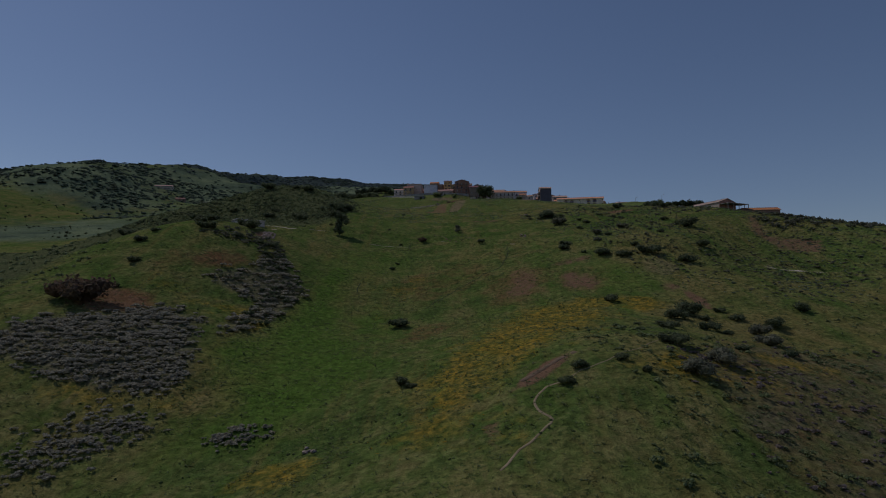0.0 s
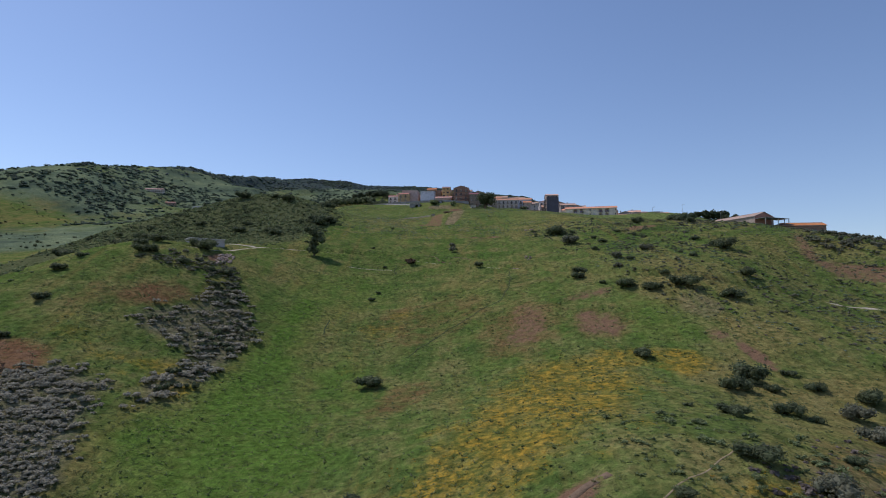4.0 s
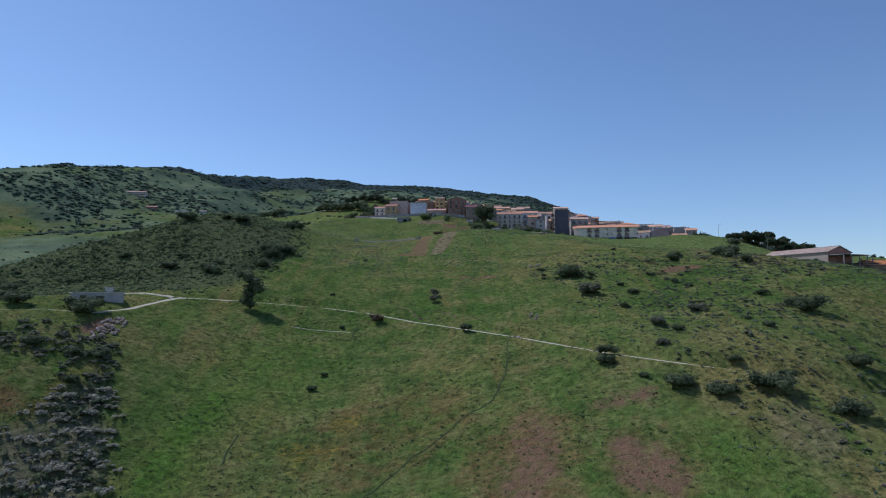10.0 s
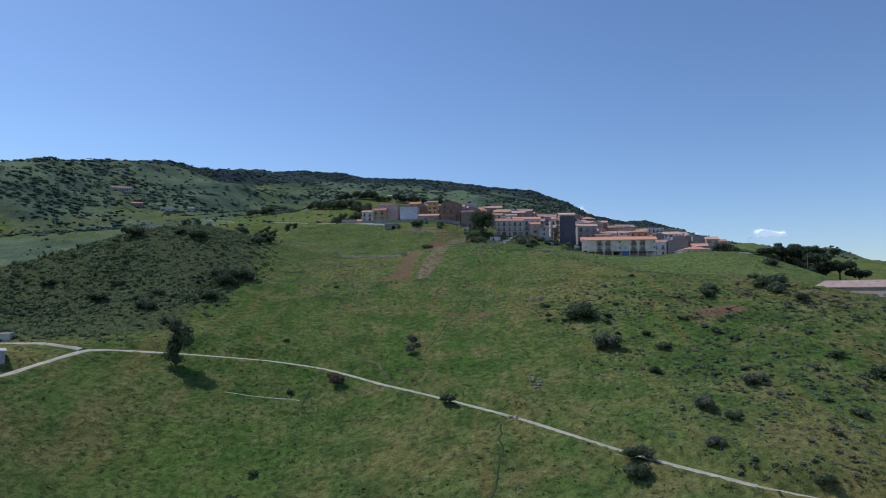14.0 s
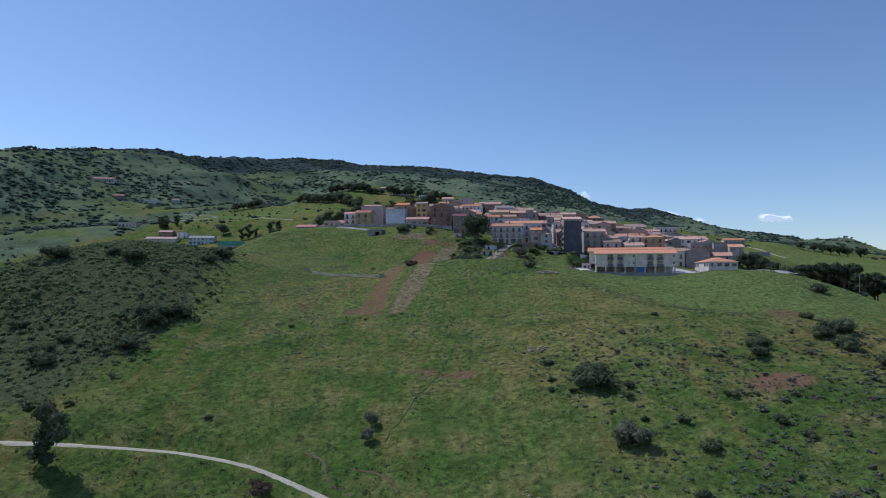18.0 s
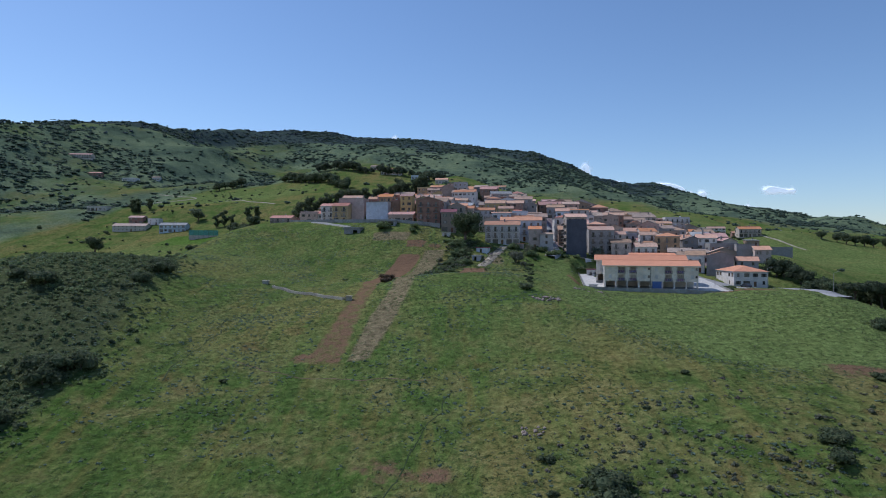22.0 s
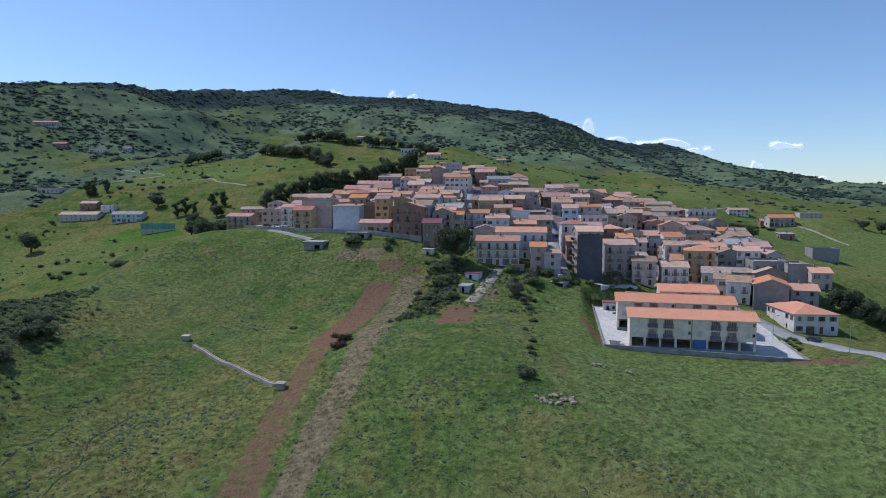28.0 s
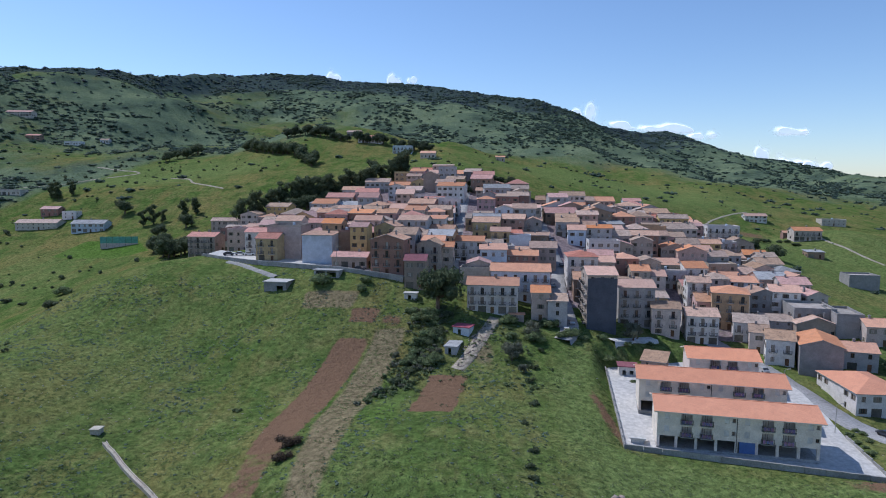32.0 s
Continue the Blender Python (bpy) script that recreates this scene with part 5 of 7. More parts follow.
house(95.5, 492, 6.5, 9, 4.6, -24, "stone", "old", "shed", windows="front", name="barn", label="stone barn with an old mossy roof")

# ---- the upper street with its retaining wall ----


def retaining_wall():
    ob = empty("retaining_wall", Matrix.Identity(4), "grey concrete retaining wall below the village street", "wall")
    for k in range(len(STREET_LINE) - 1):
        a, b = Vector(STREET_LINE[k]), Vector(STREET_LINE[k + 1])
        n = max(1, round((b - a).length / 4.2))
        out = Vector(((b - a).y, -(b - a).x)).normalized()
        for j in range(n):
            p, q = a.lerp(b, j / n), a.lerp(b, (j + 0.99) / n)
            s = Shape()
            zp, zq = float(street_height(*p)), float(street_height(*q))
            for o0, o1, lo, hi in ((0.0, 0.5, -6.0, 0.0), (-0.05, 0.38, 0.003, 0.85)):
                c = [(*(r - out * o), z + dz) for dz in (lo, hi) for r, z, o in ((p, zp, o0), (q, zq, o0), (q, zq, o1), (p, zp, o1))]
                for f in ((3, 2, 1, 0), (4, 5, 6, 7), (0, 1, 5, 4), (1, 2, 6, 5), (2, 3, 7, 6), (3, 0, 4, 7)):
                    s.face([c[i] for i in f])
            part("panel", s.mesh("panel", [CONCRETE]), ob)


retaining_wall()
s = Shape()
for (ax, ay), (bx, by) in zip(STREET_LINE, STREET_LINE[1:]):
    za, zb = float(street_height(ax, ay)), float(street_height(bx, by))
    s.face([(ax, ay + 0.5, za), (bx, by + 0.5, zb), (bx, by + (19 if bx < -5 else 10), zb + 0.1), (ax, ay + (19 if ax < -5 else 10), za + 0.1)])
tagged(new("village_street", s.mesh("village_street", [PAVING])), "pale concrete village street above the fields", "street", kind="structure")
ribbon("street", [(71, 500), (75, 510), (76.8, 541), (80.7, 574), (80, 604), (82.5, 642)], 5.0, ASPHALT, "grey asphalt street between the houses", "street", 0.25)
ribbon("street", [(40, 530), (38, 543), (40, 596), (42.6, 659), (47.6, 737)], 4.0, ASPHALT, "grey asphalt street between the houses", "street", 0.25)
ribbon("street", [(150, 418), (144, 436), (138.5, 452), (133.2, 470), (131.5, 488), (127, 505), (122, 516), (118, 535), (112, 560)], 6.5, ASPHALT, "grey asphalt road beside the apartment blocks", "street", 0.22)
ribbon("ramp", [(-45.5, 547.4), (-36.5, 541.6), (-29.3, 535.6), (-22.5, 530.6)], 1.3, CONCRETE, "pale concrete ramp down to the hut", "ramp", 0.35)
flat_shed(155.5, 317, 7, 6, 3.0, 15, "dark open carport beside the farmhouse", "brown", IRON, ((0.6, 3.2, 0.0, 2.4), (3.8, 6.4, 0.0, 2.4)), name="carport")



# ---- the apartment blocks in the yard ----
def yard():
    s = Shape()
    c = YARD_EDGE
    s.face([(x, y, yard_level(y)) for x, y in c])
    for (ax, ay), (bx, by) in zip(c, c[1:] + c[:1]):
        s.face([(ax, ay, YARD - 4), (bx, by, YARD - 4), (bx, by, yard_level(by)), (ax, ay, yard_level(ay))])
    tagged(new("pavement", s.mesh("pavement", [PAVING])), "pale concrete yard around the apartment blocks", "pavement", kind="structure")
    ob = empty("yard_wall", Matrix.Identity(4), "low grey concrete wall round the yard", "wall")
    for a, b in (((76.5, 449.5), (125.3, 436.8)), ((125.3, 436.8), (127.4, 455.5)), ((76.5, 449.5), (83.5, 498))):
        a, b = Vector(a), Vector(b)
        n = max(1, round((b - a).length / 4))
        for k in range(n):
            p, q = a.lerp(b, k / n), a.lerp(b, (k + 0.985) / n)
            way = (q - p).normalized()
            s = Shape()
            s.box(0, (q - p).length, -0.12, 0.12, -3, 0.7)
            s.box(0, (q - p).length, -0.17, 0.17, 0.703, 0.78)
            part("panel", s.mesh("panel", [CONCRETE]), ob, Matrix.Translation((p.x, p.y, yard_level(p.y))) @ Matrix.Rotation(math.atan2(way.y, way.x), 4, "Z"))


yard()


def apartment_block(x, y, w, rz, bays, label, d=10.5, lifted=True, level=YARD):
    """A long block on pillars: two floors with loggias, a tiled roof; its front's left foot at (x, y)."""
    ob = empty("apartment_block", pose(x, y, level, 0, 0, rz), label, "apartment block", "apartment blocks in the yard")
    g, f1, top = 2.5, 5.3, 8.1
    holes, win = [], []
    bay = w / bays
    for k in range(bays):
        c = bay * (k + 0.5)
        loggia = k % 4 in (1, 2)
        for z in (g, f1):
            if loggia:
                holes.append((c - bay * 0.28, c + bay * 0.28, z + 0.15, z + 2.3))
            else:
                holes.append((c - 0.5, c + 0.5, z + 0.95, z + 2.3))
                win.append(("blind", pose(c, 0, z + 0.95)))
                if k % 4 == 3:
                    e = c + bay * 0.5 - 0.6
                    holes.append((e - 0.35, e + 0.35, z + 1.3, z + 2.1))
                    win.append(("small", pose(e, 0, z + 1.3)))
    s = Shape()
    panel(s, (0, 0), (1, 0), w, g, top, holes)
    panel(s, (w, d), (-1, 0), w, 0, top, [])
    panel(s, (w, 0), (0, 1), d, g, top, [])
    panel(s, (0, d), (0, -1), d, 0, top, [])
    s.face([(0, d, top), (0, 0, top), (0, d / 2, top + 1.6)])
    s.face([(w, 0, top), (w, d, top), (w, d / 2, top + 1.6)])
    s.box(0.01, w - 0.01, 0.29, d - 0.29, g - 0.002, g + 0.14)
    s.box(0.29, w - 0.29, 1.9, 2.1, g + 0.141, top - 0.1)
    part("wall", s.mesh("wall", [PLASTER["block"], PLASTER["raw"]]), ob)
    part("roof", roof_mesh(w, d, "gable", 1.6, 0.8, 0.22, ROOF["fresh"], PLASTER["block"]), ob, pose(w / 2, 0, top + 0.01), label="fresh orange tiled roof")
    base = Shape()
    base.box(0.02, w - 0.02, 0.02, d - 0.02, YARD - level - 0.4, -0.004)
    part("plinth", base.mesh("plinth", [CONCRETE]), ob, label="low grey concrete plinth")
    col = Shape()
    col.box(-0.28, 0.28, 0.0, 0.5, 0, g - 0.006)
    col = col.mesh("column", [PLASTER["block"]])
    for k in range(bays + 1):
        part("column", col, ob, pose(min(max(bay * k, 0.3), w - 0.3), 0.01, 0))
    for style, m in win:
        part("window", WIN[style], ob, m)
    slab, rail = balcony_mesh(bay * 0.64, 0.55), railing_mesh(bay * 0.64, 0.55)
    for k in range(bays):
        if k % 4 in (1, 2):
            for z in (g, f1):
                b = part("balcony", slab, ob, pose(bay * (k + 0.5), 0, z + 0.14))
                part("railing", rail, b, label="dark iron railing")
                part("door", WIN["tall"], ob, pose(bay * (k + 0.5), 1.75, z + 0.16))
                if (k * 3 + int(z)) % 3:
                    wash = Shape()
                    for j in range(3):
                        wash.box(-1.0 + 0.68 * j, -0.45 + 0.68 * j, -0.60, -0.575, 0.15 + 0.1 * (j % 2), 0.93)
                    part("laundry", wash.mesh("laundry", [CLOTHES]), b)
        elif k % 4 == 0 and k:
            pipe = Shape()
            pipe.tube((0, -0.08, 0.2), (0, -0.08, top - 0.1), 0.07, 0.07, 6)
            part("drainpipe", pipe.mesh("drainpipe", [IRON]), ob, pose(bay * k, 0, 0))
    door = Shape()
    door.box(-1.6, 1.6, 0.06, 0.14, 0.05, 2.5)
    if lifted:
        part("garage_door", door.mesh("garage_door", [BLUE_PAINT]), ob, pose(bay * 4.55, 0, 0), label="blue metal garage door")
    return ob


apartment_block(83.4, 449.9, 32.0, -11.8, 8, "long cream apartment block on pillars with orange roof", level=YARD + 0.3)
apartment_block(84.3, 466.9, 32.7, -12.3, 8, "long cream apartment block on pillars with orange roof", lifted=False, level=YARD + 2.0)
apartment_block(102.2, 482.8, 17.1, -11.0, 4, "short cream apartment block with an orange tiled roof", lifted=False, level=YARD + 2.7)

# ---- the dark tower ----
tower = house(85, 511, 9.0, 14, 17.5, -3, "beige", "orange", "gable", windows=True, name="tower_block", group="", label="tall apartment block with one blank slate-dark wall", rise=1.8)
s = Shape()
s.box(-4.56, 4.56, -0.14, -0.003, -2, 17.9)
s.face([(-4.56, -0.14, 17.9), (4.56, -0.14, 17.9), (0, -0.14, 18.3)])
part("cladding", s.mesh("cladding", [PLASTER["slate"]]), tower, label="dark slate-coloured cladding")
for level in range(1, 6):
    for k in (3.2, 7.0, 10.8):
        b = part("balcony", BALCONY[3.4][0], tower, pose(-4.5, k, level * 3.0 + 0.4, 0, 0, 270))
        part("railing", BALCONY[3.4][1], b, label="dark iron railing")



# ---- the village ----
house(-77, 600, 13, 10, 10.5, -6, "beige", "red", balconies=9)
house(-92, 640, 12, 10, 6.5, 8, "cream", "tan", "hip")
house(-91, 672, 18.7, 9, 6, 5, "beige", "tan")
house(-82, 658, 10.6, 8, 5, -5, "stone", "old")
house(-39, 564, 11.2, 9, 9, -5, "white", "red", balconies=9)
house(-31, 548, 8.4, 9, 8.5, -8, "ochre", "red", balconies=9)
house(-26, 554, 13.3, 12, 12.5, -5, "beige", "flat", "flat", windows=False, tank=True)
house(-11, 543, 11.4, 10, 10.5, -8, "pale_blue", "tan", "shed", windows=False)
house(-8, 555, 7.3, 8, 9.5, -8, "ochre", "orange")
house(-2, 549, 4.6, 9, 8, -5, "brown", "flat", "flat", windows=False)
house(4, 544, 6.1, 9, 11, -5, "yellow", "red")
house(2, 535, 12.7, 7, 4, -8, "stone", "red")
house(16, 529, 11.5, 11, 12, -8, "brick", "tan", "cross", balconies=9)
house(26, 522, 7.0, 8, 9.5, -5, "stone", "crimson")
house(31, 545, 8.2, 9, 9, -5, "grey", "orange")
house(36, 539, 4.8, 8, 9, -5, "beige", "orange")
house(44, 559, 12.2, 10, 8.5, -5, "white", "orange", balconies=2)
house(46, 530, 10.1, 8, 6, -5, "beige", "flat", "flat", windows=False)
house(51, 512, 15.9, 10, 9, -6, "white", "orange", balconies=9)
house(61, 525, 19.6, 12, 10, -6, "pale_blue", "orange", balconies=9)
house(66, 511, 5.6, 9, 9, -6, "beige", "orange")
house(71, 509, 5.9, 9, 8, -6, "grey", "old", "shed")
house(64, 552, 12.3, 9, 8.5, -6, "brown", "orange")
house(66, 578, 8.9, 8, 8, -5, "pale_blue", "flat", "flat", windows=False)
house(58, 580, 8.1, 8, 8.5, -5, "ochre", "orange", balconies=9)
house(99, 522, 11.5, 11, 13, -4, "grey", "orange", balconies=9)
house(86, 547, 10.8, 13, 13.5, -4, "white", "red", "hip", balconies=9)
house(102, 582, 12.9, 9, 9, -4, "white", "flat", "flat")
house(97, 557, 6.5, 9, 10, -4, "beige", "orange")
house(110, 556, 6.9, 9, 9, -4, "beige", "orange")
house(117, 557, 5.6, 9, 8, -6, "cream", "orange")
house(156, 654, 10.9, 9, 8, -5, "yellow", "tan", "shed", balconies=2)
house(178, 645, 15.8, 11, 12, -8, "white", "flat", "flat", balconies=9, tank=True)
house(170, 622, 9.8, 9, 8, -8, "grey", "flat", "flat", balconies=9)
house(132, 528, 11.4, 12, 12.5, -20, "ochre", "orange", "hip", balconies=9)
house(118, 515, 9.7, 10, 9, -10, "white", "tan", balconies=9)
house(107, 517, 8.7, 9, 9, -10, "cream", "old", balconies=2)
house(128, 545, 7.8, 9, 11, -10, "white", "tan", balconies=9)
house(150, 557, 12.1, 10, 8, -15, "pale_blue", "orange")
house(154, 535, 9.4, 10, 9, -15, "white", "orange")
house(156, 520, 12.5, 14, 7, -12, "raw", "flat", "flat", windows="front", shop=True)
house(163, 513, 7.8, 14, 7, -12, "raw", "flat", "flat", windows=False)
house(134, 517, 9.8, 10, 6.5, -20, "white", "old", balconies=2)
house(143, 493, 10.8, 15, 9, -22, "raw", "orange", "cross", windows=False)
house(135, 500, 7.6, 11, 7.5, -22, "white", "old", balconies=2)
house(133, 509, 5.2, 10, 6.5, -22, "cream", "old")
house(156, 496, 8.7, 10, 5.5, -18, "grey", "orange")
house(168, 507, 6.8, 10, 6, -12, "cream", "orange")
house(159, 748, 11.6, 10, 9, -5, "pale_blue", "red")
house(128, 696, 11.5, 9, 6, -5, "grey", "old")
house(119, 708, 9.8, 9, 6, -5, "brown", "old", "cross")
house(33, 732, 11.1, 11, 13, -5, "grey", "flat", "flat")
house(23, 716, 9.3, 10, 11, -5, "stone", "old", "cross", windows=False)
house(11, 735, 9.7, 9, 8, -5, "cream", "tan")
house(2, 707, 9.8, 9, 8, -5, "white", "old", "cross")
house(58, 674, 12.8, 10, 7, -5, "grey", "red", "cross")
house(60, 698, 17.7, 9, 5, -5, "cream", "tan")
house(72, 631, 18.0, 9, 7.5, -6, "beige", "orange", balconies=2)
house(34, 654, 13.9, 10, 10, -5, "white", "flat", "flat", balconies=9)
house(252, 700, 15.7, 11, 6, -8, "cream", "orange", balconies=9)
house(270, 805, 15.7, 10, 5, -8, "white", "orange")
house(330, 806, 17.4, 11, 4.5, -8, "cream", "flat", "flat")
house(249, 718, 5.0, 5, 3.5, -8, "brown", "orange")
house(228, 608, 13.0, 10, 6, -8, "raw", "flat", "flat", windows=False)
house(237, 664, 8.7, 7, 3.5, -8, "brown", "sheet", "shed")
house(-189, 700, 19.6, 11, 5.5, 6, "pale_blue", "sheet")
house(-227, 708, 25.1, 12, 4.5, 6, "cream", "tan")
house(-235, 734, 11.4, 9, 5, 4, "brick", "red")
house(-216, 725, 8.9, 8, 4.5, 4, "white", "flat", "flat")
house(-293, 777, 16.8, 10, 3.5, 4, "cream", "flat", "flat")
house(-42, 907, 22.1, 12, 5, -4, "white", "red")
house(-9, 875, 16.9, 10, 6.5, -4, "pale_blue", "flat", "flat", balconies=9)
house(15, 843, 12.2, 10, 4, -4, "cream", "orange")
house(80, 911, 8.5, 8, 3.5, -4, "cream", "orange")
house(-61, 931, 13.2, 9, 4, -4, "beige", "tan")
house(-482, 1063, 29, 12, 5, 6, "cream", "red")
house(-429, 1007, 15, 9, 5, 6, "brick", "red")
house(-382, 1003, 18, 9, 3.5, 6, "white", "flat", "flat")
house(-362, 1030, 9, 8, 4, 6, "white", "tan")

house(146.2, 520.6, 13, 9, 4.6, -14, "cream", "old", "gable")
house(154.1, 515.2, 12, 9, 4.4, -10, "stone", "tan", "cross")
house(145.4, 470.0, 13, 19, 6.0, -3, "white", "fresh", "hip", balconies=0, label="long cream house with an orange hipped roof", rise=2.0)
warehouse = house(147.5, 321, 11, 27, 4.4, 21, "beige", "tan", "cross", windows=True, name="warehouse", group="", label="long pale warehouse with a faded tiled roof and brick gable", rise=2.0, base=91.4)


def gable_porch(ob, w, floor, h, rise):
    """A brick skin on the gable with a sheet-roofed porch on posts before it."""
    s = Shape()
    edge = [(-w / 2, floor - 1.5), (w / 2, floor - 1.5), (w / 2, floor + h), (0, floor + h + rise), (-w / 2, floor + h)]
    s.face([(x, -0.12, z) for x, z in edge])
    for (x0, z0), (x1, z1) in zip(edge, edge[1:] + edge[:1]):
        s.face([(x1, -0.12, z1), (x0, -0.12, z0), (x0, -0.01, z0), (x1, -0.01, z1)])
    part("gable", s.mesh("gable", [PLASTER["brick"]]), ob, label="red-brown brick gable")
    s = Shape()
    s.box(-w / 2 - 0.3, w / 2 + 3, -6.0, -0.15, floor + 3.1, floor + 3.22)
    part("porch_roof", s.mesh("porch_roof", [ROOF["sheet"]]), ob, label="flat grey sheet porch roof")
    for x in (-w / 2, -w / 6, w / 6, w / 2, w / 2 + 2.7):
        s = Shape()
        s.box(x - 0.12, x + 0.12, -5.9, -5.66, floor - 3.5, floor + 3.1)
        part("post", s.mesh("post", [CONCRETE]), ob)


gable_porch(warehouse, 11, ground_at(147.5, 321) - 91.1, 4.4, 2.0)
house(163, 316, 17, 9, 3.6, -8, "brown", "orange", name="farmhouse", group="", label="low farmhouse with an orange roof and open porch")

LANES = [[(76, 500), (77, 541), (81, 574), (80, 604), (82, 642), (86, 720)], [(38, 530), (40, 596), (43, 659), (48, 737)], [(125, 500), (118, 535), (113, 556)]]


def from_lane(x, y):
    best = 1e9
    for lane in LANES:
        for (ax, ay), (bx, by) in zip(lane, lane[1:]):
            t = min(1, max(0, ((x - ax) * (bx - ax) + (y - ay) * (by - ay)) / ((bx - ax) ** 2 + (by - ay) ** 2)))
            best = min(best, math.hypot(x - ax - t * (bx - ax), y - ay - t * (by - ay)))
    return best


r = random.Random(11)
tints = ["white"] * 2 + ["cream"] * 5 + ["beige"] * 6 + ["pink"] * 4 + ["grey"] * 5 + ["stone"] * 3 + ["ochre"] * 2 + ["yellow", "pale_blue", "brown", "brown", "brick", "brick", "raw"]
covers = ["tan"] * 5 + ["old"] * 4 + ["orange"] * 4 + ["red"] * 3 + ["sheet"]
row_y = 536.0
while row_y < 770:
    col_x = -98.0 + r.uniform(0, 5)
    while col_x < 190:
        w = r.uniform(7.5, 12.5) * (1.0 if row_y < 620 else 1.3)
        x, y = col_x + w / 2, row_y + r.uniform(-1.5, 1.5)
        d = r.uniform(9.5, 12) * (1.0 if row_y < 620 else 1.25)
        mid = (x, y + d / 2)
        ok = float(within(np.array(mid[0]), np.array(mid[1]), VILLAGE, 0.5)) > 0.5 and from_lane(*mid) > 0.4 + w / 2
        ok = ok and all(math.hypot(mid[0] - hx, mid[1] - hy) > (hr + max(w, d) / 2) * 0.70 for hx, hy, hr in HOUSE_SPOTS)
        if ok and r.random() < 0.96:
            kind = r.choice(["gable"] * 5 + ["cross"] * 3 + ["shed", "hip", "flat"])
            house(round(x, 1), round(y, 1), round(w, 1), round(d, 1), r.choice([4.2, 5.8, 6.2, 6.6, 7.0, 8.8, 9.2, 10.0]), r.uniform(-12, 2), r.choice(tints), "flat" if kind == "flat" else r.choice(covers), kind, balconies=r.choice([0, 1, 2, 9]) if y < 580 else r.choice([0, 0, 1, 2]) if y < 640 else 0, windows=True if y < 640 else "front")
        col_x += w + r.choice([0.1, 0.2, 0.4, 1.2])
    row_y += r.uniform(9.6, 10.6) * (1.0 if row_y < 610 else 1.25)



# ---- bushes and trees ----
for x, y, wide in ((-214.5, 640.3, 14), (-181.3, 730, 13.6), (34, 511, 17), (-122.9, 690.2, 12.5), (-133.7, 676.6, 10.8),):
    plant(x, y, wide, "tree", "oak", "tree", "broad dark green oak tree on the hillside", "tree", "trees on the hillside")
for x, y, wide in ((50.4, 188.1, 5.6), (66.9, 173.3, 8.5), (61.1, 166.4, 6), (53.3, 149.9, 4.7), (46.5, 128.3, 5.6), (69.9, 167.4, 3.3), (77.6, 177.1, 3), (64.3, 153.6, 5), (68.5, 151.4, 3),):
    plant(x, y, wide, "bush", "oak", "bush", "dark green evergreen bush on the grassy slope", "bush", "bushes on the hillside")
for x, y, wide in ((86.1, 164.5, 6.4), (33.8, 119.2, 3.1), (25.6, 118.1, 3.7), (22.5, 113.5, 3.2), (47.6, 153.8, 1.7), (36.7, 114.4, 2.5), (79.7, 169.6, 4), (63.1, 132.6, 3.2), (75.9, 137.4, 3.5),):
    plant(x, y, wide, "bush", "oak", "bush", "dark green evergreen bush on the grassy slope", "bush", "bushes on the hillside")
for x, y, wide in ((102.7, 179.2, 5.8), (53.2, 315.1, 9.5), (48.6, 250, 4.9), (65.2, 226.5, 6.5), (74.5, 226.9, 7.5), (73.8, 239.1, 3.6), (85.6, 219.4, 7.4), (98.8, 237.3, 5.8), (104.6, 266.1, 8.8),):
    plant(x, y, wide, "bush", "oak", "bush", "dark green evergreen bush on the grassy slope", "bush", "bushes on the hillside")
for x, y, wide in ((141.9, 389.5, 7), (-8.7, 137.8, 4), (-6.8, 134.8, 2.5), (-13.2, 194.5, 6.7), (-139.3, 314.8, 6.9), (-142.3, 279.3, 7.3), (-108.6, 233.7, 4.2), (-92.3, 239.6, 5.8), (-109.6, 223.8, 5.3),):
    plant(x, y, wide, "bush", "oak", "bush", "dark green evergreen bush on the grassy slope", "bush", "bushes on the hillside")
for x, y, wide in ((-102.9, 206.7, 4.5), (-94.8, 352.2, 5.5), (-78, 345.3, 5.3), (-98.5, 187.1, 3.4), (-261.8, 1438.3, 9.5), (-80.3, 260.9, 7.9), (45, 320.7, 2.1), (58.4, 310, 2.3), (47.9, 245.4, 5.2),):
    plant(x, y, wide, "bush", "oak", "bush", "dark green evergreen bush on the grassy slope", "bush", "bushes on the hillside")
for x, y, wide in ((59.7, 231.2, 7), (90.2, 320.5, 5.5), (118.7, 353.8, 4.4), (117.7, 337.2, 8.2), (111.2, 311.4, 5.5), (78.5, 356.3, 2.1), (66.1, 342, 1.6), (68, 257, 3.4), (61.3, 278.7, 3),):
    plant(x, y, wide, "bush", "oak", "bush", "dark green evergreen bush on the grassy slope", "bush", "bushes on the hillside")
for x, y, wide in ((59.2, 301, 1.9), (53.8, 237.2, 2.5), (-79, 338.5, 5.7), (-96.4, 340.9, 7.5), (-59.9, 342.7, 8.1), (-56.1, 363.4, 8.7), (-73.7, 439.8, 7.6), (-118.1, 352.5, 4.7), (-19.8, 288.9, 2),):
    plant(x, y, wide, "bush", "oak", "bush", "dark green evergreen bush on the grassy slope", "bush", "bushes on the hillside")
for x, y, wide in ((-20.9, 254, 2.8), (-18.9, 261.7, 2.2), (16.6, 278.5, 4), (82.1, 233.4, 3.3), (89.6, 254.7, 3.2), (98.4, 277.2, 3.7), (54.3, 319.9, 8.4), (51.4, 322.1, 3.6), (-23.1, 363.3, 1.9),):
    plant(x, y, wide, "bush", "oak", "bush", "dark green evergreen bush on the grassy slope", "bush", "bushes on the hillside")
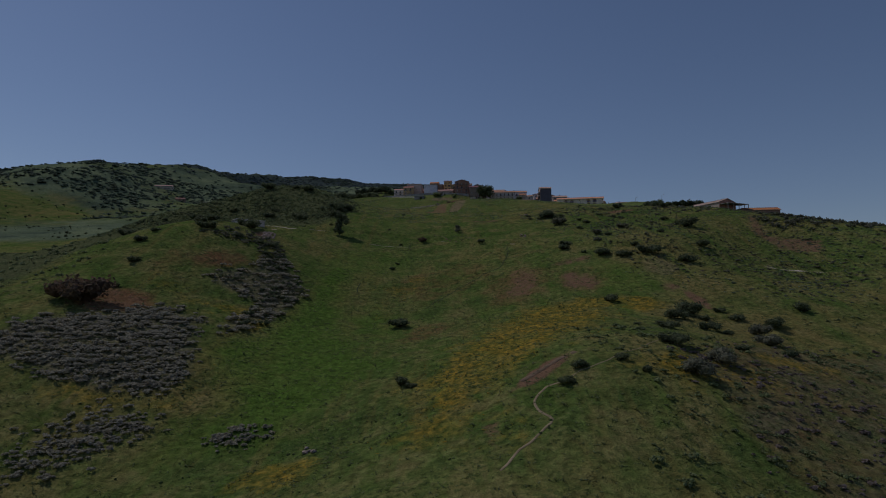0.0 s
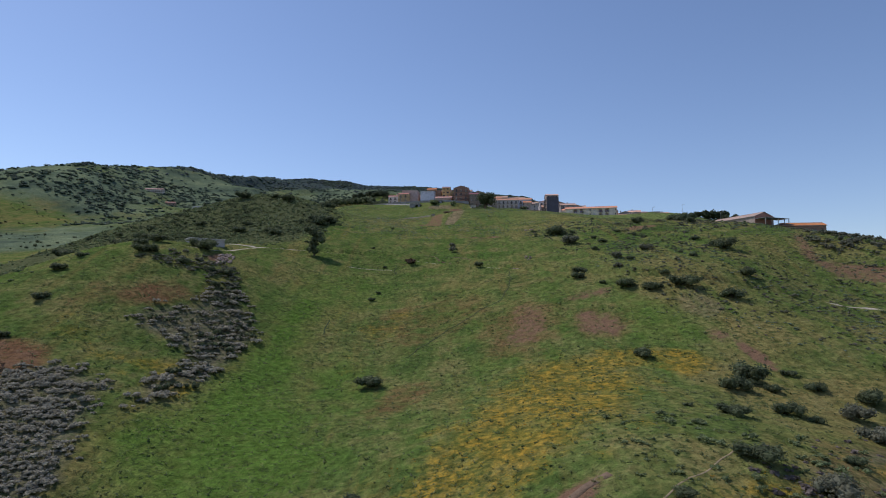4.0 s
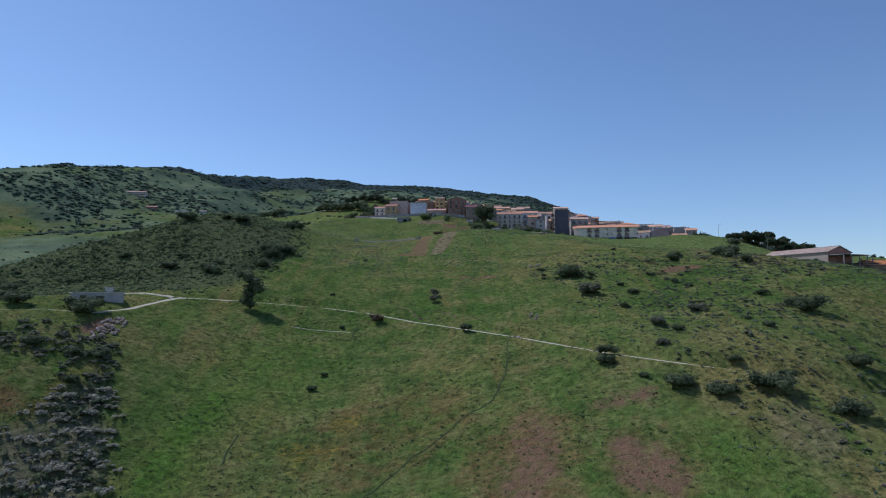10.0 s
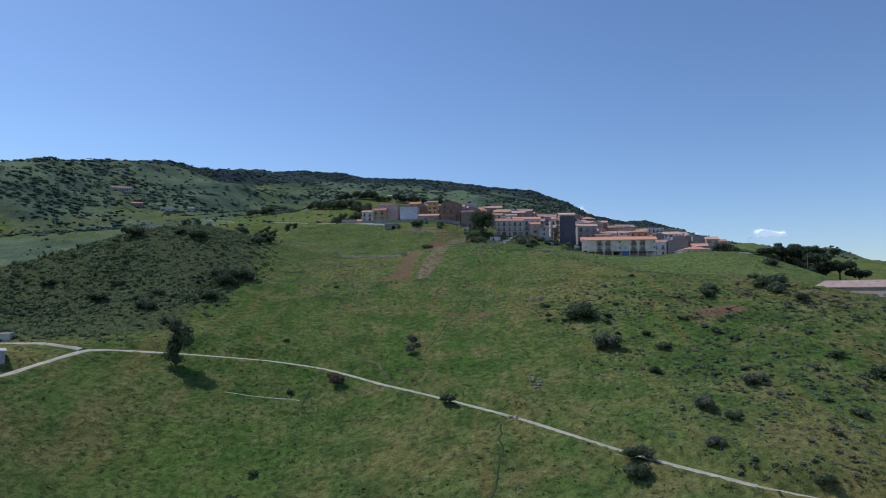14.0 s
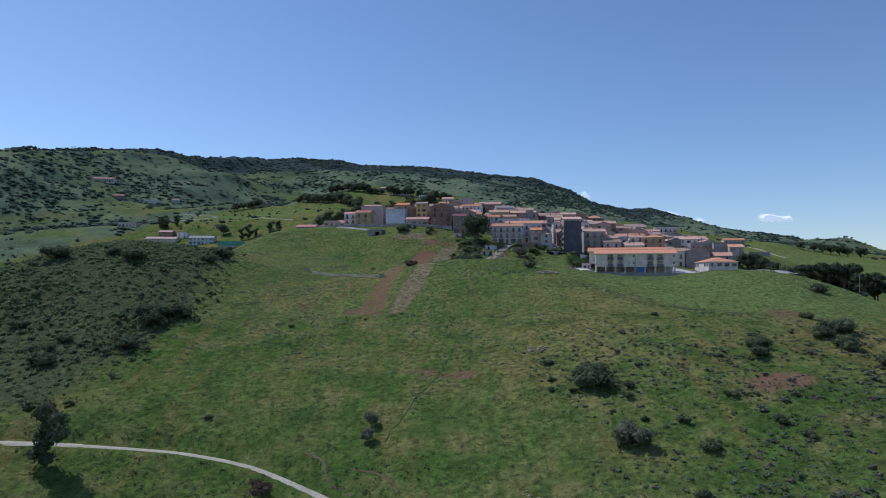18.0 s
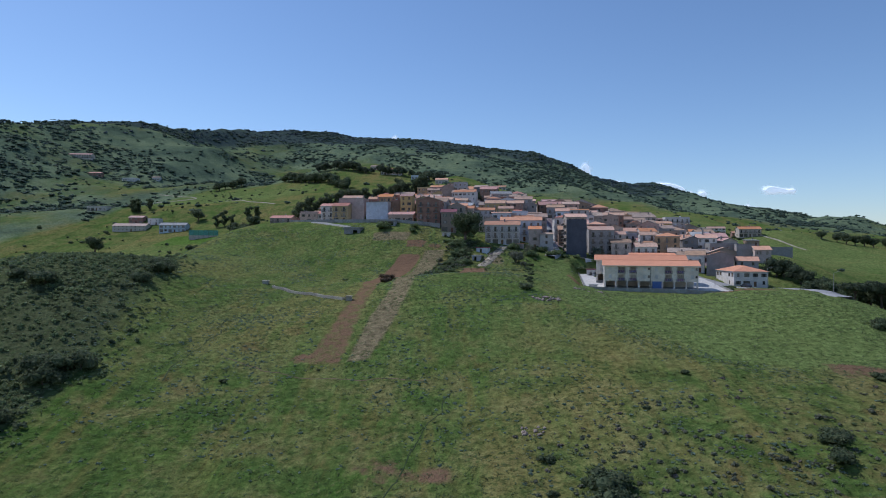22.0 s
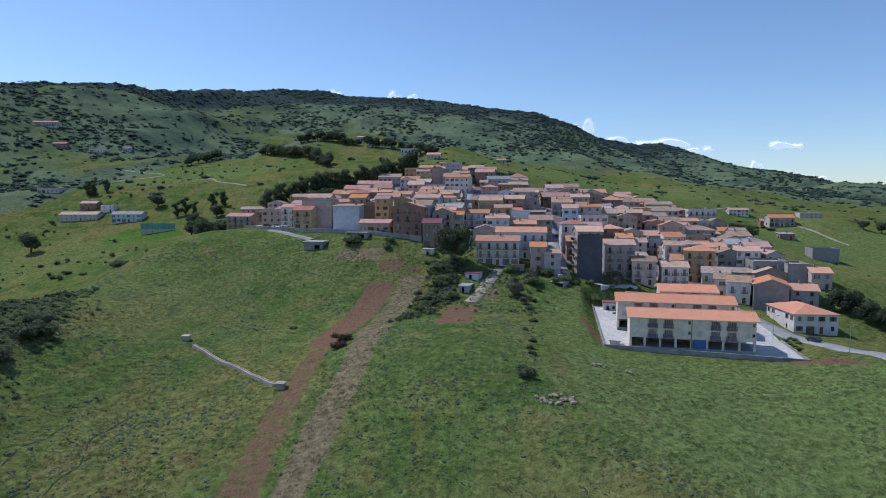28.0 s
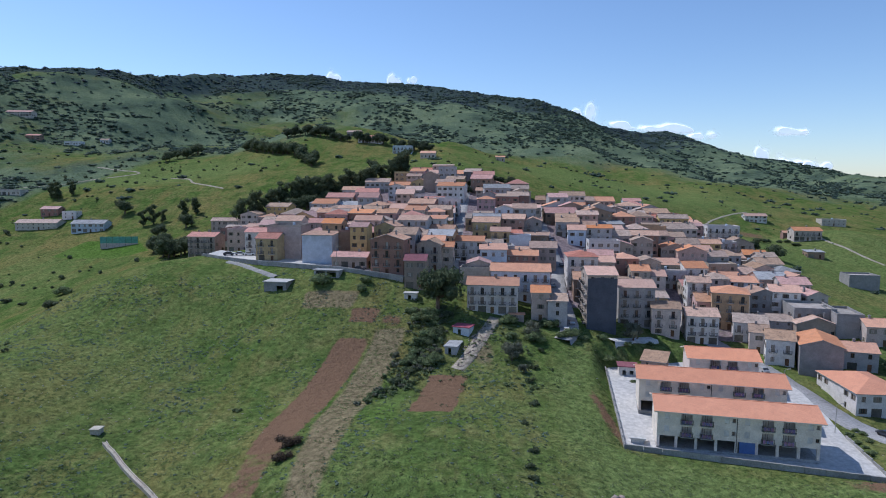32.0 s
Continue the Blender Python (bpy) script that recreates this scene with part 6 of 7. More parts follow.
for x, y, wide in ((92.4, 326.6, 6.1), (110.3, 332.5, 6.2), (110.2, 323.4, 7.1), (-59.9, 356.2, 8.4), (-75.5, 332.5, 7.9), (-27.1, 313.3, 2), (44.1, 316.1, 2.1), (48.6, 314.9, 2.1), (60, 313.5, 3),):
    plant(x, y, wide, "bush", "oak", "bush", "dark green evergreen bush on the grassy slope", "bush", "bushes on the hillside")
for x, y, wide in ((64.1, 322.5, 2.2), (45.6, 329.6, 3), (67.3, 290.6, 3.6), (65.5, 299.4, 3), (77.1, 306.2, 2.5), (83.6, 290.7, 3), (81.4, 295.9, 3.3), (51, 413.7, 4.8), (-256.2, 772.6, 9.5),):
    plant(x, y, wide, "bush", "oak", "bush", "dark green evergreen bush on the grassy slope", "bush", "bushes on the hillside")
for x, y, wide in ((-110.4, 392, 9.5), (-85.4, 395.1, 9.5), (-93.8, 396.6, 6.4), (-70.2, 430.1, 9.5), (-61.6, 360.8, 9.5), (-67.8, 415.3, 7.6), (-54.6, 382.7, 2.2), (-2.6, 368.7, 1), (-102.9, 530.6, 6.3),):
    plant(x, y, wide, "bush", "oak", "bush", "dark green evergreen bush on the grassy slope", "bush", "bushes on the hillside")
for x, y, wide in ((-160.4, 587.7, 4.6), (-146.9, 579.6, 3.2),):
    plant(x, y, wide, "bush", "oak", "bush", "dark green evergreen bush on the grassy slope", "bush", "bushes on the hillside")
for x, y, wide in ((7.4, 309.6, 3.5), (7.2, 304.7, 3.4), (55.1, 487.5, 6.4), (93.9, 507.1, 7.3), (22.9, 487.7, 2.9),):
    plant(x, y, wide, "tree", "olive", "olive_tree", "small pale olive tree with sparse crown", "olive tree", "olive trees on the hillside")
for x, y, wide in ((77.6, 156, 5.9), (76.2, 145.9, 6.2), (53.6, 122, 6.7), (46, 114.6, 6.9), (64.7, 262.2, 4.5), (77.1, 269.5, 4.9), (62.1, 250.1, 3.5), (54.1, 294.9, 7.5),):
    plant(x, y, wide, "bush", "olive", "bush", "grey-green scrub bush on the dry slope", "bush", "bushes on the hillside")
for x, y, wide in ((-49.1, 295.2, 8.2),):
    plant(x, y, wide, "tall", "oak", "tree", "tall dark tree beside the gravel track", "tree", "trees on the hillside")
for x, y, wide in ((-9.7, 292.9, 4.6), (5.5, 435.3, 4), (5.7, 440.2, 5.2),):
    plant(x, y, wide, "bush", "rust", "bush", "bare rust-brown bush in the grass", "bush", "bushes on the hillside")
for x, y, wide in ((-133.1, 585.9, 8.2), (-4.7, 521.6, 8.6), (62.6, 498.4, 6.8), (95.8, 496.2, 7), (-13, 463.3, 2.1), (8.9, 518.3, 4.8), (10.1, 522.9, 4.2), (27.7, 487.2, 4.1), (89.4, 487.5, 3),):
    plant(x, y, wide, "bush", "bush", "bush", "leafy green bush beside the gardens", "bush", "bushes on the hillside")
for x, y, wide in ((56, 499.2, 4.4),):
    plant(x, y, wide, "bush", "bush", "bush", "leafy green bush beside the gardens", "bush", "bushes on the hillside")

for x, y, wide in ((-250, 768, 8), (-243, 773, 7), (-259, 775, 8), (-254, 771, 9), (-156, 704, 7), (-151, 707, 8), (-135, 716, 8), (-130, 721, 8), (-146, 709, 6)):
    plant(x, y, wide, "tall", "oak", "tree", "tall dark green tree beside the western farms", "tree", "trees on the hillside")
plant(-101, 175, 15, "bush", "rust", "tree", "low broad rusty-leaved tree on the red earth", "tree")


def tree_line(pts, n, wide, kind, leaf, label, group):
    """Trees of about one width along a line."""
    r = random.Random(len(pts) + int(abs(pts[0][0])))
    for k in range(n):
        u = (k + 0.5) / n * (len(pts) - 1)
        i = min(int(u), len(pts) - 2)
        x = pts[i][0] + (pts[i + 1][0] - pts[i][0]) * (u - i) + r.uniform(-2.5, 2.5)
        y = pts[i][1] + (pts[i + 1][1] - pts[i][1]) * (u - i) + r.uniform(-3, 3)
        plant(round(x, 1), round(y, 1), wide * r.uniform(0.7, 1.2), kind, leaf, "tree", label, "tree", group)


tree_line([(-84, 676), (-73, 716), (-52, 724), (-31, 733), (-8, 758), (4, 782)], 44, 10.5, "tall", "oak", "dark green tree in the row behind the houses", "trees behind the village")
tree_line([(-66, 700), (-40, 722), (-15, 745)], 18, 11, "tree", "oak", "dark green tree in the row behind the houses", "trees behind the village")
tree_line([(-170, 935), (-140, 905), (-104, 870), (-74, 826)], 26, 13, "tree", "oak", "dark green tree on the far spur", "trees on the spur")
tree_line([(-138, 958), (-100, 935), (-72, 916), (-28, 905), (20, 880)], 26, 12, "tree", "pine", "dark tree among the far houses", "trees on the spur")
tree_line([(-236, 905), (-226, 930), (-221, 948)], 7, 13, "tree", "oak", "dark green tree on the far pasture", "trees on the spur")
tree_line([(44, 690), (47, 722), (56, 752), (72, 750), (84, 744)], 12, 9, "tree", "pine", "dark pine among the upper houses", "pines in the village")
tree_line([(108, 706), (124, 712)], 4, 8, "tree", "pine", "dark tree beside the upper houses", "pines in the village")
tree_line([(166, 494), (170, 484), (174, 470), (180, 458), (186, 446), (188, 430)], 18, 10, "tree", "pine", "dark pine beside the road", "pines beside the road")
tree_line([(157, 452), (164, 442), (172, 430)], 7, 8, "tree", "oak", "dark green tree beside the road", "trees beside the road")
tree_line([(158, 431), (178, 425), (198, 419)], 7, 13, "umbrella", "pine", "broad umbrella pine behind the warehouse", "umbrella pines")
tree_line([(-124, 650), (-112, 640), (-104, 626), (-97, 632)], 9, 12, "tree", "oak", "dark green tree beside the last house", "trees beside the village")
tree_line([(175, 640), (190, 648), (200, 655)], 4, 9, "tree", "oak", "dark green tree below the houses", "trees beside the village")
tree_line([(215, 690), (236, 700), (246, 690)], 7, 4.5, "bush", "oak", "dark green bush in the hedge", "hedge bushes")
tree_line([(300, 690), (320, 684), (350, 690)], 7, 11, "tree", "oak", "dark green tree beside a farm", "trees beside the farms")
tree_line([(28, 512), (32, 500), (28, 488), (34, 486)], 14, 5.0, "bush", "bush", "leafy green garden bush", "garden bushes")
tree_line([(38, 512), (36, 505), (33, 495), (29, 484), (26, 476)], 10, 4.0, "bush", "oak", "dark green garden bush", "garden bushes")
tree_line([(128.8, 446), (130.5, 454), (132, 462)], 9, 1.8, "bush", "bush", "low green shrub in the roadside bed", "roadside shrubs")
tree_line([(56, 505), (66, 506), (74, 503)], 9, 5.0, "bush", "bush", "leafy green bush below the houses", "garden bushes")
ribbon("terrace", [(86.5, 504), (94, 508), (102, 512)], 3.2, PAVING, "pale concrete pad below the tower block", "terrace", 0.3)
tree_line([(79, 503), (84, 502), (104, 506)], 5, 3.4, "bush", "bush", "leafy green bush below the tower", "garden bushes")
tree_line([(63, 512), (61.5, 488), (58.5, 462), (56, 437), (54, 424)], 9, 2.4, "bush", "oak", "dark bush along the field boundary", "boundary bushes")


# ---- scrub, grass and far woods ----
def scattered(n, x0, x1, y0, y1, chance):
    """Up to n places in a rectangle, kept by a chance that depends on the place."""
    p = np.stack([x0 + (x1 - x0) * rng.random(n), y0 + (y1 - y0) * rng.random(n)], 1)
    return p[rng.random(n) < chance(p[:, 0], p[:, 1])]


def clear(p, more=0.0):
    """Leaves out what would stand in a house, on the track or in the yard."""
    keep = np.ones(len(p), bool)
    for hx, hy, hr in HOUSE_SPOTS:
        keep &= np.hypot(p[:, 0] - hx, p[:, 1] - hy) > hr * 1.15 + more
    keep &= within(p[:, 0], p[:, 1], YARD_EDGE, 0.5) < 0.5
    keep &= np.abs(along_track(p[:, 0], p[:, 1])[0]) > 1.9 + more * 0.4
    return p[keep]


SCRUB = [leaf_cloud(lobes_for("scrub", k), 46, 0.17) for k in range(6)]
FAR = [leaf_cloud([(0.17 * math.cos(k * a), 0.17 * math.sin(k * a), 0.2 + 0.1 * (k % 2), 0.38) for a in (1.1, 3.9)], 9, 0.34, 0.8) for k in range(1, 6)]
BUSHY = [leaf_cloud([(0, 0, 0.34, 0.36), (0.2, 0.1, 0.26, 0.26), (-0.17, -0.1, 0.28, 0.28)], 30, 0.2) for k in range(5)]
SMALL = [leaf_cloud([(0, 0, 0.15, 0.23), (0.2, 0.08, 0.12, 0.17)], 20, 0.2, 0.8) for k in range(5)]
CUSHION = [leaf_cloud(lobes_for("scrub", k), 100, 0.115, 0.9) for k in range(5)]
TUFT = [blades(7, 0.42) for k in range(6)]


def patchy(x, y, size, seed, edge=0.0):
    return smooth(edge - 0.12, edge + 0.25, grain(x, y, size, seed, 3))


p = clear(scattered(21000, -215, -50, 300, 505, lambda x, y: within(x, y, KNOLL_SCRUB, 9) * (0.35 + 0.65 * patchy(x, y, 16, 51, -0.1))))
scatter("scrub", p, 1.2 + 2.4 * rng.random(len(p)) ** 2, SMALL, LEAF["bush"], "dense green scrub covering the knoll", "scrub", 1.0)
p = clear(scattered(1500, -215, -50, 300, 505, lambda x, y: within(x, y, KNOLL_SCRUB, 9) * patchy(x, y, 22, 57)))
scatter("scrub", p, 1.4 + 2.2 * rng.random(len(p)) ** 2, SCRUB, LEAF["oak"], "dark evergreen shrubs on the knoll", "scrub", 0.95)
p = scattered(2700, -114, -56, 130, 182, lambda x, y: within(x, y, GREY_SLOPE, 3) * (0.25 + 0.75 * patchy(x, y, 9, 61, -0.2)))
scatter("scrub", p, 1.3 + 1.8 * rng.random(len(p)) ** 2, CUSHION, LEAF["grey"], "grey-green cushion scrub on the slope", "scrub", 0.75)
p = scattered(800, -80, -45, 166, 240, lambda x, y: within(x, y, HOLLOW, 2) * (0.3 + 0.7 * patchy(x, y, 8, 63, -0.2)))
scatter("scrub", p, 1.7 + 2.0 * rng.random(len(p)), CUSHION, LEAF["grey"], "dark grey-green scrub in the hollow", "scrub", 0.7)
p = scattered(170, -80, -45, 166, 240, lambda x, y: within(x, y, HOLLOW, 2) * 0.8)
scatter("scrub", p, 1.4 + 2.2 * rng.random(len(p)), SCRUB, LEAF["oak"], "dark evergreen shrubs in the hollow", "scrub", 0.9)
p = clear(scattered(4600, 30, 150, 62, 160, lambda x, y: within(x, y, EAST_SLOPE, 3) * (0.12 + 0.88 * patchy(x, y, 12, 65))))
scatter("scrub", p, 1.0 + 2.2 * rng.random(len(p)) ** 2, SMALL, LEAF["heath"], "brownish grey heath on the eastern slope", "scrub", 0.7)
p = clear(scattered(900, 30, 110, 84, 150, lambda x, y: 0.7 * patchy(x, y, 10, 67, 0.0)))
scatter("scrub", p, 0.8 + 1.6 * rng.random(len(p)) ** 2, SCRUB, LEAF["bush"], "green shrubs on the eastern slope", "scrub", 0.75)
p = clear(scattered(9000, -100, 66, 92, 300, lambda x, y: (0.10 + 0.35 * patchy(x, y, 12, 68, 0.05)) + 0.5 * flowery(x, y)))
scatter("weeds", p, 0.45 + 0.9 * rng.random(len(p)) ** 3, SMALL, LEAF["dot"], "dark green weed clumps in the meadow", "weeds", 0.75)
p = clear(scattered(900, 120, 200, 230, 300, lambda x, y: within(x, y, [(140, 268), (150, 264), (200, 246), (200, 285), (150, 292)], 4) * 0.8))
scatter("scrub", p, 1.4 + 2.4 * rng.random(len(p)), SCRUB, LEAF["olive"], "dense grey-green shrubs below the farm", "scrub", 0.9)
p = clear(scattered(1300, 66, 178, 186, 352, lambda x, y: within(x, y, EAST_SHOULDER, 6) * (0.15 + 0.7 * patchy(x, y, 14, 69))))
scatter("scrub", p, 0.8 + 1.9 * rng.random(len(p)) ** 2, SCRUB, LEAF["olive"], "low grey-green shrubs on the shoulder", "scrub", 0.7)
p = clear(scattered(2600, 40, 190, 160, 360, lambda x, y: 0.75 * patchy(x, y, 15, 73, -0.05) * within(x, y, [(55, 160), (66, 260), (72, 345), (190, 350), (190, 160)], 8)))
scatter("scrub", p, 0.5 + 1.1 * rng.random(len(p)) ** 2, SCRUB, LEAF["bush"], "low green shrubs on the shoulder", "scrub", 0.8)
p = clear(scattered(6500, -330, -104, 150, 430, lambda x, y: (0.25 + 0.75 * patchy(x, y, 30, 77, -0.1)) * smooth(-112, -124, x)))
scatter("scrub", p, 1.2 + 3.0 * rng.random(len(p)) ** 2, SMALL, LEAF["bush"], "green scrub on the western flank", "scrub", 0.85)
SHRUB_SIDE = [(40, 330), (52, 300), (58, 262), (66, 240), (70, 214), (95, 192), (130, 186), (180, 215), (180, 300), (140, 330), (100, 352), (64, 352)]
p = clear(scattered(5200, 40, 182, 186, 354, lambda x, y: within(x, y, SHRUB_SIDE, 9) * (0.10 + 0.75 * patchy(x, y, 18, 71, 0.0))))
scatter("scrub", p, 0.7 + 1.7 * rng.random(len(p)) ** 2, SMALL, LEAF["olive"], "low dark shrubs dotted over the shoulder", "scrub", 0.85)
p = clear(scattered(2600, 40, 182, 186, 354, lambda x, y: within(x, y, SHRUB_SIDE, 9) * (0.08 + 0.6 * patchy(x, y, 12, 72, 0.05))))
scatter("scrub", p, 0.8 + 1.5 * rng.random(len(p)) ** 2, SMALL, LEAF["heath"], "brownish low shrubs dotted over the shoulder", "scrub", 0.75)
p = clear(scattered(9000, 40, 182, 186, 354, lambda x, y: within(x, y, SHRUB_SIDE, 9) * (0.15 + 0.85 * patchy(x, y, 20, 74, -0.1))))
scatter("weeds", p, 0.8 + 1.2 * rng.random(len(p)) ** 2, SMALL, LEAF["weed"], "lush blue-green weeds on the shoulder", "weeds", 0.6)
hedge = [(64, 389), (72.7, 379), (79, 369), (87, 363.5), (94, 358), (104, 355.5), (130, 352)]
p = np.concatenate([np.stack([np.linspace(a[0], b[0], 20), np.linspace(a[1], b[1], 20)], 1) for a, b in zip(hedge, hedge[1:])]) + rng.normal(size=(20 * 6, 2)) * 1.2
scatter("hedge", p, 0.7 + 0.9 * rng.random(len(p)), SMALL, LEAF["bush"], "dark green overgrown field boundary", "hedge", 0.6)
lines = [[(63, 512), (61.5, 488), (58.5, 462), (56, 437), (54, 422)], [(28, 456), (20, 470), (24, 490), (27, 505)], [(25, 456), (16, 452), (15, 440)], [(26, 474), (40, 455), (44, 448)], [(-4.8, 211), (12, 230.5), (28.7, 271)], [(13, 311), (29, 358)], [(-30, 200), (-29, 233), (-14, 274), (-15, 296)],
         [(-60, 470), (-30, 500), (-22, 514)], [(-40, 452), (-6, 418)]]
p = np.concatenate([np.stack([np.linspace(a[0], b[0], 20), np.linspace(a[1], b[1], 20)], 1) for l in lines for a, b in zip(l, l[1:])])
p = p + rng.normal(size=p.shape) * 0.8
scatter("hedge", p, 0.5 + 0.8 * rng.random(len(p)), SMALL, LEAF["oak"], "dark weeds along ditches and field edges", "hedge", 0.6)
p = clear(scattered(15000, -110, 60, 330, 535, lambda x, y: (0.12 + 0.88 * patchy(x, y, 15, 82, 0.02)) * (1 - within(x, y, PLOUGHED, 1)) * (1 - within(x, y, DRY_STRIP, 1)) * (1 - within(x, y, PLOT_EAST, 1)) * (1 - within(x, y, STREET_LINE + [(-30, 580)], 1))))
scatter("weeds", p, 0.7 + 1.2 * rng.random(len(p)) ** 2, SMALL, LEAF["weed"], "lush blue-green weeds in the fields", "weeds", 0.62)
p = clear(scattered(4200, -100, 130, 380, 530, lambda x, y: 0.75 * patchy(x, y, 24, 81, 0.12) * (1 - within(x, y, PLOUGHED, 1)) * (1 - within(x, y, DRY_STRIP, 1)) * (1 - within(x, y, PLOT_EAST, 1))))
scatter("weeds", p, 0.5 + 0.8 * rng.random(len(p)), SMALL, LEAF["grey"], "tall grey-green weeds in the fields", "weeds", 0.45)
bands = [[(62, 391), (69.6, 382.6), (74.8, 376), (81.3, 369), (87.7, 364), (94.4, 359), (101, 354)], [(-36, 366), (-35, 386), (-33, 407)]]
p = np.concatenate([np.stack([np.linspace(a[0], b[0], 110), np.linspace(a[1], b[1], 110)], 1) for l in bands for a, b in zip(l, l[1:])])
p = p + rng.normal(size=p.shape) * (2.6, 2.6)
scatter("weeds", p, 0.5 + 0.8 * rng.random(len(p)), SMALL, LEAF["weed"], "grey-green weeds along the field boundary", "weeds", 0.4)
p = np.concatenate([rng.normal(size=(n, 2)) * s + c for n, s, c in ((320, (7, 8), (-38, 490)), (120, (4, 4), (-21, 374)), (120, (5, 4), (-28, 403)), (160, (6, 5), (102, 300)), (140, (5, 4), (139, 312)))])
scatter("weeds", p, 0.6 + 0.9 * rng.random(len(p)), SMALL, LEAF["weed"], "patches of tall blue-green weeds", "weeds", 0.6)
p = np.concatenate([rng.normal(size=(n, 2)) * s + c for n, s, c in ((150, (5, 4), (-71, 118)), (90, (4, 3), (-64, 126)), (60, (3, 2), (-40, 125)))])
scatter("scrub", p, 1.0 + 1.4 * rng.random(len(p)), CUSHION, LEAF["grey"], "grey cushion scrub low on the slope", "scrub", 0.7)
for x, y, wide in ((-84, 266, 8.5), (-96, 245, 6), (-90, 242, 6), (-79, 240, 5), (-71, 242, 4.5), (-67, 245, 4.5), (-66, 234, 4), (-97, 258, 7), (-104, 264, 7)):
    plant(x, y, wide, "bush", "oak", "bush", "dark evergreen bush near the flat shed", "bush", "bushes on the hillside")
for x, y, wide in ((56.2, 489.5, 5.5), (62.3, 500.5, 6), (57.8, 481, 3.4)):
    plant(x, y, wide, "tree", "olive", "olive_tree", "small pale tree with a sparse crown", "olive tree", "olive trees on the hillside")
GARDEN = [(28, 511), (39, 510), (37.5, 497), (34, 488), (33, 482), (27.5, 470), (16, 462), (20, 476), (25, 500)]
p = clear(scattered(900, 14, 42, 458, 514, lambda x, y: within(x, y, GARDEN, 0.8) * (0.2 + 0.6 * patchy(x, y, 7, 107, -0.1))))
scatter("weeds", p, 1.2 + 2.2 * rng.random(len(p)) ** 2, SCRUB, LEAF["bush"], "dense green garden shrubs", "weeds", 0.95)
p = clear(scattered(260, 14, 42, 458, 514, lambda x, y: within(x, y, GARDEN, 0.8) * 0.7))
scatter("weeds", p, 1.4 + 2.4 * rng.random(len(p)) ** 2, SCRUB, LEAF["olive"], "pale grey-green garden shrubs", "weeds", 0.95)
CUSHIONS = [(-94, 238), (-84, 247), (-77, 252), (-67, 255), (-60, 240), (-65, 232), (-78, 238), (-87, 228)]
p = clear(scattered(420, -100, -56, 224, 258, lambda x, y: within(x, y, CUSHIONS, 2) * 0.8))
scatter("scrub", p, 1.3 + 1.8 * rng.random(len(p)), SCRUB, LEAF["olive"], "green cushion scrub below the shed", "scrub", 0.75)
plant(122, 602, 9, "tree", "oak", "tree", "dark green tree between the houses", "tree", "trees in the village")
plant(130, 612, 9, "tree", "oak", "tree", "dark green tree between the houses", "tree", "trees in the village")
plant(203, 641, 12, "tree", "oak", "tree", "large dark green tree below the houses", "tree")
p = clear(scattered(500, 26, 66, 470, 520, lambda x, y: 0.6 * patchy(x, y, 8, 83, -0.1)))
scatter("weeds", p, 0.7 + 1.3 * rng.random(len(p)), SCRUB, LEAF["bush"], "overgrown green garden plants", "weeds", 0.8)
p = clear(scattered(46000, -135, 160, 66, 436, lambda x, y: (0.35 + 0.65 * patchy(x, y, 11, 85, -0.05)) * (1 - 0.9 * within(x, y, PLOUGHED, 1)) * (1 - 0.7 * within(x, y, SCRAPED, 2))))
scatter("grass", p, 0.45 + 0.55 * rng.random(len(p)), TUFT, LEAF["grass"], "tufts of green spring grass", "grass", 0.8, 0.05)
p = clear(scattered(9000, -135, 160, 66, 360, lambda x, y: 0.1 + 0.6 * patchy(x, y, 7, 87, 0.1)))
scatter("grass", p, 0.6 + 0.7 * rng.random(len(p)), TUFT, LEAF["tuft"], "darker tussocks in the meadow", "grass", 0.9, 0.05)
p = clear(scattered(26000, -130, 150, 400, 530, lambda x, y: (0.2 + 0.6 * patchy(x, y, 9, 89, 0.0)) * (1 - within(x, y, PLOUGHED, 1)) * (1 - within(x, y, PLOT_EAST, 1))))
scatter("grass", p, 0.4 + 0.5 * rng.random(len(p)), TUFT, LEAF["grass"], "tufts of green grass in the upper fields", "grass", 0.7, 0.05)
p = scattered(12000, -110, 80, 92, 262, lambda x, y: np.clip(flowery(x, y) * 1.5 - 0.35, 0, 1) * patchy(x, y, 6, 91, -0.1))
scatter("flowers", p, 0.35 + 0.35 * rng.random(len(p)), TUFT, LEAF["flower"], "yellow wild flowers in the meadow", "flowers", 0.55, 0.02)
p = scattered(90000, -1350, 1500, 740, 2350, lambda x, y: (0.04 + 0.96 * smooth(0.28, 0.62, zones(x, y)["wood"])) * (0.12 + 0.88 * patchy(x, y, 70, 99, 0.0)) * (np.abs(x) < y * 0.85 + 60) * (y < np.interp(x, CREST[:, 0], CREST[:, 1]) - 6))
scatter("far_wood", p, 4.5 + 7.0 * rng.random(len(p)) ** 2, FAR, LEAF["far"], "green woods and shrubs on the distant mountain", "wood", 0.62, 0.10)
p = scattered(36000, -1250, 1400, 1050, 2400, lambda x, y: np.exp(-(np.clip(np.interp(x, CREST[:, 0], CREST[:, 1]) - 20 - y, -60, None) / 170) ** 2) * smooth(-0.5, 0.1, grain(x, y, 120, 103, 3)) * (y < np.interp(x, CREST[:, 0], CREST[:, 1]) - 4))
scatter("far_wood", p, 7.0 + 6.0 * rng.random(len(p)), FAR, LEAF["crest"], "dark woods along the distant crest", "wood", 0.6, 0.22)
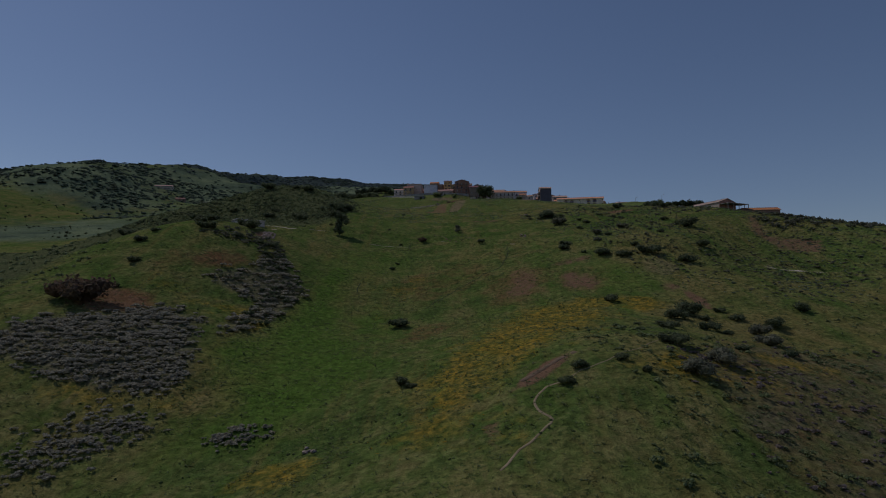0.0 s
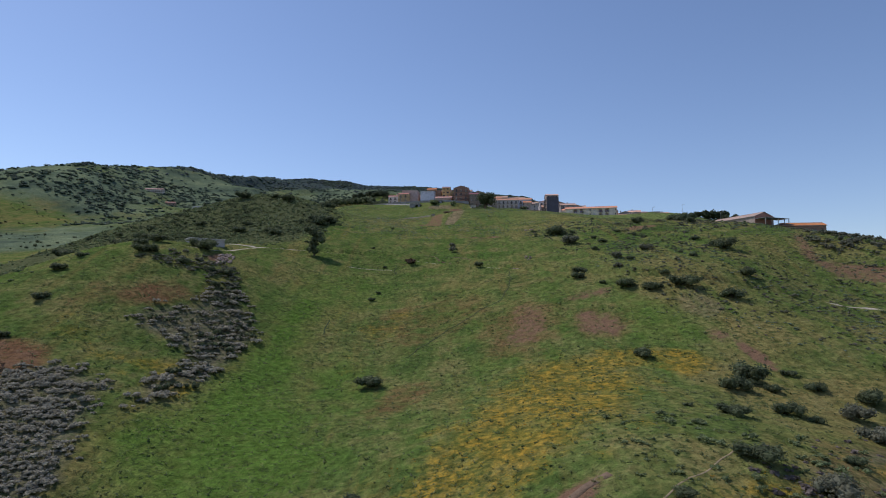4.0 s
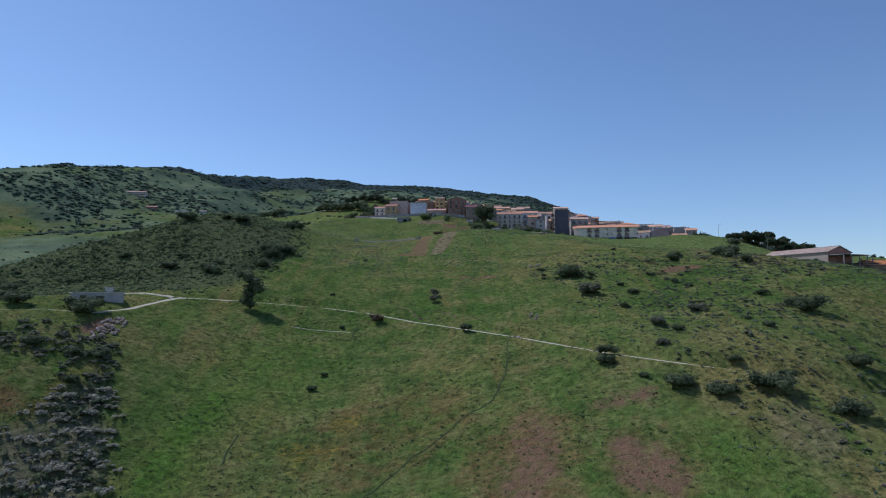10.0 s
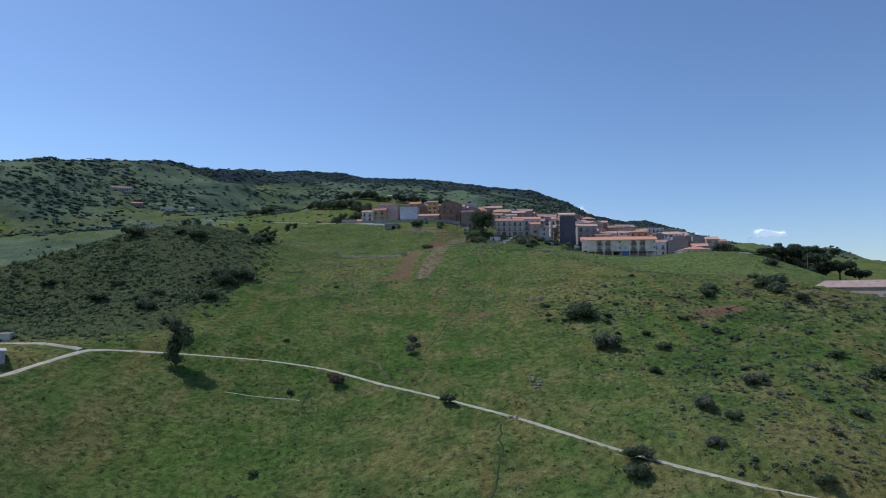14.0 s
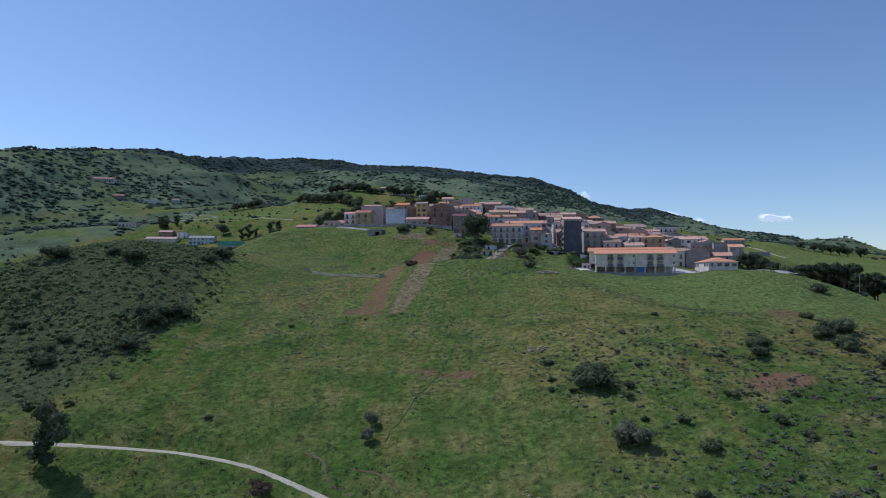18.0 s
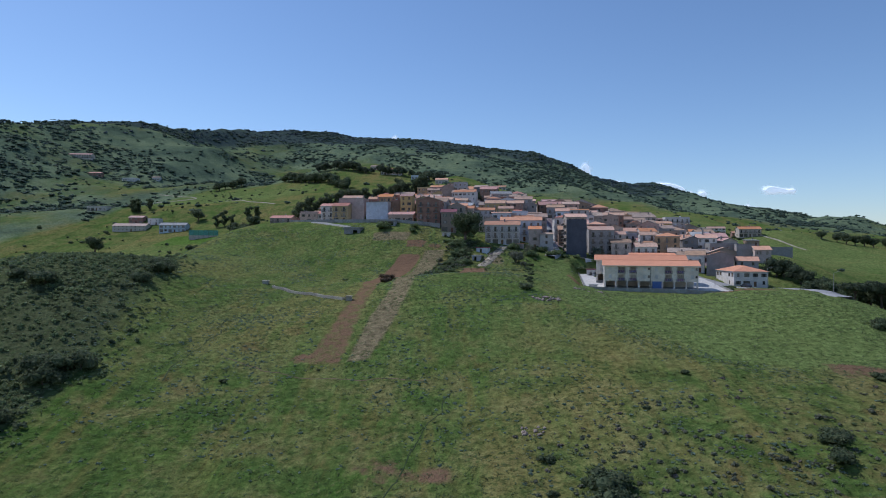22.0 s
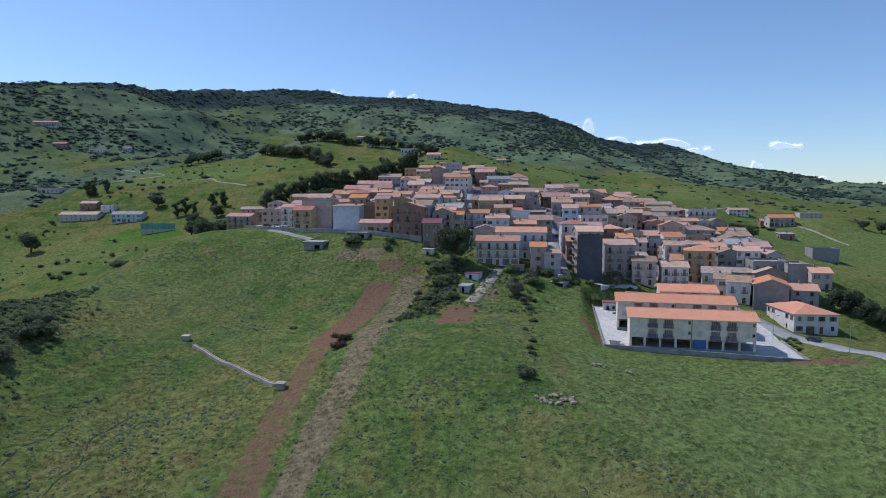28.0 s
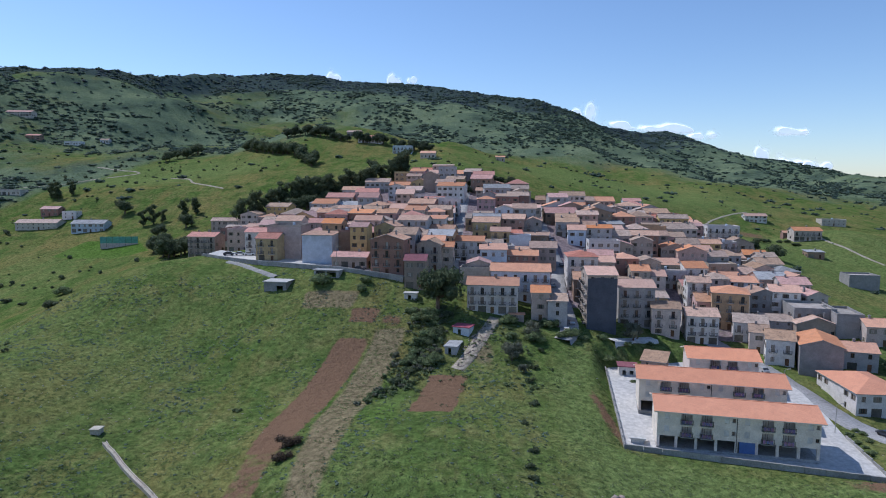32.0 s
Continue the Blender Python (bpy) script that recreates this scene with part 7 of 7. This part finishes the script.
p = clear(scattered(4200, -620, -100, 470, 1000, lambda x, y: 0.5 * patchy(x, y, 40, 93, 0.02) * (1 - within(x, y, VILLAGE, 10))), 2)
scatter("scrub", p, 1.4 + 3.4 * rng.random(len(p)) ** 2, BUSHY, LEAF["oak"], "scattered bushes in the western pastures", "scrub", 0.85)
p = clear(scattered(2200, 160, 1100, 380, 1300, lambda x, y: 0.6 * patchy(x, y, 46, 95, 0.05) * (1 - within(x, y, VILLAGE, 10))), 2)
scatter("scrub", p, 1.6 + 4.0 * rng.random(len(p)) ** 2, BUSHY, LEAF["far"], "scattered bushes in the eastern pastures", "scrub", 0.85)
p = clear(scattered(900, -30, 300, 760, 1050, lambda x, y: 0.3 * patchy(x, y, 40, 97, 0.1)), 2)
scatter("scrub", p, 1.4 + 3.0 * rng.random(len(p)) ** 2, BUSHY, LEAF["oak"], "scattered bushes above the village", "scrub", 0.85)


# ---- small things ----
def car(x, y, rz, paint, z=None):
    """A parked car: body, cabin glass and four wheels."""
    ob = empty("car", pose(x, y, (ground_at(x, y) + 0.3) if z is None else z, 0, 0, rz), f"{paint} parked car on the village street", "car", "parked cars")
    s = Shape()
    prof = [(-2.05, 0.35), (2.05, 0.35), (2.1, 0.7), (1.2, 0.92), (0.6, 1.4), (-1.1, 1.42), (-1.9, 0.95), (-2.1, 0.75)]
    for k in range(len(prof)):
        a, b = prof[k], prof[(k + 1) % len(prof)]
        s.face([(a[0], 0.84, a[1]), (b[0], 0.84, b[1]), (b[0], -0.84, b[1]), (a[0], -0.84, a[1])], 1 if k in (3, 5) else 0)
    s.face([(q[0], -0.84, q[1]) for q in prof])
    s.face([(q[0], 0.84, q[1]) for q in prof][::-1])
    part("body", s.mesh("body", [CAR_PAINT[paint], GLASS]), ob)
    for side in (-1, 1):
        g = Shape()
        g.face([(-1.6, side * 0.85, 0.95), (0.95, side * 0.85, 0.95), (0.5, side * 0.85, 1.33), (-1.05, side * 0.85, 1.35)][::side])
        part("side_window", g.mesh("side_window", [GLASS]), ob)
        for at in (-1.3, 1.3):
            w = Shape()
            w.tube((at, side * 0.66, 0.32), (at, side * 0.87, 0.32), 0.32, 0.32, 12)
            part("wheel", w.mesh("wheel", [RUBBER]), ob)


for x, y, rz, paint in ((73.5, 506, 80, "white"), (76, 512, 85, "silver"), (73.8, 518, 85, "dark"), (78, 536, 84, "white"), (75.4, 548, 85, "silver"), (82.5, 572, 88, "dark"), (78.2, 586, 90, "white"), (82, 598, 90, "silver"),
                        (128.6, 497, 100, "silver"), (124, 505, 105, "white"), (40.4, 560, 88, "white"), (42, 580, 88, "dark"), (38.6, 600, 88, "silver"), (137.5, 457, 108, "dark")):
    car(x, y, rz, paint)
for x, y, rz, paint in ((-50, 561, 10, "dark"), (-46, 562.5, 15, "silver"), (-42, 562, 8, "white"), (6.5, 530.5, -12, "dark")):
    car(x, y, rz, paint, float(street_height(x, y)) + 0.1)


def street_lamp(x, y, z=None):
    ob = empty("street_lamp", pose(x, y, ground_at(x, y) if z is None else z), "grey metal street lamp on a tall pole", "street lamp", "street lamps")
    s = Shape()
    s.tube((0, 0, -0.5), (0, 0, 7.0), 0.09, 0.06, 8)
    part("pole", s.mesh("pole", [CONCRETE]), ob)
    s = Shape()
    s.tube((0, 0, 6.95), (1.1, 0, 7.3), 0.05, 0.04, 6)
    part("arm", s.mesh("arm", [CONCRETE]), ob)
    s = Shape()
    s.box(0.9, 1.6, -0.14, 0.14, 7.25, 7.38)
    part("lantern", s.mesh("lantern", [CONCRETE]), ob)


for x, y in ((126.5, 458), (137, 440), (-33, 545), (-2, 533), (126, 480), (150, 424), (165, 405)):
    street_lamp(x, y, float(street_height(x, y)) if x < 0 else None)


def netting(x, y, w, d, h):
    """A fenced pitch: posts with green netting between them, on a low wall."""
    z = ground_at(x, y) + 0.8
    ob = empty("netting_fence", pose(x, y, z, 0, 0, 10), "tall green netting fence on a pale wall", "fence")
    for k in range(7):
        s = Shape()
        s.tube((-w / 2 + w * k / 6, 0, -1), (-w / 2 + w * k / 6, 0, h), 0.06, 0.06, 6)
        part("post", s.mesh("post", [IRON]), ob)
        if k < 6:
            s = Shape()
            s.box(-w / 2 + w * k / 6 + 0.07, -w / 2 + w * (k + 1) / 6 - 0.07, -0.015, 0.015, 1.3, h)
            part("net", s.mesh("net", [NETTING]), ob)
    s = Shape()
    s.box(-w / 2, w / 2, 0.1, 0.35, -2, 1.28)
    part("wall", s.mesh("wall", [PLASTER["cream"]]), ob)


netting(-150, 664, 20, 4, 5.0)


def cloud(x, y, z, wide, tall, seed):
    """A bank of vapour far away in the sky: bulging, thick in the middle and thin at its ragged border, flatter below."""
    r = np.random.default_rng(seed)
    puffs = []
    for k in range(9):
        u = r.uniform(-0.42, 0.42)
        puffs.append((u, 0.42 * (1 - (2 * u) ** 2) * r.random(), 0.09 + 0.09 * r.random(), 0.10 + 0.10 * r.random()))
    us, vs = np.meshgrid(np.linspace(-0.75, 0.75, 61), np.linspace(-0.35, 0.95, 41))
    thick = sum(np.exp(-((us - a) / (1.25 * s)) ** 2 - ((vs - c) / (1.6 * h)) ** 2) for a, c, s, h in puffs)
    thick = np.clip(0.55 * thick, 0, 0.9) * smooth(-0.30, -0.02, vs)
    v = np.stack([us * wide, -thick * 0.25 * wide, vs * tall], 2).reshape(-1, 3)
    k = (np.arange(40)[:, None] * 61 + np.arange(60)[None]).ravel()
    faces = np.stack([k, k + 1, k + 62, k + 61], 1)
    full = thick.ravel()
    faces = faces[full[faces].max(1) > 0.02]
    me = mesh_from("cloud", v, faces, [CLOUD], True)
    me.attributes.new("thick", "FLOAT", "POINT").data.foreach_set("value", full.astype(np.float32))
    ob = new("cloud", me)
    ob.matrix_world = pose(x, y, z)
    return tagged(ob, "small white fair-weather cloud above the mountain", "cloud", "clouds")


cloud(-732, 4218, 786, 108, 92, 587)
cloud(-351, 4218, 764, 82, 120, 697)
cloud(-241, 4218, 768, 70, 63, 729)
cloud(866, 4218, 551, 108, 183, 1050)
cloud(756, 4218, 565, 127, 92, 1018)
cloud(1023, 4218, 493, 222, 85, 1095)
cloud(1280, 4218, 478, 349, 92, 1170)
cloud(1538, 4218, 444, 159, 70, 1245)
cloud(2070, 4218, 468, 197, 85, 1402)
cloud(1885, 4218, 308, 114, 141, 1345)
cloud(2048, 4218, 264, 190, 155, 1392)
cloud(2213, 4218, 263, 190, 92, 1440)
